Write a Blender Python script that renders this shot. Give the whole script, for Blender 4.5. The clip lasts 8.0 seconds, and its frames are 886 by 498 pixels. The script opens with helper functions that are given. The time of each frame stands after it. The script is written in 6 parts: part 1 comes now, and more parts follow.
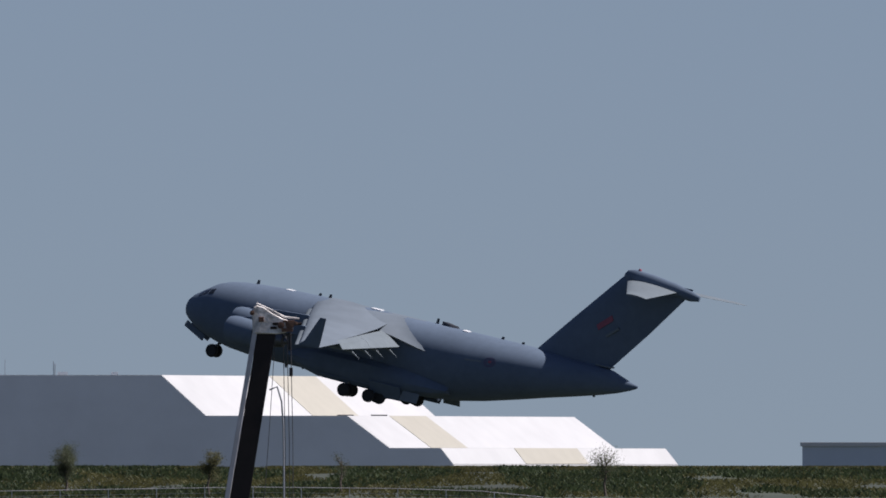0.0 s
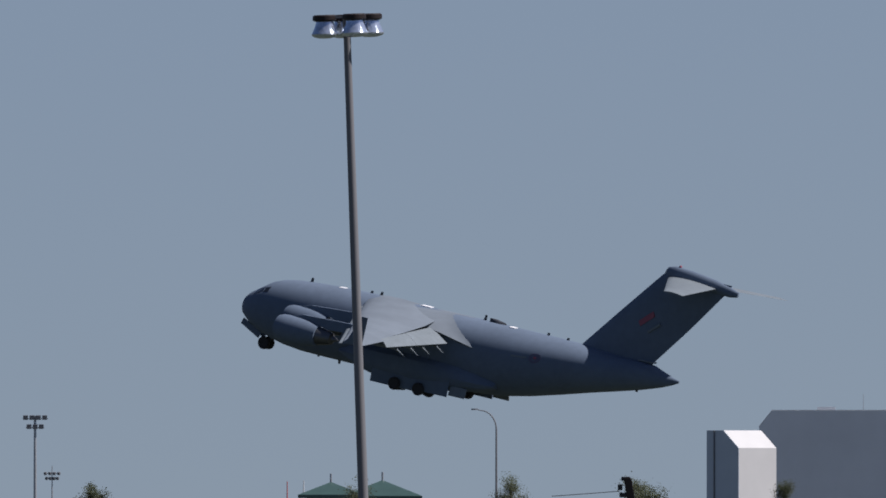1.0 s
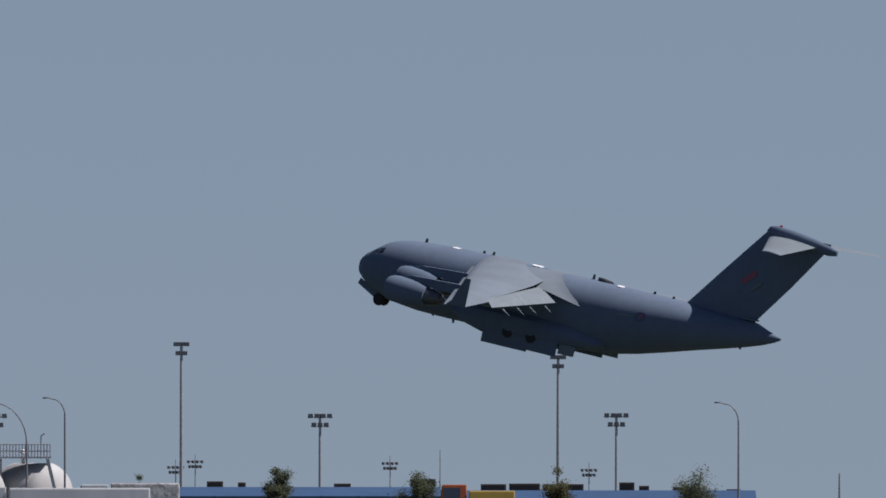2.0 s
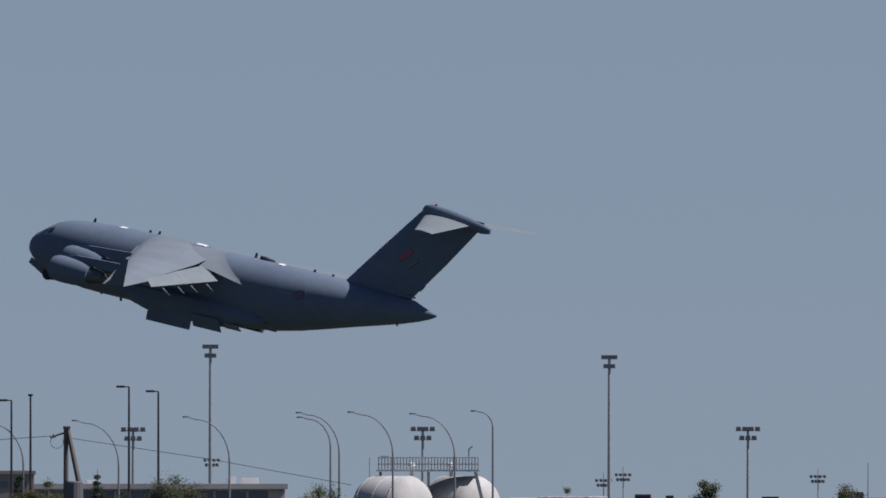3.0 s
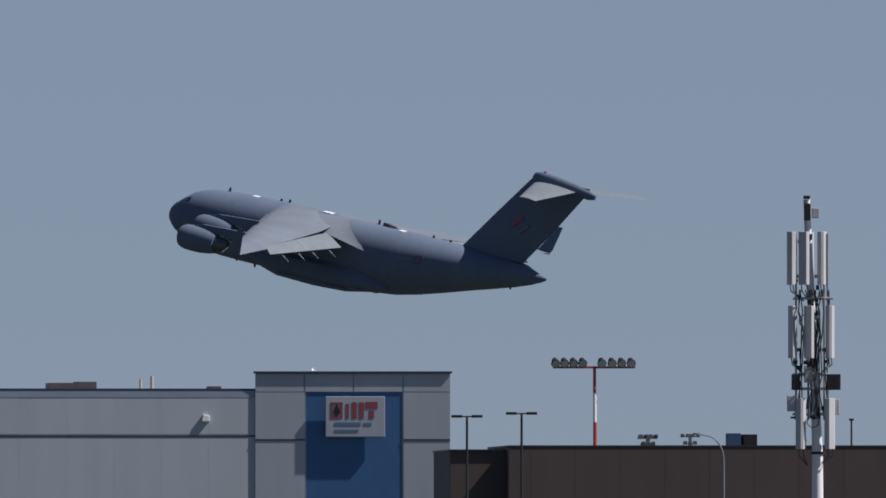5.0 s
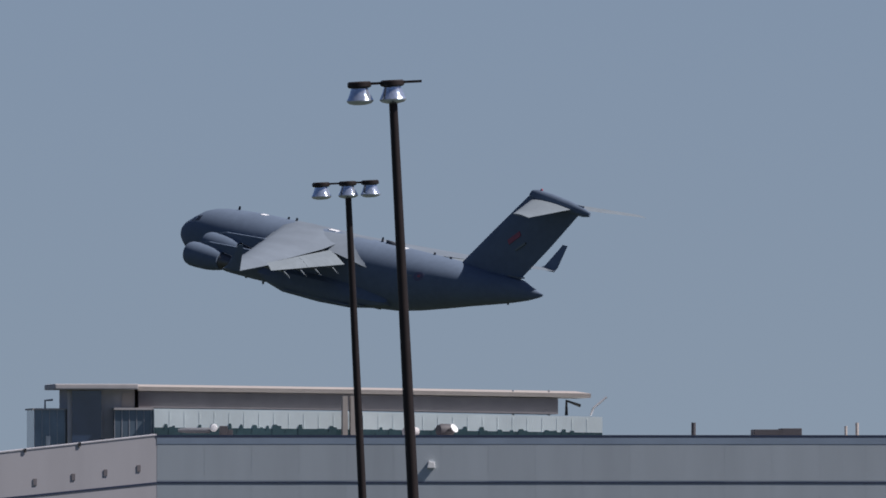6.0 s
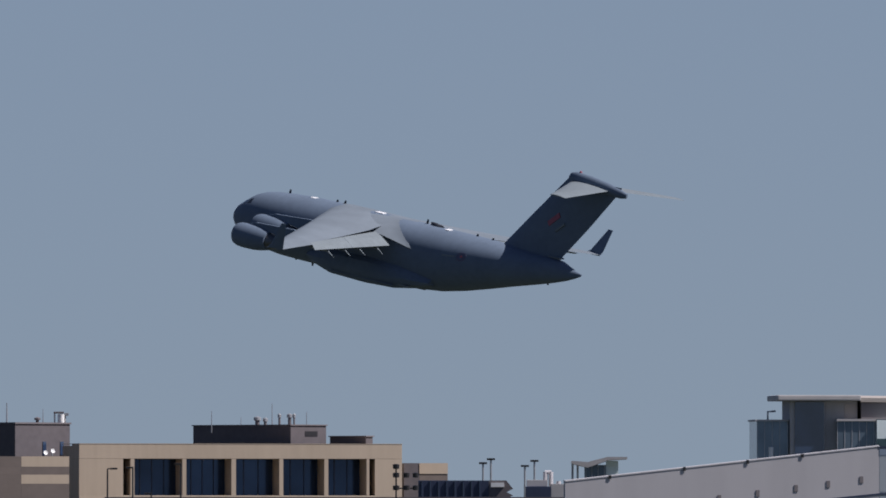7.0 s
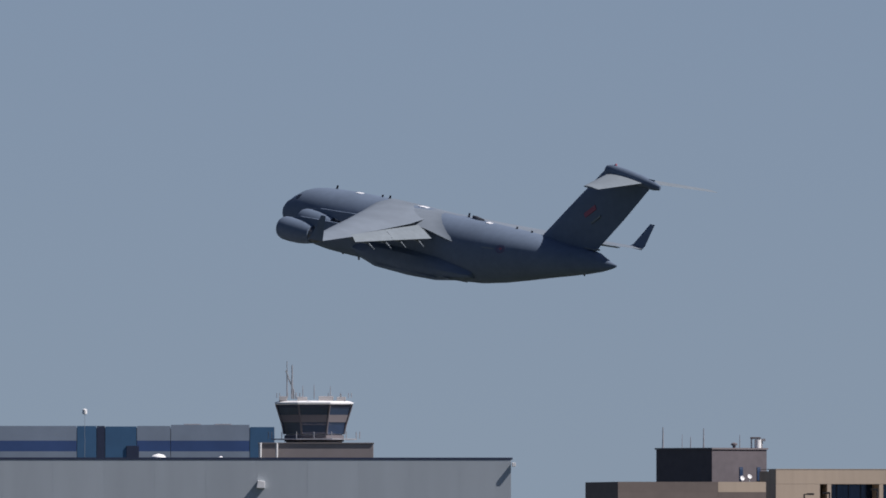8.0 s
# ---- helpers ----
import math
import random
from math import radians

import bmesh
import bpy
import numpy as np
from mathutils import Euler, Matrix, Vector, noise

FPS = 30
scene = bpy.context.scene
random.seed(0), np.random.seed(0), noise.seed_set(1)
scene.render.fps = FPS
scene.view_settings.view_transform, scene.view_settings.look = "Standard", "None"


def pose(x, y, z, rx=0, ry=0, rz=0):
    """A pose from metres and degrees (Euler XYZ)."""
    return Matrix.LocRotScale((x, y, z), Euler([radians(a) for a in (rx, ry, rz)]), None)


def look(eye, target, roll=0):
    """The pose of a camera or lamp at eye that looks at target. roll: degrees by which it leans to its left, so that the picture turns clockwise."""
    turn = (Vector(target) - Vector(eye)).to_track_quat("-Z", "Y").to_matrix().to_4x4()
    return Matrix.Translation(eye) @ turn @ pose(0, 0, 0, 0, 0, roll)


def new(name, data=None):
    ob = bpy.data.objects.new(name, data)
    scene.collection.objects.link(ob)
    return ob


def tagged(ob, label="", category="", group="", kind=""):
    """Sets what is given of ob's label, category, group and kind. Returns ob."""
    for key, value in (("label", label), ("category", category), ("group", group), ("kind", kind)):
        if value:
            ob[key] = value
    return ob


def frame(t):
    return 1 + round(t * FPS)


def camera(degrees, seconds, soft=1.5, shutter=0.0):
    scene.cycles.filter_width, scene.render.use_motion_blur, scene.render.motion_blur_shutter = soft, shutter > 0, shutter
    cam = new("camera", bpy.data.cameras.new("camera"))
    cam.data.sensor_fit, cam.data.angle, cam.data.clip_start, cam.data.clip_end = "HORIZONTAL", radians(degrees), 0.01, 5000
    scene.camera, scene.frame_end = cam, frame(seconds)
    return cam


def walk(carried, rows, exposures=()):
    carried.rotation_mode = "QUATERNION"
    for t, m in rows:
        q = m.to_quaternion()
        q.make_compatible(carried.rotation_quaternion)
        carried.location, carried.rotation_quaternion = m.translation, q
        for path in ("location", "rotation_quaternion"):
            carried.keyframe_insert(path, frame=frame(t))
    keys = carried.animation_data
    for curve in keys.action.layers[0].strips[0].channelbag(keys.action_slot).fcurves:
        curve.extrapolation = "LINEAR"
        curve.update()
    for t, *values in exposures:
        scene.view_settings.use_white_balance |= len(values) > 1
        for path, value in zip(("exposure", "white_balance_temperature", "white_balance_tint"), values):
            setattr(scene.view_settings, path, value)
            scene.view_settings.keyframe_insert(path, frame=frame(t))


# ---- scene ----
EYE = 3.0


def at(az, d, z=0.0):
    """The place at that azimuth (degrees, right of +Y), distance and height."""
    a = radians(az)
    return Vector((d * math.sin(a), d * math.cos(a), z))


# ---- camera: it stands still and pans ----
cam = camera(1.719, 8.0, soft=1.7)
PAN = [
    (0, 5.7078, 0.4375),
    (0.3, 5.2133, 0.4682),
    (0.6, 4.7364, 0.4923),
    (1.0, 4.0424, 0.5054),
    (1.2, 3.7058, 0.5109),
    (2.3, 2.0612, 0.5065),
    (2.5, 2.0173, 0.5230),
    (3.0, 1.4823, 0.5274),
    (3.5, 0.6436, 0.5120),
    (3.8, 0.1831, 0.5241),
    (4.0, -0.1129, 0.5515),
    (4.2, -0.4068, 0.5635),
    (5.3, -2.0152, 0.5844),
    (5.5, -2.2903, 0.6151),
    (6, -2.9548, 0.6633),
    (6.5, -3.6893, 0.6392),
    (7, -4.3570, 0.6852),
    (7.5, -5.0423, 0.7313),
    (8, -5.7089, 0.7346),
]
walk(cam, [(t, look((0, 0, EYE), Vector((0, 0, EYE)) + 1000 * Vector((
    math.sin(radians(a)) * math.cos(radians(e)), math.cos(radians(a)) * math.cos(radians(e)), math.sin(radians(e))))))
    for t, a, e in PAN], exposures=[(0.0, 0.36, 5870, 23), (8.0, 0.36, 5870, 23)])

# ---- light ----
SUN_DIR = Vector((0.80, -0.10, 0.98)).normalized()
world = bpy.data.worlds.new("sky")
scene.world = world
world.use_nodes = True
wn = world.node_tree.nodes
bg = wn["Background"]
sky = wn.new("ShaderNodeTexSky")
sky.sky_type = 'NISHITA'
sky.sun_disc = False
sky.sun_elevation = math.asin(SUN_DIR.z)
sky.sun_rotation = math.atan2(SUN_DIR.x, SUN_DIR.y)
sky.altitude, sky.air_density, sky.dust_density, sky.ozone_density = 1000, 1.0, 1.2, 0.5
wl = world.node_tree.links
wtc = wn.new("ShaderNodeTexCoord")
lift = wn.new("ShaderNodeVectorMath")
lift.operation = 'ADD'
lift.inputs[1].default_value = (0, 0, 0.07)
norm = wn.new("ShaderNodeVectorMath")
norm.operation = 'NORMALIZE'
wl.new(wtc.outputs["Generated"], lift.inputs[0])
wl.new(lift.outputs[0], norm.inputs[0])
wl.new(norm.outputs[0], sky.inputs[0])
wl.new(sky.outputs[0], bg.inputs[0])
bg.inputs[1].default_value = 0.0445
sun_data = bpy.data.lights.new("sun", 'SUN')
sun_data.energy, sun_data.angle, sun_data.color = 5.0, radians(0.5), (1.0, 0.95, 0.80)
sun = new("sun", sun_data)
sun.matrix_world = look((0, 0, 100), Vector((0, 0, 100)) - SUN_DIR)


# ---- materials ----
def mat(name, color, rough=0.7, metal=0.0, var=0.12, scale=1.0, bump=0.0, stain=0.0, stain_scale=0.2, spec=0.5, emit=0.0, streak=False):
    """A surface of one base colour, varied at two scales, with fine relief."""
    m = bpy.data.materials.new(name)
    m.use_nodes = True
    nt = m.node_tree
    n, l = nt.nodes, nt.links
    b = n["Principled BSDF"]
    b.inputs["Roughness"].default_value = rough
    b.inputs["Metallic"].default_value = metal
    b.inputs["Specular IOR Level"].default_value = spec
    tc = n.new("ShaderNodeTexCoord")
    mp = n.new("ShaderNodeMapping")
    l.new(tc.outputs["Object"], mp.inputs[0])
    if streak:
        mp.inputs["Scale"].default_value = (1, 1, 0.15)
    n1 = n.new("ShaderNodeTexNoise")
    n1.inputs["Scale"].default_value, n1.inputs["Detail"].default_value = scale, 6
    n2 = n.new("ShaderNodeTexNoise")
    n2.inputs["Scale"].default_value, n2.inputs["Detail"].default_value = stain_scale, 4
    l.new(mp.outputs[0], n1.inputs[0])
    l.new(mp.outputs[0], n2.inputs[0])
    r1 = n.new("ShaderNodeMapRange")
    r1.inputs[1].default_value, r1.inputs[2].default_value = 0.25, 0.75
    r1.inputs[3].default_value, r1.inputs[4].default_value = 1 - var, 1 + var
    l.new(n1.outputs[0], r1.inputs[0])
    r2 = n.new("ShaderNodeMapRange")
    r2.inputs[1].default_value, r2.inputs[2].default_value = 0.35, 0.7
    r2.inputs[3].default_value, r2.inputs[4].default_value = 1.0, 1 - stain
    l.new(n2.outputs[0], r2.inputs[0])
    oi = n.new("ShaderNodeObjectInfo")
    r3 = n.new("ShaderNodeMapRange")
    r3.inputs[3].default_value, r3.inputs[4].default_value = 1 - var * 0.4, 1 + var * 0.4
    l.new(oi.outputs["Random"], r3.inputs[0])
    m1 = n.new("ShaderNodeMath")
    m1.operation = 'MULTIPLY'
    l.new(r1.outputs[0], m1.inputs[0])
    l.new(r2.outputs[0], m1.inputs[1])
    m2 = n.new("ShaderNodeMath")
    m2.operation = 'MULTIPLY'
    l.new(m1.outputs[0], m2.inputs[0])
    l.new(r3.outputs[0], m2.inputs[1])
    vm = n.new("ShaderNodeVectorMath")
    vm.operation = 'SCALE'
    vm.inputs[0].default_value = color
    l.new(m2.outputs[0], vm.inputs["Scale"])
    l.new(vm.outputs[0], b.inputs["Base Color"])
    if bump:
        bp = n.new("ShaderNodeBump")
        bp.inputs["Strength"].default_value = bump
        bp.inputs["Distance"].default_value = 0.05
        l.new(n1.outputs[0], bp.inputs["Height"])
        l.new(bp.outputs[0], b.inputs["Normal"])
    if emit:
        b.inputs["Emission Color"].default_value = (*color, 1)
        b.inputs["Emission Strength"].default_value = emit
    return m


# one grey in truth; the blue of its shaded side is mixed into the base
AIR_GREY = mat("aircraft_grey_skylit_blue", (0.112, 0.146, 0.196), 0.7, 0, 0.06, 1.5, 0, 0.10, 0.25, 0.1)
# the same grey made paler, with the sunlit wing top put into its colour
AIR_WING = mat("aircraft_grey_sunlit_wing", (0.148, 0.175, 0.202), 0.62, 0, 0.07, 1.2, 0, 0.14, 0.3, 0.15)
AIR_DARK = mat("aircraft_dark_paint", (0.03, 0.034, 0.042), 0.6, 0, 0.1, 2)
# for pale markings, and for flaps and tailplane with sunlight put into the grey
AIR_LIGHT = mat("aircraft_pale_and_sunlit_grey", (0.155, 0.18, 0.195), 0.5, 0, 0.08, 1.5, 0, 0.1, 0.2, 0.1)
AIR_WHITE = mat("white_panel_paint", (0.75, 0.75, 0.74), 0.35, 0, 0.05)
AIR_RED = mat("insignia_red_paint", (0.24, 0.06, 0.09), 0.6, 0, 0.08, 3)
AIR_BLUE = mat("insignia_blue_paint", (0.075, 0.075, 0.125), 0.6, 0, 0.08, 3)
METAL = mat("bare_metal", (0.11, 0.115, 0.12), 0.45, 0.8, 0.15, 3)
RUBBER = mat("tyre_rubber", (0.02, 0.02, 0.022), 0.85, 0, 0.15, 4)
GLASS_DARK = mat("dark_cockpit_glass", (0.012, 0.015, 0.02), 0.08, 0, 0.05)
STEEL = mat("galvanised_steel", (0.38, 0.39, 0.40), 0.5, 0.6, 0.15, 3, 0, 0.1, 1)
DARK_STEEL = mat("dark_brown_painted_steel", (0.017, 0.012, 0.011), 0.5, 0, 0.2, 3, 0, 0.1, 1, 0.25)
LAMP_GREY = mat("weathered_dark_grey_steel", (0.16, 0.165, 0.175), 0.6, 0.2, 0.15, 3)
# paler than black: the haze over far lamp heads is in this colour
FAR_LAMP = mat("haze_grey_metal", (0.12, 0.125, 0.135), 0.6, 0, 0.15, 3)
BLACK = mat("black_painted_metal", (0.015, 0.014, 0.015), 0.5, 0, 0.2, 4)
GRASS_SOIL = mat("grassy_soil", (0.044, 0.053, 0.035), 0.95, 0, 0.35, 0.35, 0.3, 0.35, 0.05)
GREY_PANEL = mat("grey_metal_cladding", (0.50, 0.54, 0.58), 0.55, 0, 0.05, 0.4, 0, 0.08, 0.1)
WHITE_PANEL = mat("white_roof_membrane", (0.46, 0.46, 0.45), 0.6, 0, 0.05, 0.3, 0, 0.06, 0.06)
BEIGE = mat("beige_stucco", (0.44, 0.355, 0.265), 0.85, 0, 0.08, 1.2, 0.2, 0.12, 0.15, streak=True)


# ---- mesh helpers ----
def finish(bm, name, material, parent=None, label="", smooth=False, bevel=0.0):
    bmesh.ops.recalc_face_normals(bm, faces=bm.faces[:])
    if bevel:
        sharp = [e for e in bm.edges if len(e.link_faces) == 2 and e.calc_face_angle() > 0.6]
        bmesh.ops.bevel(bm, geom=sharp, offset=bevel, segments=2, profile=0.7, affect='EDGES')
    me = bpy.data.meshes.new(name)
    bm.to_mesh(me)
    bm.free()
    me.materials.append(material)
    if smooth:
        me.polygons.foreach_set("use_smooth", [True] * len(me.polygons))
        me.set_sharp_from_angle(angle=radians(35))
    ob = new(name, me)
    if parent is not None:
        ob.parent = parent
    if label:
        tagged(ob, label)
    return ob


def part(name, bm, material, parent, label="", smooth=False, bevel=0.0):
    return finish(bm, name, material, parent, label, smooth, bevel)


def empty(name, m, label, category, group="", kind=""):
    ob = new(name)
    ob.empty_display_size = 0.5
    ob.matrix_basis = m
    return tagged(ob, label, category, group, kind)


def add_box(bm, x0, x1, y0, y1, z0, z1):
    v = [bm.verts.new((x, y, z)) for x in (x0, x1) for y in (y0, y1) for z in (z0, z1)]
    for f in ((0, 1, 3, 2), (4, 6, 7, 5), (0, 4, 5, 1), (2, 3, 7, 6), (0, 2, 6, 4), (1, 5, 7, 3)):
        bm.faces.new([v[i] for i in f])
    return bm


def box(x0, x1, y0, y1, z0, z1):
    return add_box(bmesh.new(), x0, x1, y0, y1, z0, z1)


def add_loft(bm, rings, caps=True):
    vr = [[bm.verts.new(p) for p in r] for r in rings]
    n = len(vr[0])
    for a, b in zip(vr, vr[1:]):
        for i in range(n):
            j = (i + 1) % n
            bm.faces.new((a[i], a[j], b[j], b[i]))
    if caps:
        bm.faces.new(vr[0][::-1])
        bm.faces.new(vr[-1])
    return bm


def loft(rings, caps=True):
    return add_loft(bmesh.new(), rings, caps)


def ring(c, u, v, r, n):
    return [c + (u * math.cos(2 * math.pi * i / n) + v * math.sin(2 * math.pi * i / n)) * r for i in range(n)]


def add_tube(bm, pts, radii, n=8):
    """A round bar along points, with a radius for each or one for all."""
    pts = [Vector(p) for p in pts]
    if not isinstance(radii, (list, tuple)):
        radii = [radii] * len(pts)
    rings = []
    for i, p in enumerate(pts):
        d = (pts[min(i + 1, len(pts) - 1)] - pts[max(i - 1, 0)]).normalized()
        ref = Vector((0, 1, 0)) if abs(d.y) < 0.8 else Vector((1, 0, 0))
        u = d.cross(ref).normalized()
        v = d.cross(u)
        rings.append(ring(p, u, v, radii[i], n))
    return add_loft(bm, rings)


def tube(pts, radii, n=8):
    return add_tube(bmesh.new(), pts, radii, n)


def add_lathe(bm, profile, n=20, m=None):
    """Turns (radius, height) pairs round the z axis."""
    rings = [[Vector((r * math.cos(2 * math.pi * i / n), r * math.sin(2 * math.pi * i / n), z)) for i in range(n)] for r, z in profile]
    if m is not None:
        rings = [[m @ p for p in r] for r in rings]
    return add_loft(bm, rings)


def lathe(profile, n=20, m=None):
    return add_lathe(bmesh.new(), profile, n, m)


def prism(outline, y0, y1):
    """An (x, z) outline with depth along y."""
    return loft([[Vector((x, y0, z)) for x, z in outline], [Vector((x, y1, z)) for x, z in outline]])


def facing(az, d, z=0.0, turn=0.0):
    """A frame whose x runs to the right and y away, as seen from the camera's place, turned about z."""
    return Matrix.Translation(at(az, d, z)) @ pose(0, 0, 0, 0, 0, -az + turn)


# ---- ground ----
def ground():
    bm = bmesh.new()
    radii = [0, 300, 600, 800, 900, 1000, 1100, 1200, 1300, 1350, 1400, 1450, 1500, 1600, 1800, 2200, 2700, 3300, 4000, 4900]
    azs = [i * 0.5 for i in range(-24, 25)] + [i * 12 for i in range(2, 29)]
    azs = sorted(set([a % 360 for a in azs]))
    rows = []
    for r in radii[1:]:
        row = []
        for a in azs:
            s = a if a < 180 else a - 360
            rise = max(0.0, min(1.0, (s - 3.6) / 0.7)) * max(0.0, min(1.0, (60 - s) / 30))
            h = 3.25 * math.exp(-((r - 1400) / 160) ** 2) * rise
            row.append(bm.verts.new(at(s, r, h)))
        rows.append(row)
    c = bm.verts.new((0, 0, 0))
    n = len(azs)
    for i in range(n):
        bm.faces.new((c, rows[0][(i + 1) % n], rows[0][i]))
        for a, b in zip(rows, rows[1:]):
            bm.faces.new((a[i], a[(i + 1) % n], b[(i + 1) % n], b[i]))
    ob = finish(bm, "ground", GRASS_SOIL, smooth=True)
    tagged(ob, "dry green grassland rising to a low bank", "ground", kind="structure")


ground()


# ---- aircraft ----
def fuselage_rings():
    # distance aft, top, bottom, half width
    st = [(0.0, -0.38, -0.5, 0.06), (0.15, 0.05, -0.95, 0.5), (0.5, 0.55, -1.35, 1.05), (1.0, 1.0, -1.7, 1.5), (1.6, 1.35, -2.05, 1.95),
          (2.4, 1.85, -2.4, 2.4), (3.3, 2.4, -2.7, 2.75), (4.3, 2.75, -2.98, 3.0), (5.6, 2.98, -3.22, 3.22), (7.5, 3.15, -3.4, 3.36),
          (10.0, 3.3, -3.45, 3.43), (14.0, 3.4, -3.45, 3.43), (22.0, 3.42, -3.45, 3.43), (27.0, 3.42, -3.4, 3.43), (30.0, 3.42, -3.1, 3.4),
          (33.0, 3.42, -2.5, 3.3), (36.0, 3.4, -1.75, 3.1), (39.0, 3.32, -0.95, 2.75), (42.0, 3.15, -0.2, 2.25), (44.5, 3.08, 0.45, 1.7),
          (45.5, 2.98, 0.75, 1.3), (46.5, 2.68, 1.05, 0.75), (47.8, 2.3, 1.55, 0.3), (48.5, 2.12, 1.9, 0.08)]
    rings = []
    for a, t, b, w in st:
        c, h = (t + b) / 2, (t - b) / 2
        rings.append([Vector((-a, w * math.copysign(abs(math.cos(k)) ** 0.92, math.cos(k)), c + h * math.copysign(abs(math.sin(k)) ** 0.92, math.sin(k))))
                      for k in [2 * math.pi * i / 40 for i in range(40)]])
    return rings


def foil(le, chord, thick, n=9):
    """Aerofoil outline in (aft, up) round a chord that starts at le."""
    up, lo = [], []
    for i in range(n + 1):
        u = 0.5 - 0.5 * math.cos(math.pi * i / n)
        t = thick * chord * 5 * (0.2969 * math.sqrt(u) - 0.126 * u - 0.3516 * u * u + 0.2843 * u ** 3 - 0.1015 * u ** 4)
        c = 0.015 * chord * math.sin(math.pi * u)
        up.append((le + u * chord, c + t))
        lo.append((le + u * chord, c - t))
    return up + lo[::-1][1:-1]


# wing stations: left, leading edge, trailing edge, height, thickness
WING = [(0.0, 13.4, 22.4, 2.98, 0.10), (3.0, 15.0, 23.05, 2.6, 0.11), (6.0, 16.5, 23.8, 2.15, 0.12), (11.5, 19.6, 25.25, 1.72, 0.12), (18.7, 23.6, 27.1, 1.25, 0.12), (18.8, 23.66, 27.75, 1.22, 0.11), (25.0, 27.1, 29.15, 0.88, 0.10)]


def along(table, y):
    for a, b in zip(table, table[1:]):
        if y <= b[0]:
            k = (y - a[0]) / (b[0] - a[0])
            return [p + (q - p) * k for p, q in zip(a, b)]
    return list(table[-1])


def surface(stations, side):
    """A tapered surface through stations of left, leading edge, trailing edge, height, thickness."""
    rings = []
    for y, le, te, z, t in stations:
        rings.append([Vector((-a, side * y, z + u)) for a, u in foil(le, te - le, t)])
    return loft(rings)


def skin_patch(rings, a0, a1, k0, k1, off=0.03, na=4, nk=4, oval=False):
    """A thin plate that lies on the fuselage skin between two distances aft and two angles (degrees, 0 is the left side, 90 the top)."""
    def skin(a, k):
        for r, q in zip(rings, rings[1:]):
            if -r[0].x <= a <= -q[0].x:
                u = (a + r[0].x) / (r[0].x - q[0].x)
                f = (k % 360) / 360 * len(r)
                i = int(f)
                w = f - i
                p = r[i].lerp(r[(i + 1) % len(r)], w)
                o = q[i].lerp(q[(i + 1) % len(r)], w)
                c = p.lerp(o, u)
                mid = Vector((c.x, 0, (r[10].z + r[30].z) / 2))
                return c, (c - mid).normalized()
        return rings[-1][0], Vector((0, 1, 0))
    bm = bmesh.new()
    if oval:
        cs, ns = skin((a0 + a1) / 2, (k0 + k1) / 2)
        rim = []
        for i in range(20):
            w = 2 * math.pi * i / 20
            c, n = skin((a0 + a1) / 2 + math.cos(w) * (a1 - a0) / 2, (k0 + k1) / 2 + math.sin(w) * (k1 - k0) / 2)
            rim.append((bm.verts.new(c + n * off), bm.verts.new(c - n * 0.02)))
        bm.faces.new([v[0] for v in rim])
        for i in range(20):
            j = (i + 1) % 20
            bm.faces.new((rim[i][0], rim[i][1], rim[j][1], rim[j][0]))
        return bm
    top, low = [], []
    for i in range(na + 1):
        tr, lr = [], []
        for j in range(nk + 1):
            c, n = skin(a0 + (a1 - a0) * i / na, k0 + (k1 - k0) * j / nk)
            tr.append(bm.verts.new(c + n * off))
            lr.append(bm.verts.new(c - n * 0.02))
        top.append(tr)
        low.append(lr)
    for i in range(na):
        for j in range(nk):
            bm.faces.new((top[i][j], top[i + 1][j], top[i + 1][j + 1], top[i][j + 1]))
    rim = [(i, 0) for i in range(na)] + [(na, j) for j in range(nk)] + [(i, nk) for i in range(na, 0, -1)] + [(0, j) for j in range(nk, 0, -1)]
    for (a, b), (c, d) in zip(rim, rim[1:] + rim[:1]):
        bm.faces.new((top[a][b], low[a][b], low[c][d], top[c][d]))
    return bm


def blade(a, y, z, h, length, thick=0.08, rake=0.1):
    """A small upright aerial."""
    return loft([[Vector((-a - length * u, y + v, z)) for u, v in ((0, 0), (0.5, thick), (1, 0), (0.5, -thick))],
                 [Vector((-a - rake - length * 0.7 * u, y + v * 0.6, z + h)) for u, v in ((0, 0), (0.5, thick), (1, 0), (0.5, -thick))]])


GEAR = {}


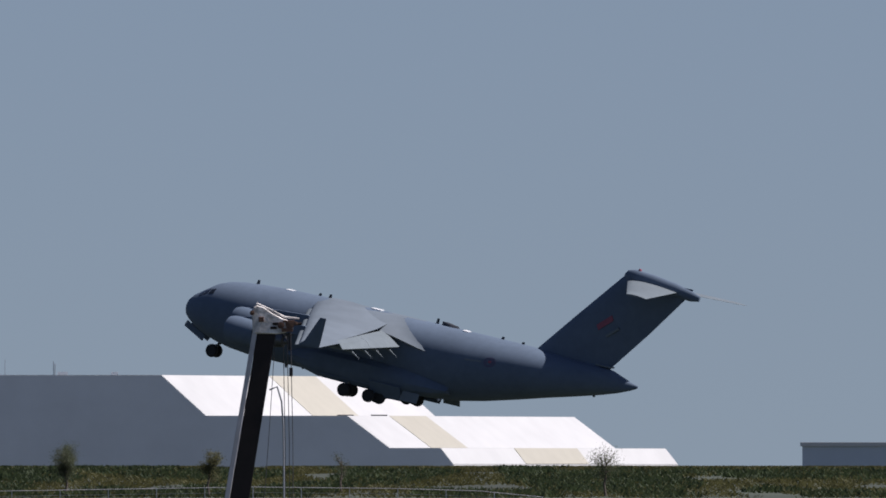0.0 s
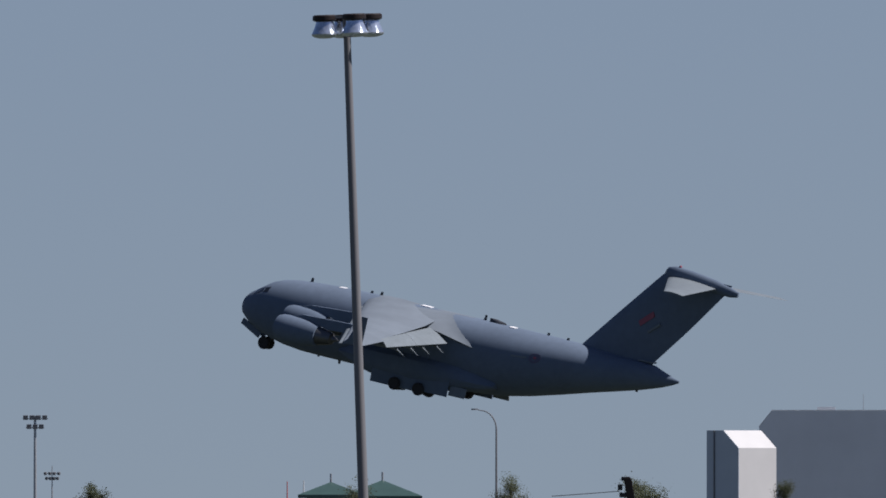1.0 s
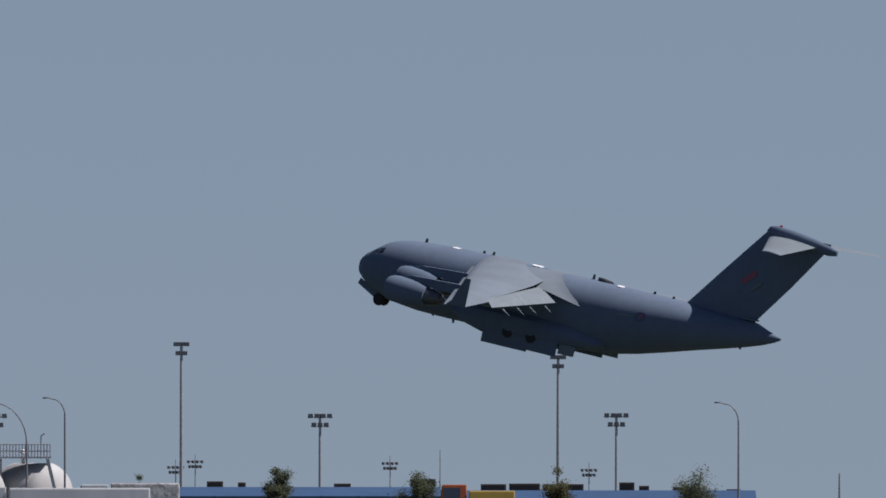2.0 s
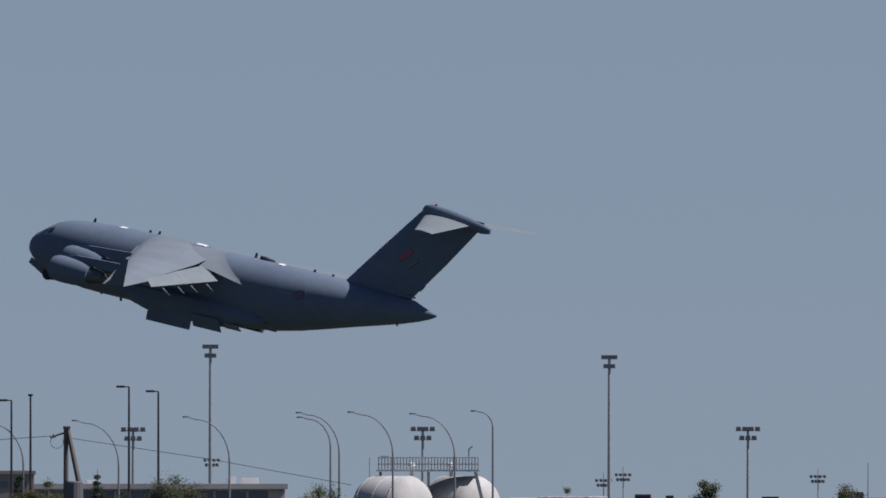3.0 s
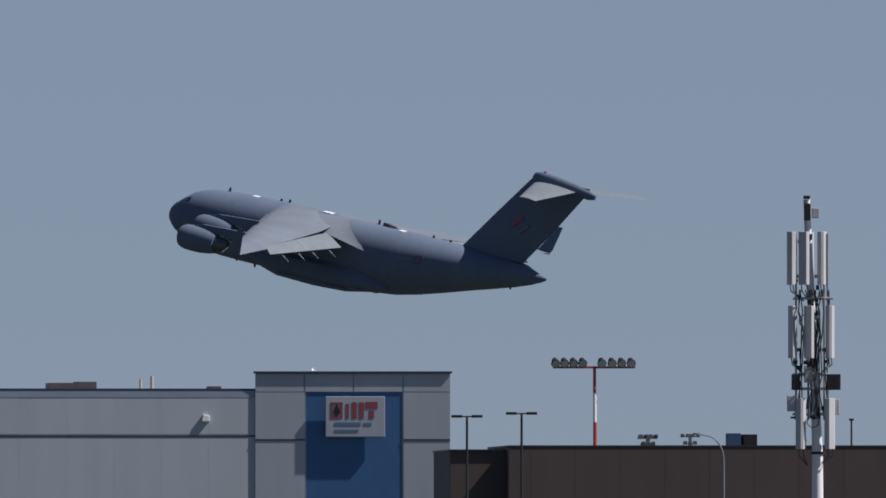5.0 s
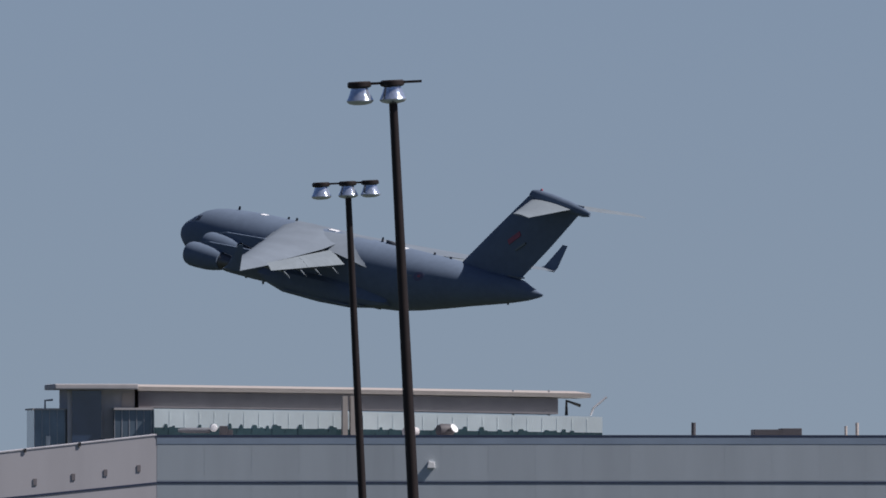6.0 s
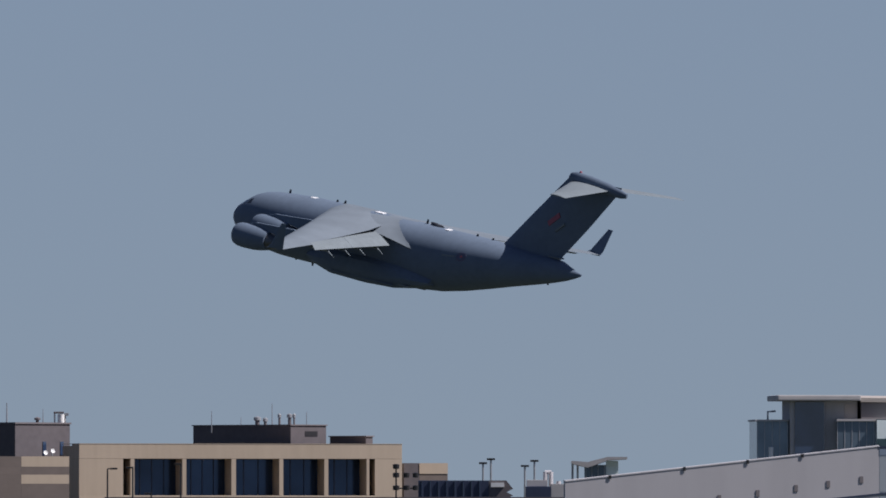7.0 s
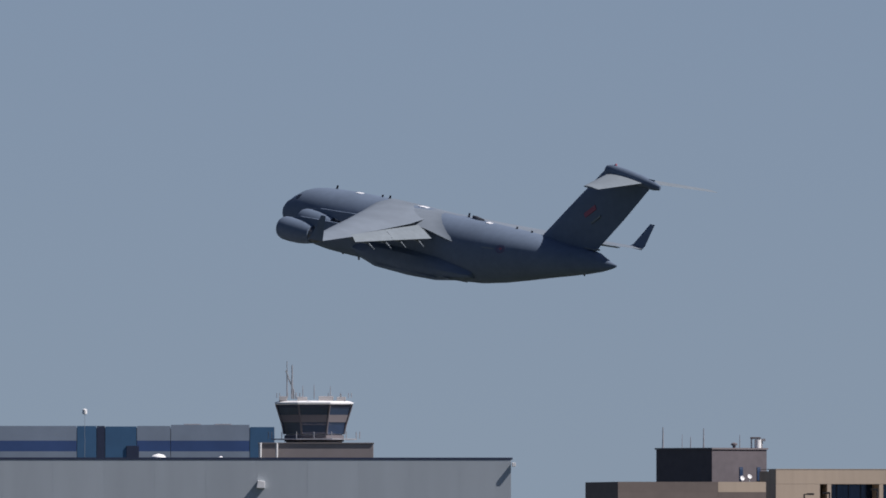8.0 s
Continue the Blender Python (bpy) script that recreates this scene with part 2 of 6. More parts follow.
def aircraft():
    plane = empty("transport_aircraft", Matrix(), "grey four-engined military transport aircraft climbing with a high tail", "aircraft")
    rings = fuselage_rings()
    body = part("fuselage", loft(rings), AIR_GREY, plane, smooth=True)
    # cockpit glazing, roof hatches and markings
    for k in (22, 158):
        s = 1 if k < 90 else -1
        for a0, a1, lo, hi in ((2.0, 2.5, 36, 58), (2.6, 3.2, 36, 52), (3.35, 3.9, 34, 48)):
            part("cockpit_window", skin_patch(rings, a0, a1, lo if s > 0 else 180 - lo, hi if s > 0 else 180 - hi), GLASS_DARK, body, "dark cockpit pane")
    for a, w, k in ((10.4, 0.7, 84), (19.6, 1.1, 85), (29.7, 0.6, 82)):
        part("roof_hatch", skin_patch(rings, a, a + w, k - 4, k + 5, 0.08 if a > 12 else 0.04), AIR_WHITE, body, "glossy white roof hatch")
    part("roundel", skin_patch(rings, 33.85, 35.1, 4, 23, 0.03, oval=True), AIR_BLUE, body, "dark blue round marking")
    part("roundel", skin_patch(rings, 34.3, 34.65, 11, 16, 0.045, oval=True), AIR_RED, body, "dull red marking centre")
    part("marking_bar", skin_patch(rings, 31.9, 33.6, 11.5, 14, 0.03), AIR_LIGHT, body, "pale lettering bar")
    part("belly_seam", skin_patch(rings, 15.5, 27.5, -92, -88, 0.08), AIR_DARK, body)
    for a, h in ((6.8, 0.4), (13.5, 0.3), (14.6, 0.4), (26.3, 0.55), (33.4, 0.3), (35.6, 0.25)):
        zt = along([(7.5, 3.15), (10, 3.3), (14, 3.4), (40, 3.42)], max(a, 7.5))[1]
        part("blade_aerial", blade(a, 0, zt - 0.05, h, 0.35), AIR_DARK, body)
    part("satellite_aerial", loft([[Vector((-27.0 - u * s, v * s * 0.45, 3.38 + z)) for u, v in ((0, 0), (0.6, 0.6), (1.4, 0.6), (2, 0), (1.4, -0.6), (0.6, -0.6))]
                                   for s, z in ((1.0, 0), (0.85, 0.22), (0.4, 0.36))]), AIR_DARK, body, "dark aerial fairing", smooth=True)
    for a, h in ((9.0, -0.2), (11.4, -0.4), (13.2, -0.3), (44.0, -0.25)):
        zb = along([(0, -3.4), (12, -3.45), (43, 0.25), (46, 0.7)], a)[1]
        part("belly_aerial", blade(a, 0.1, zb + 0.06, h, 0.35), AIR_DARK, body)

    for side in (1, -1):
        w = part("wing", surface(WING, side), AIR_WING, plane, smooth=True)
        # root fairing: a fillet from the back down the shoulder behind the wing
        fair = []
        for a, rt, yo, zo, q in ((18.5, 3.35, 4.2, 2.2, 2.6), (20.5, 3.4, 4.5, 2.2, 2.6), (22.4, 3.43, 4.55, 2.05, 2.6), (23.4, 3.43, 4.42, 1.88, 2.8), (24.3, 3.42, 4.12, 1.72, 3.6), (25.2, 3.42, 3.86, 1.5, 5), (26.3, 3.4, 3.66, 1.26, 8), (27.1, 3.38, 3.54, 1.08, 12), (27.9, 3.3, 3.28, 0.92, 12)):
            re, far = math.hypot(yo, zo), math.atan2(yo, zo)
            arc = []
            for i in range(17):
                k = far * i / 16
                r = rt + (re - rt) * (i / 16) ** q
                arc.append(Vector((-a, side * r * math.sin(k), r * math.cos(k))))
            fair.append(arc + [Vector((-a, side * yo * 0.96, zo - 0.1)), Vector((-a, side * yo * 0.6, zo - 0.3)), Vector((-a, 0, zo - 0.3))])
        part("root_fairing", loft(fair), AIR_WING, w, smooth=True)
        for y0, y1 in ((3.6, 6.6), (8.8, 13.0), (15.4, 24.2)):
            sl = []
            for y in (y0, (y0 + y1) / 2, y1):
                p = along(WING, y)
                c = 0.16 * (p[2] - p[1]) + 0.2
                sl.append([Vector((-a, side * y, p[3] - 0.24 + u - 0.25 * (p[1] + 0.1 - a))) for a, u in foil(p[1] - 0.55, c, 0.22)])
            part("slat", loft(sl), AIR_LIGHT, w, "pale extended leading edge slat", smooth=True)
        flap = [(4.3, 23.28, 25.5, 1.92, 0.88), (11.5, 25.17, 26.75, 1.6, 0.78), (18.6, 27.05, 27.9, 1.25, 0.66)]
        for y0, y1 in ((4.3, 11.46), (11.5, 18.6)):
            fl = []
            for y in (y0, y1):
                _, le, te, zl, zt = along(flap, y)
                d = Vector((le - te, 0, zt - zl)).normalized()
                n = Vector((-d.z, 0, d.x)) * -1
                q = Vector((-le, side * y, zl))
                e = Vector((-te, side * y, zt))
                fl.append([q + n * 0.06, q.lerp(e, 0.4) + n * 0.14, e + n * 0.02, e - n * 0.02, q.lerp(e, 0.4) - n * 0.12, q - n * 0.12])
            part("flap", loft(fl), AIR_LIGHT, w, "lowered trailing edge flap in paler sunlit grey")
        for y in (6.4, 9.8, 12.6, 15.8):
            _, le, te, zl, zt = along(flap, y)
            pts = [Vector((-le + 3.2, side * y, zl - 0.5)), Vector((-le + 1.2, side * y, zl - 0.85)), Vector((-te + 0.3, side * y, zt - 0.2)), Vector((-te - 0.75, side * y, zt - 0.75))]
            part("flap_track_fairing", tube(pts, [0.05, 0.22, 0.13, 0.02], 8), AIR_LIGHT, w, "pointed fairing in paler sunlit grey", smooth=True)
        tip = []
        for y, le, te, z, t in ((24.9, 26.9, 29.1, 0.78, 0.10), (25.15, 27.6, 29.3, 1.25, 0.1), (25.7, 29.1, 29.75, 3.65, 0.1)):
            tip.append([Vector((-a, side * (y + u), z)) for a, u in foil(le, te - le, t)])
        part("winglet", loft(tip), AIR_GREY, w, smooth=True)
        # engines, inner and outer
        for y, front, ze in ((7.7, 9.9, 0.15), (14.2, 13.2, -0.23)):
            p = along(WING, y)
            eng = part("engine_nacelle", lathe([(0.96, 1.1), (1.02, 0.15), (1.12, 0.0), (1.24, 0.35), (1.3, 1.2), (1.29, 2.4), (1.18, 3.4), (0.98, 4.4), (0.9, 4.42)], 28, pose(-front, side * y, ze, 0, -90, 0)), AIR_GREY, plane, smooth=True)
            part("exhaust_cone", lathe([(0.86, 3.6), (0.84, 4.5), (0.7, 5.3), (0.56, 5.9), (0.32, 6.0), (0.08, 6.6)], 20, pose(-front, side * y, ze, 0, -90, 0)), METAL, eng, "bare metal exhaust", smooth=True)
            part("fan", lathe([(0.05, 0.75), (0.3, 0.95), (0.98, 1.05), (0.98, 1.12), (0.05, 1.1)], 20, pose(-front, side * y, ze, 0, -90, 0)), AIR_DARK, eng)
            zt = p[3] + 0.1
            out = [(-front - 1.2, ze + 1.28), (-front - 2.4, ze + 1.62), (-p[1] + 0.1, zt - 0.05), (-p[1] - 1.8, zt - 0.35), (-p[1] - 2.6, zt - 0.9), (-front - 5.4, ze + 0.75), (-front - 4.4, ze + 0.95)]
            part("pylon", loft([[Vector((x, side * y + v, z)) for x, z in out] for v in (-0.2, 0.2)]), AIR_GREY, eng, bevel=0.08)

    fin = []
    for z, le, te, t in ((2.0, 36.2, 44.6, 0.09), (3.4, 37.4, 45.6, 0.10), (7.0, 40.6, 48.65, 0.10), (11.4, 44.6, 52.1, 0.09), (11.9, 45.1, 52.3, 0.08)):
        fin.append([Vector((-a, u, z)) for a, u in foil(le, te - le, t)])
    tail = part("tail_fin", loft(fin), AIR_GREY, plane, smooth=True)
    cap = []
    for a, zt, zb, w in ((44.9, 11.9, 11.5, 0.05), (45.2, 12.3, 11.3, 0.3), (46.0, 12.5, 11.1, 0.48), (48.0, 12.4, 11.0, 0.55), (50.5, 12.1, 10.85, 0.5), (52.2, 11.75, 10.8, 0.35), (53.1, 11.45, 10.95, 0.12)):
        cap.append([Vector((-a, w * math.cos(k), (zt + zb) / 2 + (zt - zb) / 2 * math.sin(k))) for k in [2 * math.pi * i / 16 for i in range(16)]])
    part("tail_bullet", loft(cap), AIR_GREY, tail, smooth=True)
    for s in (1, -1):
        part("fin_flash", loft([[Vector((-43.3, s * y, 6.75)), Vector((-44.7, s * y, 7.95)), Vector((-44.95, s * y, 7.5)), Vector((-43.6, s * y, 6.35))] for y in ((0.3, 0.56) if s > 0 else (0.1, 0.36))]), AIR_RED, tail, "dull red slanting fin marking")
        part("fin_stripe", loft([[Vector((-44.45, s * y, 6.05)), Vector((-45.6, s * y, 7.0)), Vector((-45.7, s * y, 6.8)), Vector((-44.55, s * y, 5.85))] for y in ((0.3, 0.56) if s > 0 else (0.1, 0.36))]), AIR_LIGHT, tail, "pale slanting stripe")
        part("tailplane", surface([(0.0, 45.3, 50.8, 11.36, 0.075), (9.4, 50.8, 52.9, 10.84, 0.09)], s), AIR_LIGHT, plane, "tailplane in paler grey for its sunlit top", smooth=True)
    for q in ((-46.4, 0, 12.5), (-14.6, 0, -3.5)):
        part("anti_collision_light", lathe([(0.14, -0.05), (0.14, 0.05), (0.09, 0.14), (0.01, 0.17)], 10, pose(*q, 180 if q[2] < 0 else 0, 0, 0)), AIR_RED, body, "small red beacon", smooth=True)
    # pale gap between fin and body, filled with a thin added box
    part("rudder_root_fairing", box(-45.5, -43.9, -0.42, 0.42, 3.14, 3.3), AIR_LIGHT, tail, bevel=0.05)

    # wheel pods and gear
    for side in (1, -1):
        pod = []
        for a, yo, zt, zb in ((13.2, 3.2, -1.9, -2.5), (14.5, 3.75, -1.3, -3.1), (17.0, 4.2, -0.9, -3.55), (22.0, 4.3, -0.8, -3.65), (26.0, 4.15, -1.0, -3.5), (29.0, 3.6, -1.5, -3.0), (30.5, 3.1, -1.9, -2.5)):
            pod.append([Vector((-a, side * 2.0, zb + 0.1)), Vector((-a, side * (yo - 0.9), zb)), Vector((-a, side * (yo - 0.2), zb + (zt - zb) * 0.22)), Vector((-a, side * yo, (zt + zb) / 2)),
                        Vector((-a, side * (yo - 0.25), zb + (zt - zb) * 0.8)), Vector((-a, side * 2.6, zt + 0.3))])
        part("gear_pod", loft(pod), AIR_GREY, plane, smooth=True)
        for n, (a, y) in enumerate(((20.5, 3.5), (23.2, 3.5))):
            leg = part("main_gear_leg", tube([(0, 0, 1.2), (0, 0, 0)], 0.16, 10), METAL, plane, "metal main gear strut")
            leg.matrix_basis = pose(-a, side * y, -3.55)
            GEAR[("main", side, n)] = leg
            for dx, dy in ((0, -0.75), (-0.75 * n, 0.0), (0, 0.75)):
                m = pose(dx, dy, 0, 90, 0, 0)
                part("tyre", lathe([(0.28, -0.2), (0.5, -0.24), (0.6, -0.14), (0.62, 0), (0.6, 0.14), (0.5, 0.24), (0.28, 0.2)], 22, m), RUBBER, leg, "black tyre", smooth=True)
        for name, a0, a1, mate in (("front_gear_door", 17.7, 22.95, AIR_GREY), ("middle_gear_door", 22.96, 26.3, AIR_GREY), ("rear_gear_door", 26.4, 28.2, AIR_LIGHT)):
            d = part(name, box(-a1, -a0, -0.05, 0.05, -0.95, 0.0 if a0 > 26 else 0.55), mate, plane, "", bevel=0.02)
            d.matrix_basis = pose(0, side * 4.0, -3.15)
            GEAR[(name, side)] = d
    leg = part("nose_gear_leg", tube([(0, 0, 0.2), (0, 0, -1.95)], 0.13, 10), METAL, plane, "metal nose gear strut")
    for dy in (-0.42, 0.42):
        part("tyre", lathe([(0.25, -0.16), (0.5, -0.2), (0.6, -0.12), (0.62, 0), (0.6, 0.12), (0.5, 0.2), (0.25, 0.16)], 22, pose(0, dy, -1.95, 90, 0, 0)), RUBBER, leg, "black tyre", smooth=True)
    part("axle", tube([(0, -0.5, -1.95), (0, 0.5, -1.95)], 0.08, 8), METAL, leg)
    part("drag_brace", tube([(-0.6, 0, 0.1), (-0.05, 0, -1.2)], 0.07, 8), METAL, leg)
    leg.matrix_basis = pose(-4.6, 0, -2.1)
    GEAR["nose"] = leg
    for s in (1, -1):
        d = part("nose_gear_door", box(-3.1, -0.7, -0.04, 0.04, -0.62, 0), AIR_GREY, plane, bevel=0.02)
        d.matrix_basis = pose(0, s * 0.55, -1.1, 0, -25, 0)
        GEAR[("nose_door", s)] = d
    return plane


plane = aircraft()

# ---- more materials ----
RED = mat("red_paint", (0.45, 0.06, 0.05), 0.5, 0, 0.12, 3, 0, 0.1, 1)
WHITE = mat("white_paint", (0.72, 0.72, 0.70), 0.5, 0, 0.06, 2, 0, 0.12, 0.6, streak=True)
DIRTY_WHITE = mat("rusty_white_casting", (0.74, 0.70, 0.66), 0.7, 0, 0.25, 8, 0.3, 0.6, 3)
RUST = mat("rusty_steel", (0.16, 0.085, 0.055), 0.85, 0, 0.35, 8, 0.3, 0.4, 3)
PALE_STEEL = mat("pale_grey_steel", (0.45, 0.44, 0.45), 0.6, 0, 0.12, 2, 0, 0.15, 0.8)
REFLECTOR = mat("prismatic_lamp_glass", (0.55, 0.62, 0.72), 0.12, 0.75, 0.2, 12, 0.2)
PANEL_SKIN = mat("weathered_antenna_plastic", (0.50, 0.50, 0.50), 0.6, 0, 0.1, 2, 0.05, 0.25, 1.2, streak=True)
CABLE = mat("black_cable", (0.03, 0.03, 0.033), 0.7, 0, 0.1, 4)
TILT_WALL = mat("painted_concrete_wall", (0.345, 0.385, 0.41), 0.8, 0, 0.06, 0.7, 0.1, 0.10, 0.12, streak=True)
# wall tone darkened to the blue-grey of the shadow below the coping
COPING_SHADE = mat("coping_shadow_blue_grey", (0.215, 0.27, 0.34), 0.7, 0, 0.06, 0.7, 0.05, 0.12, 0.3)
UNIT_DARK = mat("dark_weathered_metal", (0.062, 0.058, 0.062), 0.7, 0, 0.15, 2, 0, 0.15, 0.6)
END_WALL = mat("pale_concrete_wall", (0.40, 0.385, 0.355), 0.8, 0, 0.05, 0.7, 0.1, 0.10, 0.12, streak=True)
WING_WALL = mat("pale_warm_concrete_wall", (0.385, 0.375, 0.385), 0.8, 0, 0.06, 0.7, 0.1, 0.12, 0.12, streak=True)
NAVY = mat("navy_metal_trim", (0.025, 0.035, 0.07), 0.5, 0, 0.1, 1)
BLUE_PANEL = mat("blue_painted_panel", (0.035, 0.115, 0.26), 0.6, 0, 0.07, 0.8, 0, 0.08, 0.3)
BROWN_CLAD = mat("brown_metal_cladding", (0.074, 0.056, 0.046), 0.7, 0, 0.1, 0.8, 0, 0.12, 0.15, streak=True)
BROWN_BRICK = mat("brown_brick", (0.105, 0.092, 0.098), 0.85, 0, 0.12, 1.5, 0.2, 0.12, 0.2)
TAN_BAND = mat("brown_concrete_band", (0.155, 0.125, 0.108), 0.85, 0, 0.1, 1.2, 0.1, 0.1, 0.3)
HALL_BAND = mat("deep_blue_cladding", (0.040, 0.085, 0.22), 0.6, 0, 0.1, 0.5, 0, 0.1, 0.15)
HALL_BLUE = mat("faded_blue_cladding", (0.045, 0.125, 0.235), 0.6, 0, 0.1, 0.5, 0, 0.1, 0.15)
HALL_GREY = mat("dull_grey_cladding", (0.235, 0.285, 0.35), 0.6, 0, 0.07, 0.5, 0, 0.1, 0.15)
POLE_GREY = mat("weathered_grey_pole", (0.15, 0.15, 0.155), 0.6, 0, 0.12, 2, 0, 0.2, 0.5, streak=True)
SIGN_RED = mat("faded_red_sign_paint", (0.24, 0.05, 0.06), 0.6, 0, 0.08, 3)
CURTAIN = mat("coated_curtain_glass", (0.16, 0.20, 0.25), 0.12, 0.6, 0.3, 0.15, 0, 0.35, 0.08)
BAY_GLASS = mat("dark_blue_coated_glass", (0.035, 0.06, 0.115), 0.12, 0.6, 0.3, 0.3)
GOLD = mat("gold_sign_face", (0.30, 0.17, 0.035), 0.5, 0, 0.08, 3)
SIGN_WHITE = mat("white_sign_face", (0.35, 0.375, 0.41), 0.5, 0, 0.05, 2, 0, 0.08, 1)
SIGN_BAR = mat("blue_grey_lettering", (0.12, 0.16, 0.24), 0.6, 0, 0.05, 2)
# dark glass whose blue stands for haze and reflected sky
WINDOW = mat("haze_blue_window_glass", (0.025, 0.043, 0.085), 0.08, 0, 0.2, 0.4, spec=1.0)
# dark glass lightened to blue-grey, with the distance haze painted in
HAZE_GLASS = mat("hazed_curtain_glass", (0.12, 0.16, 0.20), 0.15, 0.3, 0.3, 0.25)
TEAL_GLASS = mat("teal_curtain_glass", (0.045, 0.085, 0.095), 0.1, 0, 0.3, 0.3)
PALE_GLASS = mat("pale_frosted_glass", (0.72, 0.80, 0.79), 0.25, 0, 0.1, 0.3)
CONCRETE = mat("grey_concrete", (0.43, 0.41, 0.40), 0.85, 0, 0.1, 0.8, 0.1, 0.15, 0.1)
DARK_ROOF = mat("dark_roof_fascia", (0.13, 0.115, 0.12), 0.8, 0, 0.12, 0.6, 0, 0.1, 0.1)
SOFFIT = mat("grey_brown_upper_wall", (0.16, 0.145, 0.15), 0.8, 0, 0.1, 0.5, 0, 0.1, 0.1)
SHED_BROWN = mat("brown_stained_wall", (0.12, 0.088, 0.07), 0.85, 0, 0.12, 0.8, 0.1, 0.12, 0.2, streak=True)
BASE_PINK = mat("pinkish_brown_render", (0.27, 0.235, 0.225), 0.85, 0, 0.08, 0.8, 0.1, 0.12, 0.2)
CREAM = mat("cream_roof_edge", (0.36, 0.32, 0.285), 0.7, 0, 0.08, 0.6)
GREEN_ROOF = mat("green_metal_roof", (0.03, 0.065, 0.058), 0.5, 0, 0.12, 1)
BLUE_ROOF = mat("blue_metal_roof", (0.035, 0.075, 0.15), 0.5, 0, 0.12, 0.6, 0, 0.12, 0.1)
ORANGE = mat("orange_truck_paint", (0.50, 0.12, 0.03), 0.4, 0, 0.08, 2)
YELLOW = mat("yellow_truck_paint", (0.55, 0.36, 0.06), 0.4, 0, 0.08, 2)
TANK = mat("white_tank_paint", (0.44, 0.435, 0.42), 0.75, 0, 0.1, 0.8, 0, 0.45, 0.45, streak=True)
WOOD = mat("weathered_pole_timber", (0.115, 0.095, 0.085), 0.85, 0, 0.25, 3, 0.3, 0.2, 1, streak=True)
BARK = mat("grey_brown_bark", (0.10, 0.08, 0.06), 0.9, 0, 0.25, 4, 0.4)


def leaf_mat(name, color, through_share=0.45):
    """Leaves that let part of the sunlight through."""
    m = mat(name, color, 0.7, 0, 0.35, 1.2, 0, 0.3, 0.5, 0.2)
    n, l = m.node_tree.nodes, m.node_tree.links
    b = n["Principled BSDF"]
    out = n["Material Output"]
    tr = n.new("ShaderNodeBsdfTranslucent")
    mix = n.new("ShaderNodeMixShader")
    mix.inputs[0].default_value = through_share
    l.new(b.inputs["Base Color"].links[0].from_socket, tr.inputs[0])
    l.new(b.outputs[0], mix.inputs[1])
    l.new(tr.outputs[0], mix.inputs[2])
    l.new(mix.outputs[0], out.inputs[0])
    return m


LEAF = leaf_mat("dull_green_leaves", (0.12, 0.135, 0.078), 0.5)
LEAF_YELLOW = leaf_mat("yellowing_leaves", (0.135, 0.132, 0.062), 0.45)
LEAF_DARK = leaf_mat("dark_spruce_needles", (0.055, 0.075, 0.05), 0.35)
BUSH = leaf_mat("scrub_leaves", (0.048, 0.066, 0.030), 0.35)
GRASS = leaf_mat("dry_grass_blades", (0.095, 0.092, 0.036), 0.35)


# ---- kinds of things ----
def turned(az, d, turn=0.0, z=0.0):
    return facing(az, d, z, turn)


def flood_mast(az, d, ztop, wide, rows=2, tall=None, pole=STEEL, group="apron floodlight masts", bars=FAR_LAMP):
    """A tall lamp mast that carries rows of floodlights on crossbars."""
    m = empty("floodlight_mast", facing(az, d), "tall grey steel floodlight mast with banked lamps", "light mast", group)
    r = 0.08 if d < 2500 else 0.18
    part("pole", tube([(0, 0, 0), (0, 0, ztop * 0.6), (0, 0, ztop)], [r + 0.004 * ztop, r + 0.002 * ztop, r], 10), pole, m, smooth=True)
    h = tall or wide * 0.42
    size = 0.15 if wide < 2.1 and d > 3500 else 0.098 if d > 3000 else 0.085
    for r in range(rows):
        z = ztop - 0.12 * wide - r * h * 0.8
        w = wide * (1.0 if r == 0 else 0.72)
        part("crossbar", box(-w / 2, w / 2, -0.06, 0.06, z - 0.05, z + 0.05), bars, m)
        n = 4 if r == 0 else 3
        for i in range(n):
            x = -w / 2 + w * (i + 0.5) / n
            s = wide * size
            lamp = part("floodlight", loft([[Vector((x + u * s, -s * 1.1, z + v * s * 0.9 + s * 0.4)) for u, v in ((-1, -1), (1, -1), (1, 1), (-1, 1))],
                                            [Vector((x + u * s * 0.7, s * 0.9, z + v * s * 0.7 + s * 0.7)) for u, v in ((-1, -1), (1, -1), (1, 1), (-1, 1))]]), bars, m, bevel=0.02)
    return m


def cross_lamp(az, d, ztop, wide):
    m = empty("apron_lamp", facing(az, d), "small distant apron lamp on a thin post", "street lamp", "distant apron lamps")
    part("pole", tube([(0, 0, 0), (0, 0, ztop + 0.9)], [0.16, 0.06], 8), STEEL, m)
    for z, w in ((ztop - 0.25, wide), (ztop - 1.0, wide * 0.8)):
        part("crossbar", box(-w / 2, w / 2, -0.05, 0.05, z - 0.06, z + 0.06), STEEL, m)
        for x in (-w / 2, -w / 6, w / 6, w / 2):
            part("lamp_head", lathe([(0.1, z - 0.3), (0.24, z - 0.22), (0.26, z + 0.12), (0.1, z + 0.2)], 10, pose(x, 0, 0)), FAR_LAMP, m)
    return m


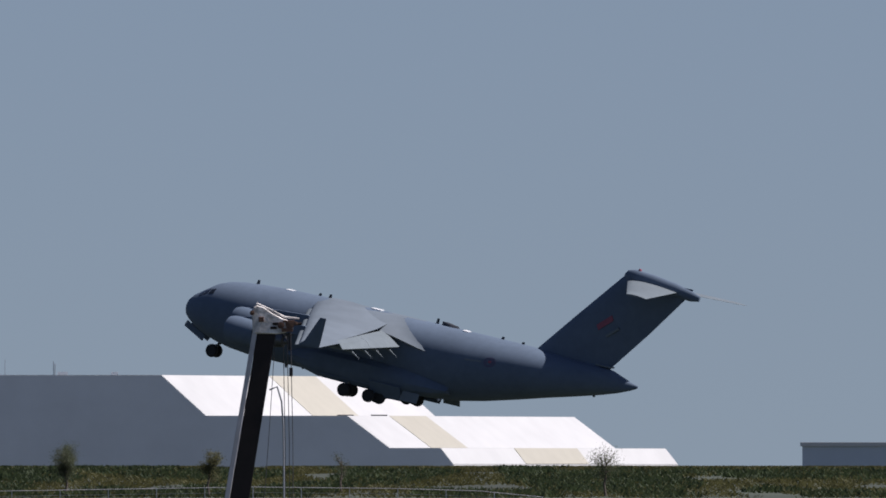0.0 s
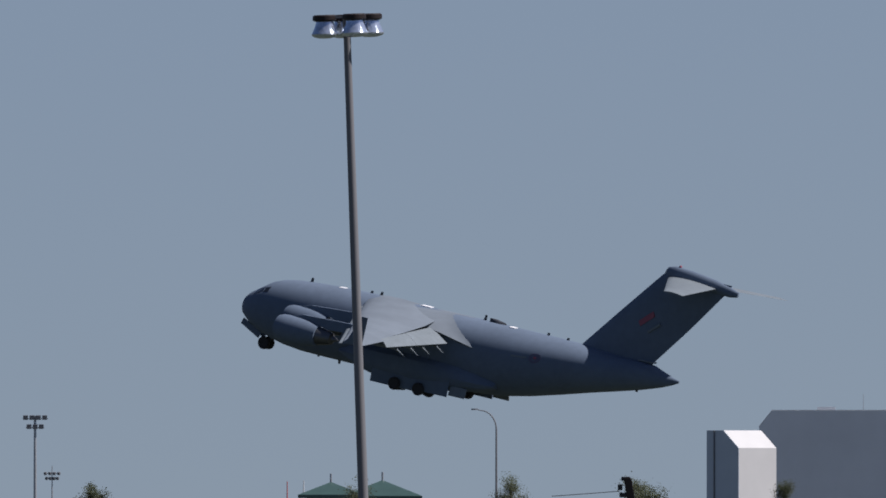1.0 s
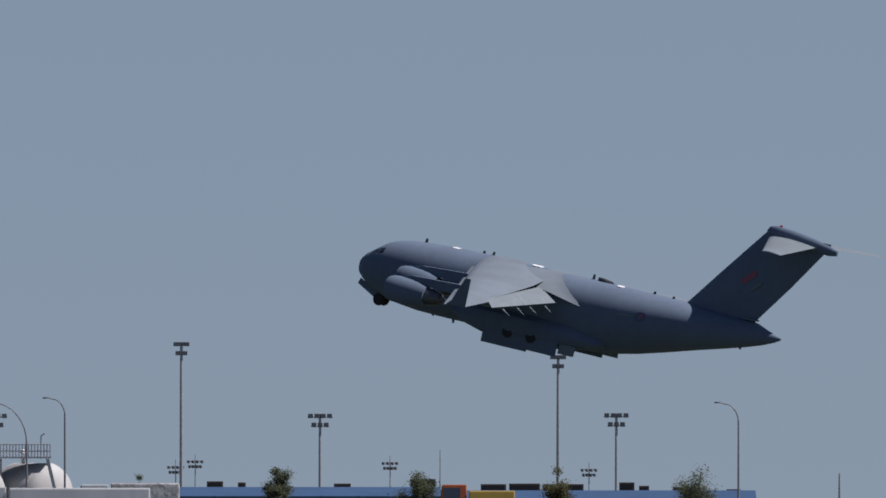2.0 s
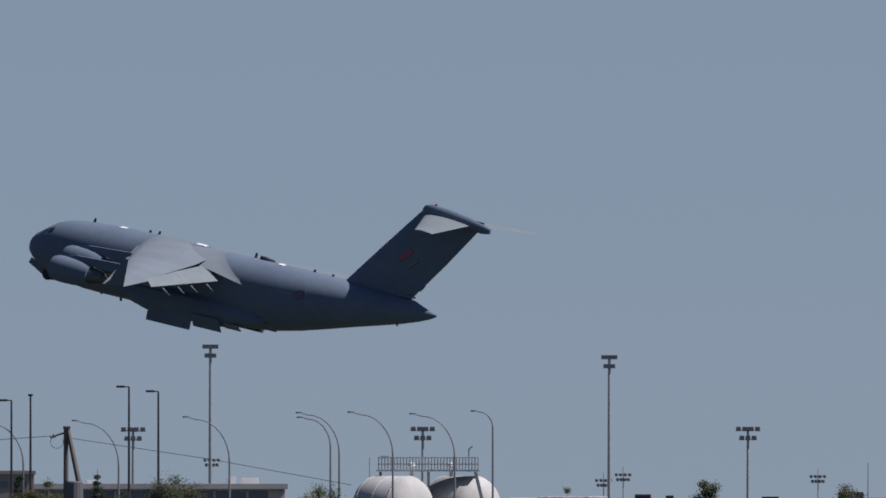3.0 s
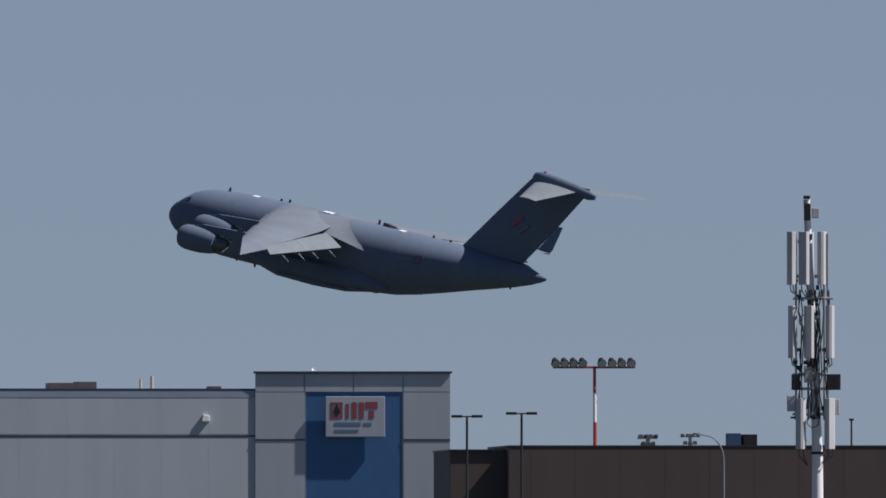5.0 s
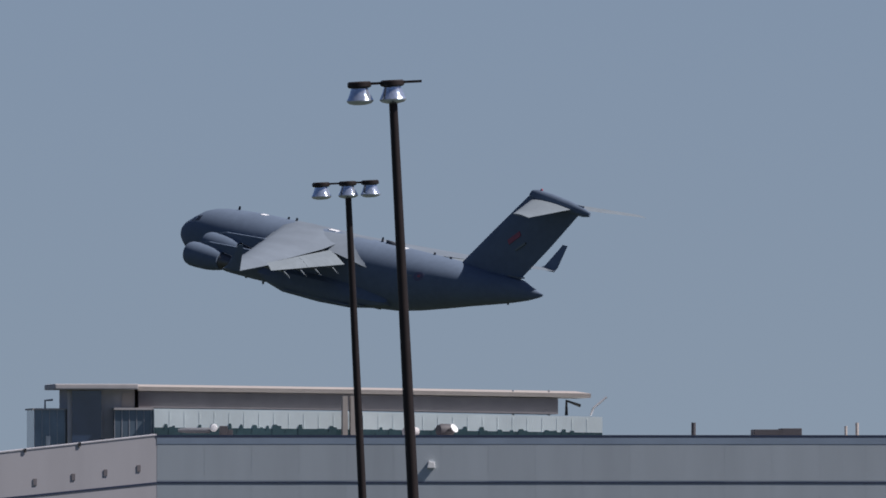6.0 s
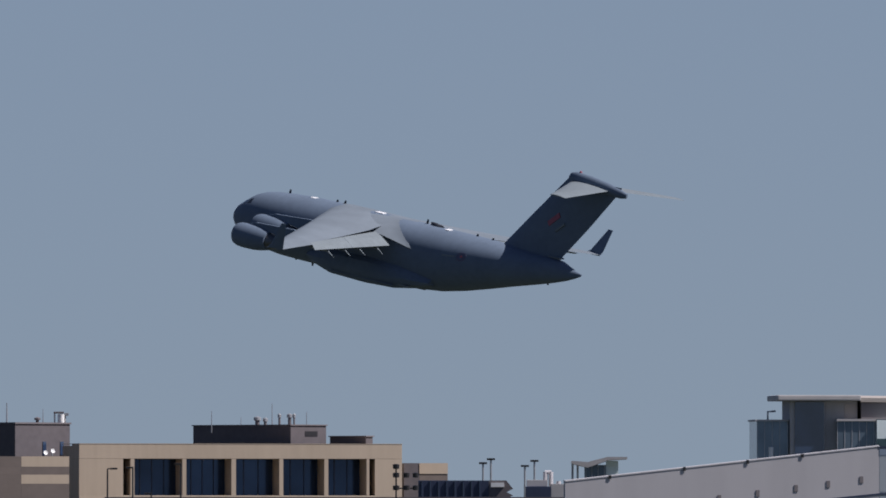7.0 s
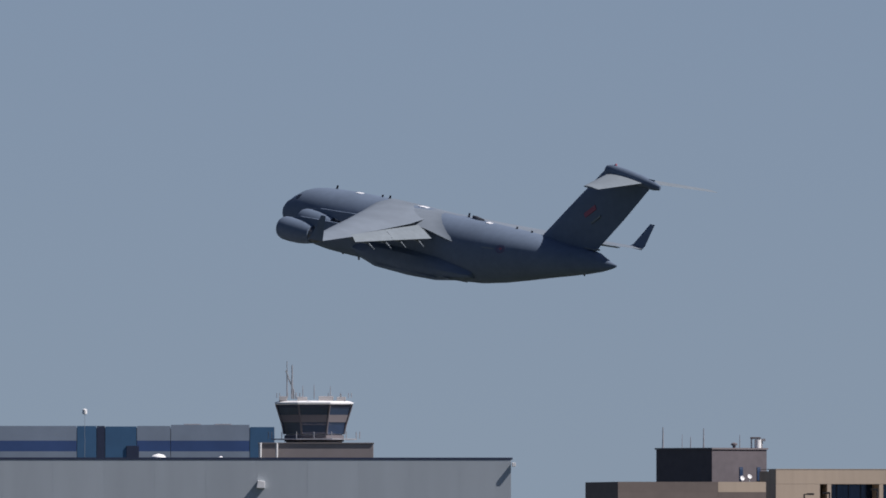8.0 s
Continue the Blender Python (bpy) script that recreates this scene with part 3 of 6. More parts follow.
def curved_lamp(az, d, ztop, reach, material=LAMP_GREY):
    """A street lamp with an arm that sweeps over to one side."""
    m = empty("street_lamp", facing(az, d), "grey steel street lamp with a long curved arm", "street lamp", "curved street lamps")
    pts = [Vector((0, 0, 0)), Vector((0, 0, ztop * 0.5)), Vector((0, 0, ztop - reach * 0.95))]
    for i in range(1, 9):
        k = i / 8 * math.pi / 2
        pts.append(Vector((-reach * 0.72 * (1 - math.cos(k)), 0, ztop - reach * 0.95 + reach * 0.9 * math.sin(k))))
    pts.append(Vector((-reach * 0.9, 0, ztop)))
    part("pole", tube(pts, [0.085, 0.06, 0.05] + [0.038] * 4 + [0.03] * 4 + [0.022], 8), material, m, smooth=True)
    part("lamp_head", loft([[Vector((-reach * 0.86 - x, y * w, ztop + z)) for y, z in ((-1, -0.03), (1, -0.03), (0.8, 0.05), (-0.8, 0.05))] for x, w in ((0, 0.03), (0.12, 0.07), (0.28, 0.065), (0.36, 0.02))]), material, m, smooth=True)
    return m


def lot_lamp(az, d, ztop, style="left", material=BLACK):
    """A square-headed car park lamp."""
    m = empty("car_park_lamp", facing(az, d), "black car park lamp with a flat box head", "street lamp", "car park lamps")
    part("pole", tube([(0, 0, 0), (0, 0, ztop)], [0.085, 0.05], 8), material, m)
    heads = {"left": [-0.45], "both": [-0.45, 0.45], "short": [-0.2], "right": [0.4], "tiny": [0.0]}[style]
    half = 0.13 if style == "tiny" else 0.24
    for x in heads:
        part("lamp_head", box(x - half, x + half, -0.16, 0.16, ztop - 0.05, ztop + 0.07), material, m, bevel=0.03)
    part("arm", box(min(heads + [0]), max(heads + [0]), -0.04, 0.04, ztop - 0.03, ztop + 0.03), material, m)
    return m


def bell_lamp(m, x, y, z, s, name="lamp"):
    """A luminaire with a dark cap and a prismatic bell."""
    cap = part(name, lathe([(0.05, 0.15), (0.25, 0.15), (0.285, 0.12), (0.285, 0.03), (0.24, 0.0), (0.05, 0.0)], 20, pose(x, y, z)), DARK_STEEL, m, "dark lamp housing", smooth=True)
    bell = lathe([(0.2, 0.02), (0.215, -0.05), (0.25, -0.15), (0.295, -0.25), (0.32, -0.30), (0.315, -0.33), (0.26, -0.375), (0.14, -0.405), (0.02, -0.41)], 24, pose(x, y, z))
    part("glass_bell", bell, REFLECTOR, cap, "ribbed reflective glass bell", smooth=True)
    return cap


def yard_mast(az, d, ztop, lean, lamps, arm, r0, r1, material, label):
    """A tall yard light pole that leans a little; lamps are x, y offsets at its head."""
    m = empty("yard_light", facing(az, d) @ pose(0, 0, 0, 0, -lean, 0), label, "light pole", "yard light poles")
    part("pole", tube([(0, 0, 0), (0, 0, ztop * 0.55), (0, 0, ztop - 0.3)], [r1, (r0 + r1) / 2, r0], 14), material, m, smooth=True)
    part("base_plate", lathe([(0.3, 0.0), (0.3, 0.06), (0.16, 0.1), (0.16, 0.0)], 14), material, m)
    part("arm", box(arm[0], arm[1], -0.03, 0.03, ztop - 0.04, ztop + 0.02), material, m)
    part("pole_cap", lathe([(r0, 0), (r0 * 1.1, 0.25), (r0 * 0.4, 0.3)], 12, pose(0, 0, ztop - 0.3)), material, m)
    for x, y in lamps:
        bell_lamp(m, x, y, ztop - 0.1, 1.0)
    return m


def leaves(centres, size, count, rnd, flat=0.7):
    """Many small leaf blades strewn round centres (place, spread)."""
    verts, faces = [], []
    for _ in range(count):
        c, r = centres[rnd.randrange(len(centres))]
        p = c + Vector((rnd.gauss(0, 0.6), rnd.gauss(0, 0.6), rnd.gauss(0, 0.52))) * r
        u = Vector((rnd.uniform(-1, 1), rnd.uniform(-1, 1), rnd.uniform(-flat, flat))).normalized()
        v = u.cross(Vector((rnd.uniform(-1, 1), rnd.uniform(-1, 1), rnd.uniform(-1, 1)))).normalized()
        s = size * rnd.uniform(0.6, 1.4)
        n = len(verts)
        verts += [p - u * s, p + v * s * 0.45, p + u * s, p - v * s * 0.45]
        faces.append((n, n + 1, n + 2, n + 3))
    return verts, faces


def from_lists(name, verts, faces, material, parent=None):
    me = bpy.data.meshes.new(name)
    me.from_pydata(verts, [], faces)
    me.materials.append(material)
    ob = new(name, me)
    if parent is not None:
        ob.parent = parent
    return ob


def tree(az, d, ztop, spread, seed, material=LEAF, sparse=1.0, label="small leafy tree with an open uneven crown", lean=0.0, base=0.0):
    """A young broadleaf tree: trunk, limbs and a crown of small leaves."""
    rnd = random.Random(seed)
    m = empty("tree", facing(az, d, base), label, "tree", "young trees")
    ztop -= base
    trunk = bmesh.new()
    h = ztop * 0.45
    add_tube(trunk, [(0, 0, 0), (0.05 * rnd.uniform(-1, 1) * ztop, 0, h * 0.6), (lean * h, 0.03 * ztop, h), (lean * ztop * 0.8, 0, ztop * 0.85)], [0.028 * ztop, 0.022 * ztop, 0.017 * ztop, 0.004 * ztop], 8)
    centres = []
    for i in range(18):
        a = rnd.uniform(0, 6.28)
        z0 = ztop * rnd.uniform(0.3, 0.72)
        r = spread * rnd.uniform(0.35, 1.0)
        end = Vector((math.cos(a) * r, math.sin(a) * r, min(ztop * 0.97, z0 + r * rnd.uniform(0.5, 1.5))))
        mid = Vector((lean * z0 + math.cos(a) * r * 0.45, math.sin(a) * r * 0.45, (z0 + end.z) / 2 - 0.03 * ztop))
        add_tube(trunk, [(lean * z0, 0, z0), mid, end], [0.009 * ztop, 0.006 * ztop, 0.002 * ztop], 5)
        centres += [(end, spread * 0.4), (mid.lerp(end, 0.6), spread * 0.34), (mid, spread * 0.3)]
    centres.append((Vector((lean * ztop, 0, ztop * 0.9)), spread * 0.3))
    part("trunk", trunk, BARK, m, smooth=True)
    v, f = leaves(centres, 0.019 * ztop ** 0.6, int(12000 * sparse), rnd)
    from_lists("crown", v, f, material, m)
    return m


def spruce(az, d, ztop, spread, seed):
    rnd = random.Random(seed)
    m = empty("spruce", facing(az, d), "dark young spruce with tiered ragged branches", "tree", "young spruces")
    part("trunk", tube([(0, 0, 0), (0, 0, ztop)], [0.02 * ztop, 0.01], 7), BARK, m)
    centres = []
    n = 16
    for i in range(n):
        z = ztop * (0.12 + 0.86 * i / n)
        r = spread * (1 - i / n) ** 0.85 + 0.05
        for j in range(6):
            a = rnd.uniform(0, 6.28)
            k = rnd.uniform(0.3, 1.0)
            centres.append((Vector((math.cos(a) * r * k, math.sin(a) * r * k, z - 0.15 * r * k)), 0.3 * r + 0.06))
    v, f = leaves(centres, 0.045, 9500, rnd, 0.3)
    from_lists("crown", v, f, LEAF_DARK, m)
    return m


def gable(name, az, d, w, depth, eave, ridge, turn, wall, roof, label, category="house"):
    m = empty(name, turned(az, d, turn), label, category)
    part("wall", box(-w / 2, w / 2, 0, depth, 0, eave), wall, m)
    part("roof", loft([[Vector((x, y, z)) for x, z in ((-w / 2 - 0.3, eave), (0, ridge), (w / 2 + 0.3, eave), (w / 2 + 0.3, eave - 0.15), (0, ridge - 0.18), (-w / 2 - 0.3, eave - 0.15))] for y in (-0.3, depth + 0.3)]), roof, m)
    return m


def hip_roof_house(az, d, w, eave, ridge, label):
    m = empty("pavilion", turned(az, d), label, "building", "green-roofed pavilions")
    part("wall", box(-w / 2, w / 2, 0, w, 0, eave), BEIGE, m)
    part("roof", loft([[Vector((x * (w / 2 + 0.5) * s, w / 2 + y * (w / 2 + 0.5) * s, z)) for x, y in ((-1, -1), (1, -1), (1, 1), (-1, 1))] for s, z in ((1, eave - 0.1), (1, eave + 0.1), (0.04, ridge))]), GREEN_ROOF, m)
    part("finial", tube([(0, w / 2, ridge - 0.1), (0, w / 2, ridge + 0.5)], 0.06, 6), STEEL, m)
    return m


def whip(az, d, z0, z1, r=0.04, material=STEEL, name="aerial", label="thin whip aerial standing on a roof"):
    ob = finish(tube([(0, 0, z0), (0, 0, z1)], [r, r * 0.5], 6), name, material)
    ob.matrix_basis = facing(az, d)
    return tagged(ob, label, "aerial", "roof aerials")


def block(name, parent, x0, x1, y0, y1, z0, z1, material, label="", bevel=0.03):
    return part(name, box(x0, x1, y0, y1, z0, z1), material, parent, label, bevel=bevel)


# ---- stepped white-roofed hangar and its annexe ----
def hangar():
    d = 3600
    h = empty("stepped_hangar", facing(4.681, d), "large grey hangar with stepped sloping white roofs", "hangar")
    prof = [(-1.58442, 0), (-1.58442, 13.06), (0, 15.06), (30.17285, 15.06), (35.61499, 10.10),
            (52.83694, 10.10), (58.00352, 6.17), (64.20342, 6.17), (65.71895, 4.24), (66.13228, 0)]
    sx, sy = 29.4, 78.0
    part("wall", loft([[Vector((x, 0, z)) for x, z in prof], [Vector((x + sx * 0.995, sy * 0.995, z - 0.2)) for x, z in prof]]), GREY_PANEL, h)
    # sheets of roofing on every slope and terrace, proud of the walls
    for i in range(1, 9):
        (xa, za), (xb, zb) = prof[i], prof[i + 1]
        n = Vector((zb - za, 0, xa - xb)).normalized() * -0.18
        ring0 = [Vector((xa, 0.03, za)), Vector((xb, 0.03, zb)), Vector((xb, 0.03, zb)) + n * 0.4, Vector((xa, 0.03, za)) + n * 0.4]
        part("roof_sheet", loft([ring0, [p + Vector((sx, sy, 0)) for p in ring0]]), WHITE_PANEL, h, "bright white roof sheet")
    stripe = mat("translucent_beige_sheet", (0.36, 0.34, 0.28), 0.6, 0, 0.05, 0.5)
    for i, f0, f1 in ((3, 0.46, 0.66), (5, 0.18, 0.34), (7, 0.32, 0.6)):
        (xa, za), (xb, zb) = prof[i], prof[i + 1]
        n = Vector((zb - za, 0, xa - xb)).normalized() * -1
        k = [Vector((sx * f, sy * f, 0)) for f in (f0, f1)]
        a, b = Vector((xa, 0, za)), Vector((xb, 0, zb))
        part("roof_light", loft([[a + k[0] + n * w, b + k[0] + n * w, b + k[1] + n * w, a + k[1] + n * w] for w in (0.07, 0.12)]), stripe, h, "dull beige roof light strip")
    for x, w in ((5.51102, 2.2), (17.56639, 1.2), (24.11073, 0.8)):
        part("roof_vent", box(x, x + w, 3, 4.5, 15.06 - 0.1, 15.06 + 0.45), GREY_PANEL, h)
    for x, y in ((44.08819, 0.93), (48.22145, 0.93)):
        part("dark_vent", box(x + 8, x + 10, 30, 31, 10.10, 10.10 + 0.25), AIR_DARK, h)
    # annexe with a lit end
    d2 = 3550
    a = empty("hangar_annexe", facing(4.617, d2), "small grey and white annexe with a sloping roof", "building")
    zl, zf = 12.51, 10.40
    gable_end = [(-3.85, 3.0, 0), (-3.85, 3.0, zl), (-1.83, 1.43, zl), (0, 0, zf), (0, 0, 0)]
    run = Vector((4.48, 4.5, 0))
    part("wall", loft([[Vector(p) for p in gable_end], [Vector(p) + run for p in gable_end]]), WHITE_PANEL, a)
    out = Vector((-0.61, -0.79, 0))
    part("end_cladding", loft([[Vector(p) + out * w for p in gable_end] for w in (0.02, 0.1)]), GREY_PANEL, a, "grey end wall")
    part("downpipe", tube([Vector((-2.9, 2.26, 0)) + out * 0.15, Vector((-2.9, 2.26, zl)) + out * 0.15], 0.1, 8), FAR_LAMP, a)
    c = empty("distant_shed", facing(6.405, 4200), "low grey shed with a pale roof in the distance", "shed")
    w = 15.27013
    block("wall", c, 0, w, 0, 20, 0, 7.02, GREY_PANEL)
    block("roof", c, -0.3, w + 0.3, -0.3, 20.3, 7.02 + 0.004, 7.58, WHITE_PANEL)
    whip(4.952, 3700, 0, 17.16, 0.08)
    whip(4.955, 3700, 0, 16.88, 0.09)
    whip(4.858, 3700, 0, 17.44, 0.05)


hangar()


# ---- grass bank, scrub and fence ----
def bank_height(az, r):
    rise = max(0.0, min(1.0, (az - 3.6) / 0.7))
    return 3.25 * math.exp(-((r - 1400) / 160) ** 2) * rise


def bank():
    rnd = random.Random(5)
    for name, count, size, h, mate, label in (("grass", 60000, 0.05, 0.17, GRASS, "dry yellow-green grass on a low bank"), ("scrub", 34000, 0.07, 0.24, BUSH, "green scrub and weeds along a bank")):
        verts, faces = [], []
        for i in range(count):
            az = rnd.uniform(3.75, 6.7)
            r = rnd.uniform(1360, 1425) if name == "grass" and i % 2 else rnd.uniform(1285, 1425)
            if name == "scrub" and (r > 1385 or noise.noise(Vector((az * 6, r * 0.03, 0))) < -0.05):
                continue
            if name == "grass" and noise.noise(Vector((az * 5, r * 0.04, 7))) < -0.3:
                continue
            base = at(az, r, bank_height(az, r) - 0.03)
            for _ in range(3):
                w = rnd.uniform(0.5, 1.3) * size
                a = rnd.uniform(0, 3.14)
                u = Vector((math.cos(a), math.sin(a), 0)) * w
                t = Vector((rnd.uniform(-0.3, 0.3), rnd.uniform(-0.35, 0.1), h * rnd.uniform(0.4, 1.3)))
                o = base + Vector((rnd.uniform(-0.3, 0.3), rnd.uniform(-0.3, 0.3), 0))
                n = len(verts)
                verts += [o - u, o + u, o + u * 0.5 + t, o - u * 0.4 + t * 0.9]
                faces.append((n, n + 1, n + 2, n + 3))
        tagged(from_lists(name, verts, faces, mate), label, "grass" if name == "grass" else "scrub", kind="stuff")
    f = empty("wire_fence", Matrix(), "pale wire mesh fence on thin posts before the bank", "fence")
    rail = [(4.684, 2.27), (5.067, 2.40), (5.342, 2.49), (5.616, 2.43), (5.780, 2.33), (5.901, 2.08)]
    part("top_rail", tube([at(a, 1200, z) for a, z in rail], 0.012, 6), PALE_STEEL, f, "pale top rail")
    for k in range(1, 5):
        part("wire", tube([at(a, 1200, z - 0.22 * k) for a, z in rail], 0.006, 4), STEEL, f)
    for i in range(14):
        a = rail[0][0] + (rail[-1][0] - rail[0][0]) * i / 13
        for p, q in zip(rail, rail[1:]):
            if p[0] <= a <= q[0] + 1e-6:
                z = p[1] + (q[1] - p[1]) * (a - p[0]) / (q[0] - p[0])
                part("post", tube([at(a, 1200, bank_height(a, 1200) - 0.1), at(a, 1200, z)], 0.016, 6), STEEL, f)


bank()
for az, r, z, sp, sd, mt, dn, lab in ((6.024, 1290, 4.23, 0.72, 1, LEAF, 0.5, "thin bare-branched sapling with few leaves"), (4.974, 1290, 4.28, 0.48, 2, LEAF, 0.9, "bushy grey-green sapling on a grass bank"),
                                  (5.254, 1290, 4.11, 0.5, 3, LEAF_YELLOW, 1.0, "yellow-green sapling on a grass bank"), (5.511, 1300, 4.07, 0.4, 4, LEAF, 0.15, "thin dark sapling on a grass bank"),
                                  (4.976, 1340, 4.36, 0.5, 5, LEAF, 1.0, "small leafy tree on a grass bank"), (4.705, 1340, 4.36, 0.5, 6, LEAF, 1.0, "small leafy tree on a grass bank"),
                                  (4.420, 1340, 4.41, 0.5, 7, LEAF, 1.0, "small leafy tree on a grass bank"), (4.175, 1500, 4.89, 0.75, 8, LEAF, 1.2, "small leafy tree with an open uneven crown")):
    tree(az, r, z, sp, sd, mt, dn * 0.38, lab, base=bank_height(az, r) - 0.05)


# ---- crane ----
def crane():
    d = 1000
    m = empty("crane", facing(5.366, d), "dark crane boom with a rusty white head and hanging ropes", "crane")
    zt = 8.17
    lean = 0.163
    base = -lean * zt
    w0, w1 = 0.36, 0.39

    def beam(x0, x1, y0, y1, mate, name, label=""):
        return part(name, loft([[Vector((base + u * w1 / 0.4, v, 0)) for u, v in ((x0, y0), (x1, y0), (x1, y1), (x0, y1))],
                                [Vector((u * w0 / 0.4, v, zt)) for u, v in ((x0, y0), (x1, y0), (x1, y1), (x0, y1))]]), mate, m, label, bevel=0.02)
    beam(-0.29, 0.40, -0.4, 0.4, DARK_STEEL, "boom", "dark brown box boom")
    # the boom's lit left face, given a paler steel than its front
    beam(-0.48, -0.30, -0.42, 0.38, PALE_STEEL, "boom_flange", "lit left side of the boom in pale steel")
    prof = ((-0.47, -0.4), (-0.5, 0.1), (-0.54, 0.36), (-0.44, 0.5), (-0.34, 0.56), (-0.12, 0.5), (0.2, 0.28), (0.55, 0.1), (0.85, 0.02), (0.9, -0.24), (0.6, -0.38), (0.3, -0.42))
    head = part("head_casting", loft([[Vector((x * q, y, zt + z * q)) for x, z in prof] for y, q in ((-0.46, 0.94), (-0.4, 1.0), (0.4, 1.0), (0.46, 0.94))]), DIRTY_WHITE, m, "rusty white head casting", bevel=0.02)
    for x, z, r in ((-0.5, 0.3, 0.08), (0.78, -0.1, 0.15), (0.48, -0.12, 0.12), (0.98, -0.06, 0.07)):
        part("sheave", lathe([(r * 0.3, -0.5), (r, -0.49), (r * 0.85, -0.44), (r * 0.85, 0.44), (r, 0.49), (r * 0.3, 0.5)], 16, pose(x, 0, zt + z, 90, 0, 0)), RUST, head, "rusty rope sheave", smooth=True)
    for x0, x1, z0, z1, mate in ((-0.28, -0.1, 0.0, 0.16, RUST), (0.12, 0.34, -0.25, -0.16, DARK_STEEL), (0.2, 0.42, -0.12, -0.02, DARK_STEEL), (0.5, 0.88, -0.34, -0.22, RUST), (0.55, 0.95, -0.02, 0.05, RUST)):
        block("rust_plate", head, x0, x1, -0.49, -0.44, zt + z0, zt + z1, mate, "rusty side plate", bevel=0.015)
    part("guard_rail", tube([(-0.36, -0.35, zt + 0.62), (0.1, -0.35, zt + 0.42), (0.6, -0.35, zt + 0.16), (1.1, -0.35, zt + 0.1)], 0.035, 6), DIRTY_WHITE, head)
    for x in (-0.3, 0.0, 0.3):
        part("bolt", lathe([(0.03, -0.52), (0.04, -0.46), (0.02, -0.4)], 8, pose(x, 0, zt - 0.3, 90, 0, 0)), BLACK, head)
    part("axle_pin", tube([(0.85, -0.2, zt - 0.08), (1.18, -0.2, zt - 0.06)], 0.05, 8), DARK_STEEL, head)
    block("limit_switch", head, 0.72, 0.82, -0.1, 0.1, zt - 0.95, zt - 0.36, BLACK)
    for x0, x1, z1, r in ((0.55, 0.62, 0.2, 0.014), (0.68, 0.78, 0.0, 0.014), (0.8, 0.9, 0.0, 0.014), (-0.5, -1.25, 0.0, 0.014), (0.3, -0.25, 0.0, 0.012)):
        part("rope", tube([(x0, -0.1, zt - 0.25), ((x0 + x1) / 2 + 0.03, -0.1, zt / 2), (x1, -0.1, z1)], r, 5), CABLE, m)
    block("hook_block", m, 0.76, 0.88, -0.12, 0.08, zt - 1.85, zt - 1.55, BLACK)
    part("hose", tube([(0.1, -0.3, zt - 2.3), (0.35, -0.4, zt - 2.2), (0.5, -0.4, zt - 2.7), (0.56, -0.4, zt - 3.6), (0.6, -0.4, 0.0)], 0.03, 6), STEEL, m, "pale hanging hose", smooth=True)
    block("turntable", m, base - 1.6, base + 1.2, -1.2, 1.6, 0, 1.1, DARK_STEEL)
    g = empty("loader_boom", facing(4.402, 1000), "short dark boom with a cable beside scrub", "crane")
    z = 4.07
    part("boom", loft([[Vector((u, v, 0)) for u, v in ((0.45, -0.15), (0.8, -0.15), (0.8, 0.15), (0.45, 0.15))], [Vector((u, v, z)) for u, v in ((-0.16, -0.12), (0.1, -0.12), (0.1, 0.12), (-0.16, 0.12))]]), DARK_STEEL, g, bevel=0.02)
    block("tip", g, -0.24, 0.06, -0.1, 0.1, z - 0.1, z + 0.04, BLACK)
    block("bracket", g, -0.36, -0.2, -0.1, 0.1, z - 0.42, z - 0.22, BLACK)
    block("bracket", g, -0.3, -0.06, -0.1, 0.1, z - 0.66, z - 0.5, BLACK)
    part("cable", tube([(-0.3, 0, z - 0.45), (-1.2, 0, z - 0.52), (-2.6, 0, z - 0.62)], 0.014, 5), CABLE, g)


crane()

# ---- yard light poles near the camera ----
yard_mast(3.897, 700, 14.60 + 0.1, 2.0, [(-0.52, 0.1), (-0.08, 0.55), (0.18, -0.5), (0.56, 0.2)], (-0.5, 0.55), 0.085, 0.13, POLE_GREY, "tall grey steel yard light pole with four lamps")
yard_mast(-2.991, 700, 15.08, 2.9, [(-0.78, 0), (0.0, 0)], (-0.8, 0.7), 0.1, 0.15, DARK_STEEL, "tall dark brown yard light pole with two lamps")
yard_mast(-3.094, 950, 16.15, 2.7, [(-0.86, 0), (0.0, 0), (0.72, 0)], (-0.88, 0.75), 0.1, 0.15, DARK_STEEL, "dark brown yard light pole with three lamps")

# ---- street lamps, masts and car park lamps ----
for az, z, reach in ((4.146, 8.42, 1.16344), (2.886, 8.69, 1.10220), (1.579, 8.94, 0.97974), (1.505, 8.79, 2.44934),
                     (1.385, 8.88, 2.44934), (1.281, 8.85, 2.32688), (1.264, 8.60, 1.71454), (1.068, 8.62, 2.53737),
                     (0.853, 8.42, 2.53737), (0.668, 8.38, 2.47231), (0.265, 8.78, 0.85), (-1.042, 8.41, 1.33183)):
    curved_lamp(az, 1450 if az < -1 else (1600 if az > 0.2 else 1700), z, reach)

for az, z in ((1.805, 24.72), (2.536, 23.00), (1.031, 26.13), (0.277, 27.33)):
    flood_mast(az, 3900, z, 2.01497, 2, 1.49257, group="tall floodlight masts")
for az, z in ((3.251, 16.66), (1.443, 16.66), (2.074, 16.66), (2.649, 16.74), (0.496, 16.41), (0.881, 16.58)):
    flood_mast(az, 4300, z, 3.70272, 2, 1.64565)
for az, z in ((2.210, 10.06), (2.596, 9.03), (1.832, 10.32), (1.794, 9.46), (3.284, 8.77), (1.034, 12.56)):
    cross_lamp(az, 4500, z, 2.06663)
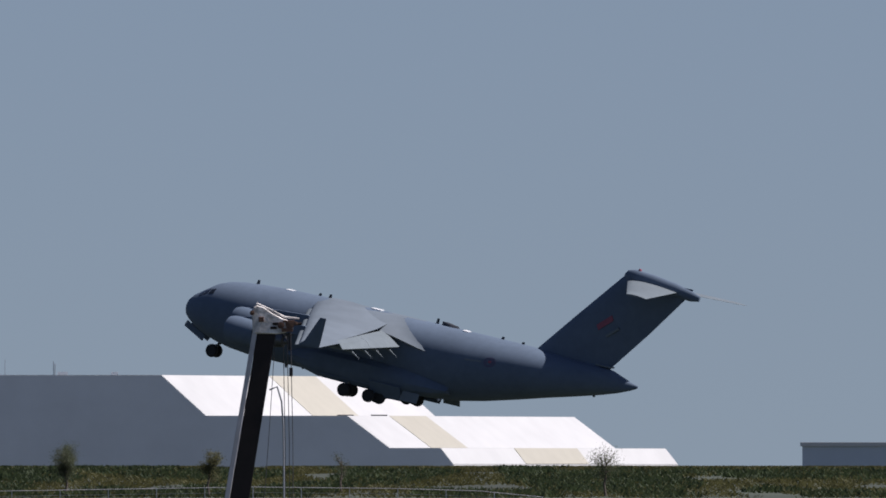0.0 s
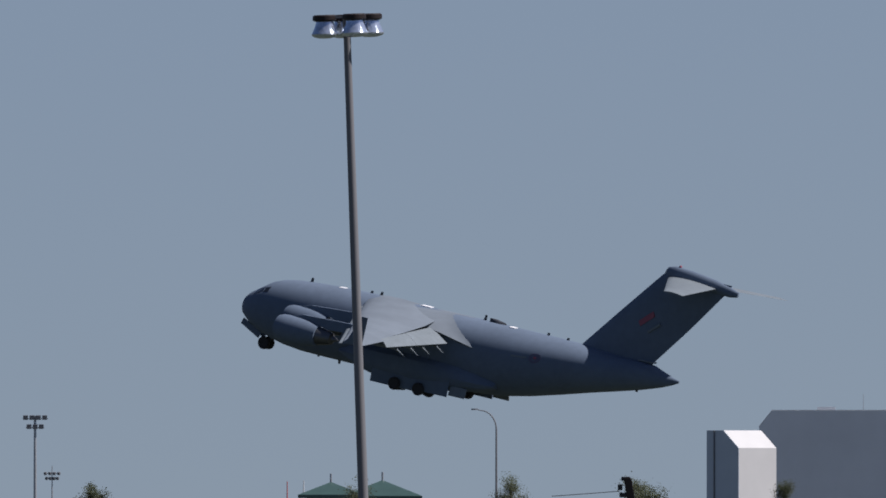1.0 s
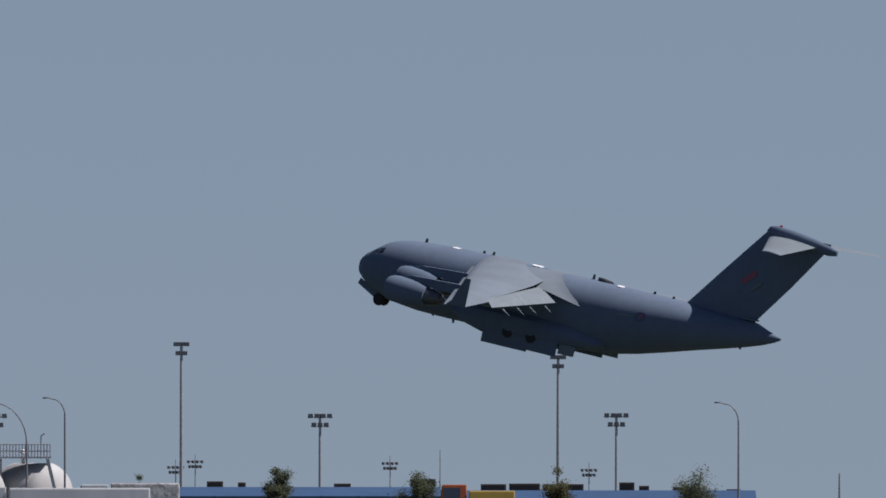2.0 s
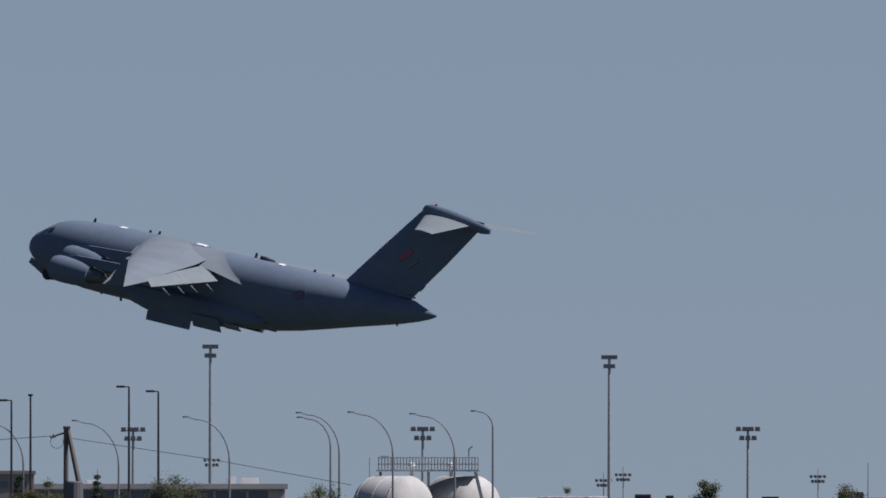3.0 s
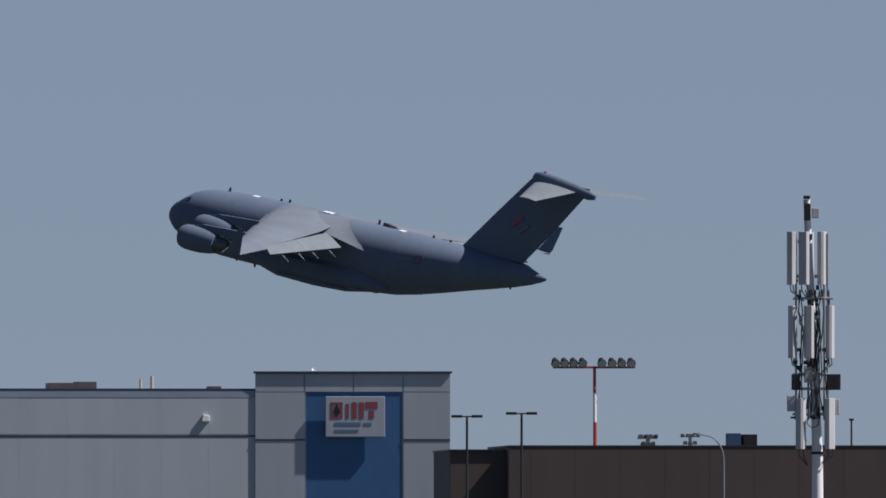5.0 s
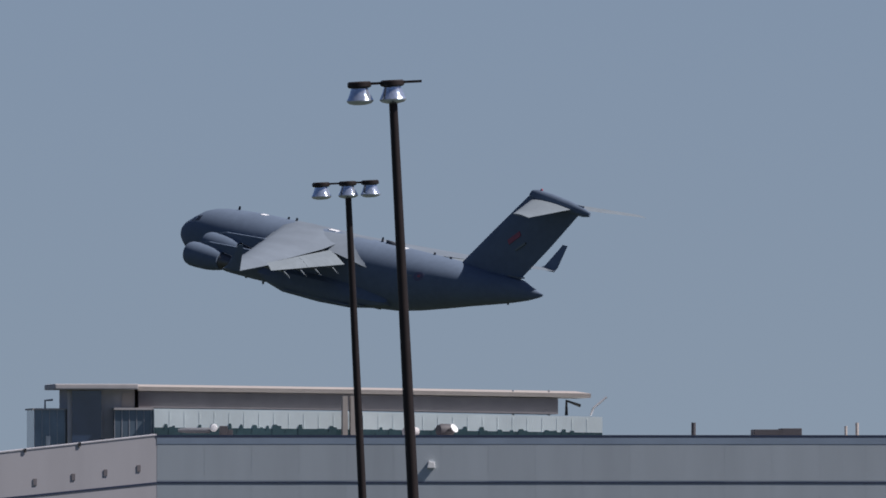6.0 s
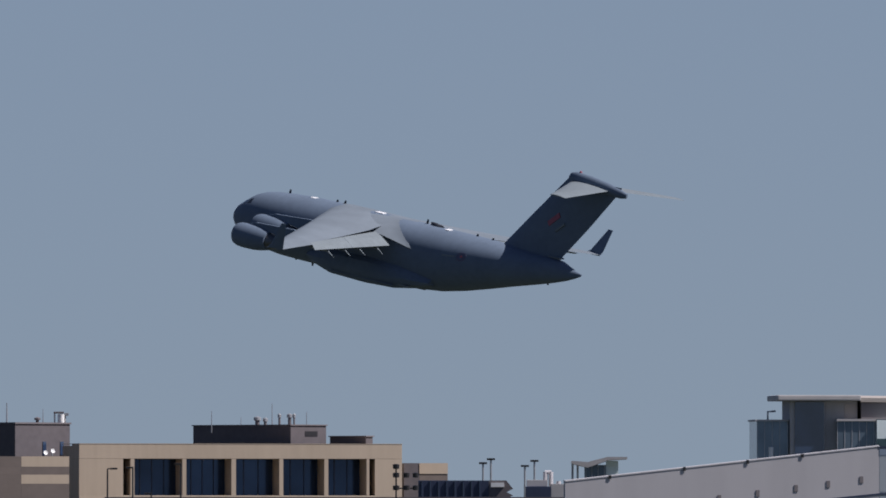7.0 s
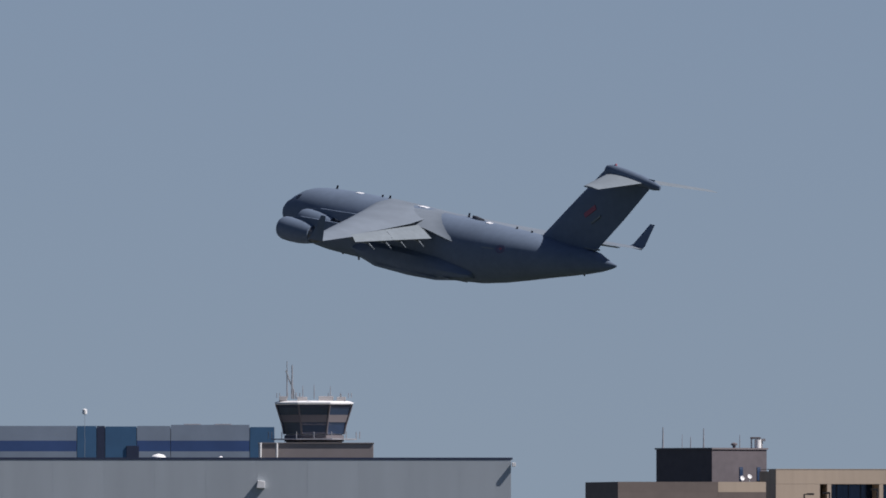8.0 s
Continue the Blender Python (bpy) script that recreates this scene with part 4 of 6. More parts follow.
for az, z in ((-1.190, 14.76), (-1.107, 14.94), (-1.188, 14.88)):
    flood_mast(az, 3200, z, 2.20441, 2, 0.97974, group="distant crossed masts")
flood_mast(0.201, 1750, 10.57, 1.33948, 2, 0.73672, PALE_STEEL, "pale floodlight mast")
for az, z, style in ((-0.095, 9.77, "left"), (-0.084, 10.01, "both"), (-0.060, 9.83, "short"), (0.192, 9.64, "left"), (0.348, 9.31, "left"),
                     (0.430, 9.22, "left"), (0.540, 9.40, "left"), (0.645, 9.52, "left"), (0.682, 9.80, "tiny"), (0.873, 10.26, "left"),
                     (0.930, 10.01, "left"), (-0.794, 9.74, "tiny")):
    lot_lamp(az, 1600, z, style)
for az, z in ((-1.540, 8.62), (-1.434, 8.75)):
    lot_lamp(az, 1300, z, "both")
for az, z, st in ((-5.008, 11.58, "right"), (-4.959, 11.65, "short"), (-4.866, 11.87, "short"), (-4.923, 9.98, "short")):
    lot_lamp(az, 1900, z, st)


# ---- fuel tanks ----
def tanks():
    d = 1750
    m = empty("fuel_tank", facing(1.454, d), "pair of white fuel tanks under a railed catwalk", "tank")
    k = 0.03349
    zt = 5.91
    r = zt / 2 * 0.94
    # two cylinders side by side, their domed ends turned to the right and the front
    r, top = 2.05, zt - 0.26
    for x, y in ((-2.1, 0.0), (1.9, 2.6)):
        prof = [(0.02, -2.2), (r * 0.4, -2.12), (r * 0.72, -1.9), (r * 0.92, -1.6), (r, -1.25), (r, 1.25), (r * 0.92, 1.6), (r * 0.72, 1.9), (r * 0.4, 2.12), (0.02, 2.2)]
        place = pose(x, y, top - r, 0, 0, -42)
        shell = part("tank_shell", lathe(prof, 40, place @ pose(0, 0, 0, 0, 90, 0)), TANK, m, smooth=True)
        for u in (-1.25, 0.0, 1.25):
            part("weld_seam", lathe([(r + 0.004, -0.03), (r + 0.016, -0.02), (r + 0.016, 0.02), (r + 0.004, 0.03)], 40, place @ pose(u, 0, 0, 0, 90, 0)), TANK, shell)
        for u in (-1.0, 1.0):
            part("saddle", loft([[place @ Vector((u + du, v, zz - top + r)) for du, v in ((-0.2, -1.5), (0.2, -1.5), (0.2, 1.5), (-0.2, 1.5))] for zz in (0, top - r * 1.6)]), CONCRETE, m)
    for x in (-85 * k, 0, 84 * k):
        part("catwalk_post", tube([(x, 1.4, 0), (x, 1.4, zt)], 0.08, 8), STEEL, m)
    part("catwalk", box(-92 * k, 90 * k, 0.6, 2.2, zt + 0.02, zt + 0.12), STEEL, m)
    for i in range(33):
        x = (-88 + i * 5.5) * k
        part("rail_post", tube([(x, 0.65, zt + 0.1), (x, 0.65, zt + 0.85)], 0.035, 6), STEEL, m)
    for z in (0.45, 0.85):
        part("handrail", tube([(-90 * k, 0.65, zt + z), (88 * k, 0.65, zt + z)], 0.03, 6), STEEL, m)
        part("handrail", tube([(-90 * k, 2.15, zt + z), (88 * k, 2.15, zt + z)], 0.03, 6), STEEL, m)
    part("stair", loft([[Vector((80 * k, -0.5, zt)), Vector((86 * k, -0.5, zt)), Vector((86 * k, 0.1, zt)), Vector((80 * k, 0.1, zt))], [Vector((122 * k, -0.5, 0)), Vector((128 * k, -0.5, 0)), Vector((128 * k, 0.1, 0)), Vector((122 * k, 0.1, 0))]]), STEEL, m)
    part("gauge_post", tube([(-104 * k, 0.8, zt - 0.3), (-104 * k, 0.8, zt + 0.85)], 0.03, 6), STEEL, m)
    block("hatch", m, -85 * k, -70 * k, 0.9, 1.6, zt + 0.8, zt + 0.95, STEEL)
    part("vent_pipe", tube([(72 * k, 1.2, zt), (72 * k, 1.2, zt + 1.35), (78 * k, 1.2, zt + 1.5)], 0.05, 6), STEEL, m)
    for x in (-30 * k, 40 * k):
        part("relief_valve", lathe([(0.1, zt - 0.3), (0.12, zt + 0.3), (0.22, zt + 0.35), (0.2, zt + 0.5), (0.02, zt + 0.55)], 12, pose(x, 1.4, 0)), WHITE, m)


tanks()


# ---- trucks and low blue sheds beyond the road ----
def truck(az, d, ztop, length, cab, body, label, bodyh):
    m = empty("truck", facing(az, d), label, "truck", "parked trucks")
    part("cab", loft([[Vector((x, y, z)) for x, z in ((0, 0.5), (0, 1.7), (0.35, ztop), (1.9, ztop), (1.9, 0.5))] for y in (-1.1, 1.1)]), cab, m, bevel=0.06)
    part("windscreen", loft([[Vector((x, y, z)) for x, z in ((-0.02, 1.75), (0.3, ztop - 0.08), (0.36, ztop - 0.12), (0.05, 1.7))] for y in (-0.95, 0.95)]), WINDOW, m)
    part("side_window", box(0.45, 1.5, -1.13, -1.09, 1.75, ztop - 0.2), WINDOW, m)
    block("load_body", m, 2.05, length, -1.2, 1.2, 0.95, bodyh, body, bevel=0.08)
    block("chassis", m, 0.2, length, -0.5, 0.5, 0.5, 0.94, BLACK)
    for x in (0.9, length - 2.2, length - 1.0):
        for y in (-1.0, 1.0):
            part("wheel", lathe([(0.1, -0.15), (0.45, -0.15), (0.5, -0.08), (0.5, 0.08), (0.45, 0.15), (0.1, 0.15)], 16, pose(x, y, 0.5, 90, 0, 0)), RUBBER, m)
    return m


truck(1.395, 1560, 4.10, 9.5, WHITE, WHITE, "white parked lorry with a long box body", 4.04)
truck(2.301, 1900, 4.49, 5.0, ORANGE, YELLOW, "orange truck with a yellow load bed", 4.09)
truck(1.599, 1700, 4.33, 6.0, WHITE, DIRTY_WHITE, "dusty white truck with a tank body", 4.40)


def low_sheds():
    for i, (x0, x1, y, mate, lab) in enumerate(((445, 700, 866, BLUE_ROOF, "long low building with a dull blue roof"), (700, 1010, 866, BLUE_ROOF, "long low building with a blue metal roof"), (1010, 1568, 872, BLUE_ROOF, "long low depot with a blue metal roof"))):
        k = 2400 / 52267
        m = empty("low_shed", facing(1.202 + math.degrees(x0 * k / 2400), 2400), lab, "shed", "low blue sheds")
        w = (x1 - x0) * k
        z = EYE + (903 - y) * k
        block("wall", m, 0, w - 0.2, 0, 14, 0, z - 0.9, CONCRETE)
        part("roof", loft([[Vector((x, yy, zz)) for yy, zz in ((-0.5, z - 0.9), (-0.5, z - 0.75), (7, z), (14.5, z - 0.75), (14.5, z - 0.9))] for x in (-0.2, w)]), mate, m)
        for j in range(int(w / 3)):
            block("seam", m, 1.5 + j * 3, 1.56 + j * 3, -0.53, -0.47, z - 0.95, z - 0.7, NAVY, bevel=0)
    k = 2300 / 52267
    for x0, x1, y in ((595, 624, 856), (650, 664, 858), (955, 1000, 852), (1080, 1125, 861), (1130, 1185, 860), (1190, 1262, 861), (1325, 1352, 858), (1360, 1378, 864), (820, 850, 860), (1420, 1440, 866), (1515, 1540, 870)):
        m = empty("rooftop_unit", facing(1.202 + math.degrees(x0 * k / 2300), 2480), "dark boxy rooftop plant unit on a blue roof", "roof unit", "dark rooftop units")
        z = EYE + (903 - y) * 2480 / 52267
        w = (x1 - x0) * 2480 / 52267
        block("casing", m, 0, w, 0, 2, 0, z, BROWN_CLAD)
        block("grille", m, 0.15, w - 0.15, -0.06, 0.02, z - 0.5, z - 0.15, BLACK, bevel=0)


low_sheds()
for az, z, sp, sd, mt, dn in ((1.987, 5.38, 0.5, 21, LEAF, 0.9), (2.262, 5.12, 0.65, 22, LEAF, 0.6), (2.534, 5.38, 0.55, 23, LEAF_YELLOW, 0.6), (2.802, 5.04, 0.75, 24, LEAF, 0.5),
                              (1.724, 5.51, 0.45, 25, LEAF, 0.8), (1.243, 4.92, 0.55, 26, LEAF_YELLOW, 0.5), (3.359, 4.55, 0.6, 27, LEAF, 0.7), (4.175, 4.66, 0.75, 28, LEAF, 0.6),
                              (3.882, 5.11, 0.6, 33, LEAF, 0.3), (4.433, 4.27, 0.7, 34, LEAF, 0.5), (1.246, 5.01, 0.6, 29, LEAF, 0.5)):
    tree(az, 1900 if sd == 25 else 1300 if sd == 34 else 1600 if sd == 33 else 1500, z, sp * 1.4, sd, mt, dn * 1.6)
hip_roof_house(3.825, 1700, 2.79761, 3.75, 4.56, "pavilion with a dark green pyramid roof")
hip_roof_house(3.925, 1700, 3.57834, 3.68, 4.66, "wide pavilion with a dark green pyramid roof")
whip(3.740, 2200, 0, 5.10, 0.07, RED, "flagpole", "thin flagpole beside green-roofed pavilions")
whip(3.772, 2200, 0, 5.15, 0.07, WHITE, "flagpole", "thin flagpole beside green-roofed pavilions")
whip(3.082, 4000, 0, 7.67, 0.25, STEEL, "chimney", "thin pale chimney in the distance")
whip(2.307, 4000, 0, 10.88, 0.12)


# ---- timber pole, wires, trees and shrubs by the car park ----
def timber_pole():
    d = 1350
    m = empty("utility_pole", facing(0.751, d), "braced timber utility pole with insulators and wires", "utility pole")
    zt = 7.29
    part("pole", tube([(0, 0, 0), (0, 0, zt)], [0.14, 0.11], 10), WOOD, m)
    part("brace", tube([(0.62, -0.75, 4.6), (0.08, 0, zt - 0.12)], [0.13, 0.1], 8), WOOD, m)
    block("crosshead", m, -0.14, 0.2, -0.14, 0.14, zt - 0.08, zt + 0.04, WOOD)
    part("insulator", lathe([(0.03, -0.3), (0.1, -0.25), (0.04, -0.18), (0.1, -0.1), (0.04, -0.02), (0.02, 0.1)], 10, pose(-0.45, 0, zt - 0.38, 0, 70, 0)), BLACK, m, smooth=True)
    part("bracket", tube([(0, 0, zt - 0.25), (-0.5, 0, zt - 0.4)], 0.04, 6), WOOD, m)
    part("jumper_wire", tube([Vector((-0.42 + 0.3 * math.cos(2.2 + w * 0.47), 0, zt - 0.68 + 0.3 * math.sin(2.2 + w * 0.47))) for w in range(11)], 0.013, 5), CABLE, m)
    kl = 0.02583
    part("wire", tube([(-0.5, 0, zt - 0.4), (-200 * kl, 0, zt - 0.72), (-420 * kl, 0, zt - 0.95)], 0.016, 5), CABLE, m)
    part("wire", tube([(0.1, 0, zt - 0.5), (250 * kl, 0, zt - 1.45), (505 * kl, 0, zt - 2.65)], 0.016, 5), CABLE, m)
    b = finish(lathe([(0.42, 0), (0.42, 3.75), (0.38, 3.8), (0.02, 3.8)], 16), "timber_stub", mat("weathered_grey_timber", (0.09, 0.09, 0.10), 0.85, 0, 0.25, 3, 0.3, 0.2, 1, streak=True))
    b.matrix_basis = facing(0.766, d - 1.0) @ Matrix.Diagonal((1, 1, 4.81 / 3.8, 1))
    tagged(b, "short thick timber stub beside a utility pole", "post")


timber_pole()
for az, z, sp, sd, mt in ((0.464, 6.20, 1.1, 41, LEAF_YELLOW), (0.502, 5.49, 0.9, 42, LEAF), (0.716, 5.38, 0.7, 43, LEAF), (0.963, 5.55, 1.1, 44, LEAF),
                          (0.919, 4.64, 0.8, 45, LEAF_DARK), (0.217, 5.32, 0.5, 46, LEAF), (0.678, 4.78, 0.8, 47, LEAF_YELLOW), (0.864, 4.59, 0.9, 48, LEAF_DARK)):
    tree(az, 1480, z, sp, sd, mt, 1.5, "bushy leafy tree beside a car park")
for az, z, sp, sd in ((0.590, 5.76, 0.9, 51), (0.560, 4.81, 0.8, 52), (0.661, 5.58, 0.7, 53), (0.812, 5.64, 0.6, 54)):
    spruce(az, 1500, z, sp * 1.25, sd)


# ---- terminal with the waved roof, and the low concourse ----
def wave_terminal():
    d = 3800
    k = 0.07271
    m = empty("terminal_building", turned(-0.502, d, 4), "airport terminal with a waved white roof and dark glass", "terminal")
    H = lambda y: EYE + (955 - y) * d / 52267

    def crest(x):
        # height of the roof's front edge along the facade
        pts = [(-260, 812), (0, 825), (60, 838), (160, 851), (215, 850), (260, 835), (330, 818), (400, 808), (470, 803), (540, 802), (620, 805), (700, 815), (760, 829)]
        for (xa, ya), (xb, yb) in zip(pts, pts[1:]):
            if x <= xb:
                u = (x - xa) / (xb - xa)
                u = u * u * (3 - 2 * u) * 0.5 + u * 0.5
                return ya + (yb - ya) * u
        return pts[-1][1]
    xs = list(range(-260, 761, 20))
    # front roof band
    bm = bmesh.new()
    add_loft(bm, [[Vector((x * k, y, H(crest(x)) + z)) for y, z in ((-1.2, 0.0), (-1.2, 0.32), (16, 0.6), (16, 0.0))] for x in xs])
    part("roof_band", bm, CONCRETE, m, "grey curved roof edge", smooth=True)
    # high white roof behind the dip
    back = [(-260, 788), (0, 797), (80, 797), (220, 796), (330, 797), (430, 800), (470, 806)]
    bm = bmesh.new()
    rows = []
    for x, y in back:
        rows.append([Vector((x * k, 17, H(crest(x)) + 0.3)), Vector((x * k, 44, H(y) * 1.01)), Vector((x * k, 44, H(y) * 1.01 - 0.6)), Vector((x * k, 17, H(crest(x)) - 0.3))])
    add_loft(bm, rows)
    part("white_roof", bm, WHITE_PANEL, m, "bright white ribbed roof", smooth=True)
    # blue hall behind
    block("rear_hall", m, -260 * k, 160 * k, 60, 80, 0, H(787), GREY_PANEL)
    # glass wall with mullions and floor bands
    bm = bmesh.new()
    add_loft(bm, [[Vector((x * k, y, z)) for y, z in ((0, 0), (0, H(crest(x)) + 0.02), (14, H(crest(x)) + 0.02), (14, 0))] for x in xs if x <= 640])
    part("glass_wall", bm, CURTAIN, m, "dark glass facade")
    for j, y in enumerate((822, 833, 842, 851)):
        x0 = 285 - j * 12
        inside = [x for x in xs if crest(x) < y - 4 and x0 <= x <= 560 - j * 14]
        if inside:
            part("floor_band", box(inside[0] * k, inside[-1] * k, -0.35, -0.02, H(y) - 0.22, H(y) + 0.22), CONCRETE, m, "pale floor band")
    for x in range(-240, 641, 40):
        part("mullion", box(x * k - 0.08, x * k + 0.08, -0.12, 0.03, 0, H(crest(x))), NAVY, m)
    # solid end under the roof's tip
    end = [(470, 806), (520, 815), (575, 836), (610, 858), (640, 882), (640, 960), (712, 960), (708, 840), (690, 818), (640, 808), (540, 803)]
    part("end_wall", loft([[Vector((x * k, -0.6 - 0.6 * (14.2 - H(v)), H(v) - 0.1)) for x, v in end], [Vector((x * k, 13, H(v) - 0.1)) for x, v in end]]), END_WALL, m, "pale curved end wall")
    block("entrance_block", m, 185 * k, 255 * k, -1.5, 6, 0, H(866), CONCRETE)
    c = empty("concourse", facing(-0.501, 3400), "long low grey concourse with dark window bands", "terminal")
    q = 3400 / 52267
    Z = lambda y: EYE + (908 - y) * q
    block("wall", c, 0, 1530 * q, 0, 18, 0, Z(852), CONCRETE)
    block("roof_slab", c, -0.5, 1535 * q, -1.0, 18.5, Z(852) + 0.004, Z(842), CONCRETE, "pale grey roof slab")
    block("window_band", c, 2, 1500 * q, -0.12, 0.05, Z(878), Z(856), WINDOW, "dark window band")
    for i in range(26):
        x = 4 + i * 3.8
        block("mullion", c, x - 0.12, x + 0.12, -0.3, -0.13, Z(878), Z(855), CONCRETE, bevel=0)
    for x, w, h in ((420, 30, 8), (262, 8, 8), (885, 8, 6), (1455, 30, 10), (1430, 14, 12), (1180, 22, 6)):
        block("roof_unit", c, x * q, (x + w) * q, 4, 7, Z(843), Z(842 - h), WHITE)
    e = empty("admin_block", facing(0.530, 3350), "square brown two-storey block behind trees", "building")
    q2 = 3350 / 52267
    block("wall", e, 0, 145 * q2, 0, 12, 0, EYE + (908 - 826) * q2, BASE_PINK)
    block("parapet", e, -0.2, 145 * q2 + 0.2, -0.2, 12.2, EYE + (908 - 826) * q2 + 0.004, EYE + (908 - 819) * q2, BASE_PINK)
    for i in range(4):
        block("window", e, (8 + i * 34) * q2, (30 + i * 34) * q2, -0.06, 0.03, EYE + (908 - 850) * q2, EYE + (908 - 838) * q2, WINDOW, bevel=0)


wave_terminal()


# ---- brown parcel depot ----
def depot():
    d = 1500
    k = 0.02870
    m = empty("parcel_depot", turned(-0.505, d, 3), "large brown metal-clad depot with a gold shield sign", "warehouse")
    H = lambda y: EYE + (955 - y) * d / 52267
    w = 870 * k / math.cos(radians(3))
    s = 1 / math.cos(radians(3))
    block("wall", m, -w, 0, 0, 30, 0, H(784), BROWN_CLAD)
    block("parapet_cap", m, -w - 0.02, 0.02, -0.02, 30, H(784) + 0.004, H(780), BLACK, bevel=0.01)
    for i in range(11):
        x = -w + w * (i + 0.5) / 11
        block("cladding_joint", m, x - 0.009, x + 0.009, -0.003, 0.01, 0, H(785), BROWN_CLAD, bevel=0)
    block("annexe", m, -w - 100 * k * s, -w - 0.01, 3, 28, 0, H(790), BROWN_CLAD)
    block("annexe_cap", m, -w - 102 * k * s, -w - 0.1, 2.9, 28, H(790) + 0.004, H(787), BLACK, bevel=0)
    # shield sign, standing off the wall
    cx, cz = -72 * k * s, H(838)
    out = [(-0.72, 0.62), (-0.3, 0.78), (0.3, 0.78), (0.72, 0.62), (0.72, -0.1), (0.55, -0.45), (0.0, -0.78), (-0.55, -0.45), (-0.72, -0.1)]
    sign = part("shield_sign", loft([[Vector((cx + x, y, cz + z)) for x, z in out] for y in (-0.24, -0.1)]), GOLD, m, "gold and brown shield-shaped sign", bevel=0.02)
    part("sign_field", loft([[Vector((cx + x * 0.88, y, cz + z * 0.88 - 0.03)) for x, z in [(-0.72, 0.3), (0.0, 0.42), (0.72, 0.5), (0.72, -0.1), (0.55, -0.45), (0.0, -0.78), (-0.55, -0.45), (-0.72, -0.1)]] for y in (-0.26, -0.23)]), DARK_STEEL, sign, "brown sign field")
    for x in (-0.4, 0.0, 0.4):
        part("sign_shape", box(cx + x - 0.13, cx + x + 0.1, -0.28, -0.25, cz - 0.3, cz + 0.15), GOLD, sign, "plain gold shape", bevel=0.03)
    for x in (-0.4, 0.4):
        part("bracket", box(cx + x - 0.05, cx + x + 0.05, -0.11, 0.02, cz - 0.1, cz + 0.1), BLACK, m)
    for x in (-73, -213):
        block("wall_lamp", m, x * k * s - 0.16, x * k * s + 0.16, -0.18, 0.0, H(893), H(885), WHITE, "small white wall lamp")
    u = empty("rooftop_unit", turned(-1.035, d + 12, 3), "dark blue rooftop air handling unit", "roof unit")
    block("casing", u, 0, 24 * k, 0, 1.6, H(784), H(757), BLUE_ROOF)
    block("fan_box", u, 24 * k + 0.05, 54 * k, 0.2, 1.8, H(784), H(759), DARK_STEEL)
    block("grille", u, 30 * k, 50 * k, 0.1, 0.22, H(780), H(762), BLACK, bevel=0)
    p = empty("roof_camera", turned(-0.602, d + 8, 3), "small white device on a depot roof", "camera")
    part("dome", lathe([(0.06, H(782)), (0.06, H(780)), (0.1, H(779.5)), (0.1, H(777.5)), (0.02, H(776.5))], 10), WHITE, p)


depot()


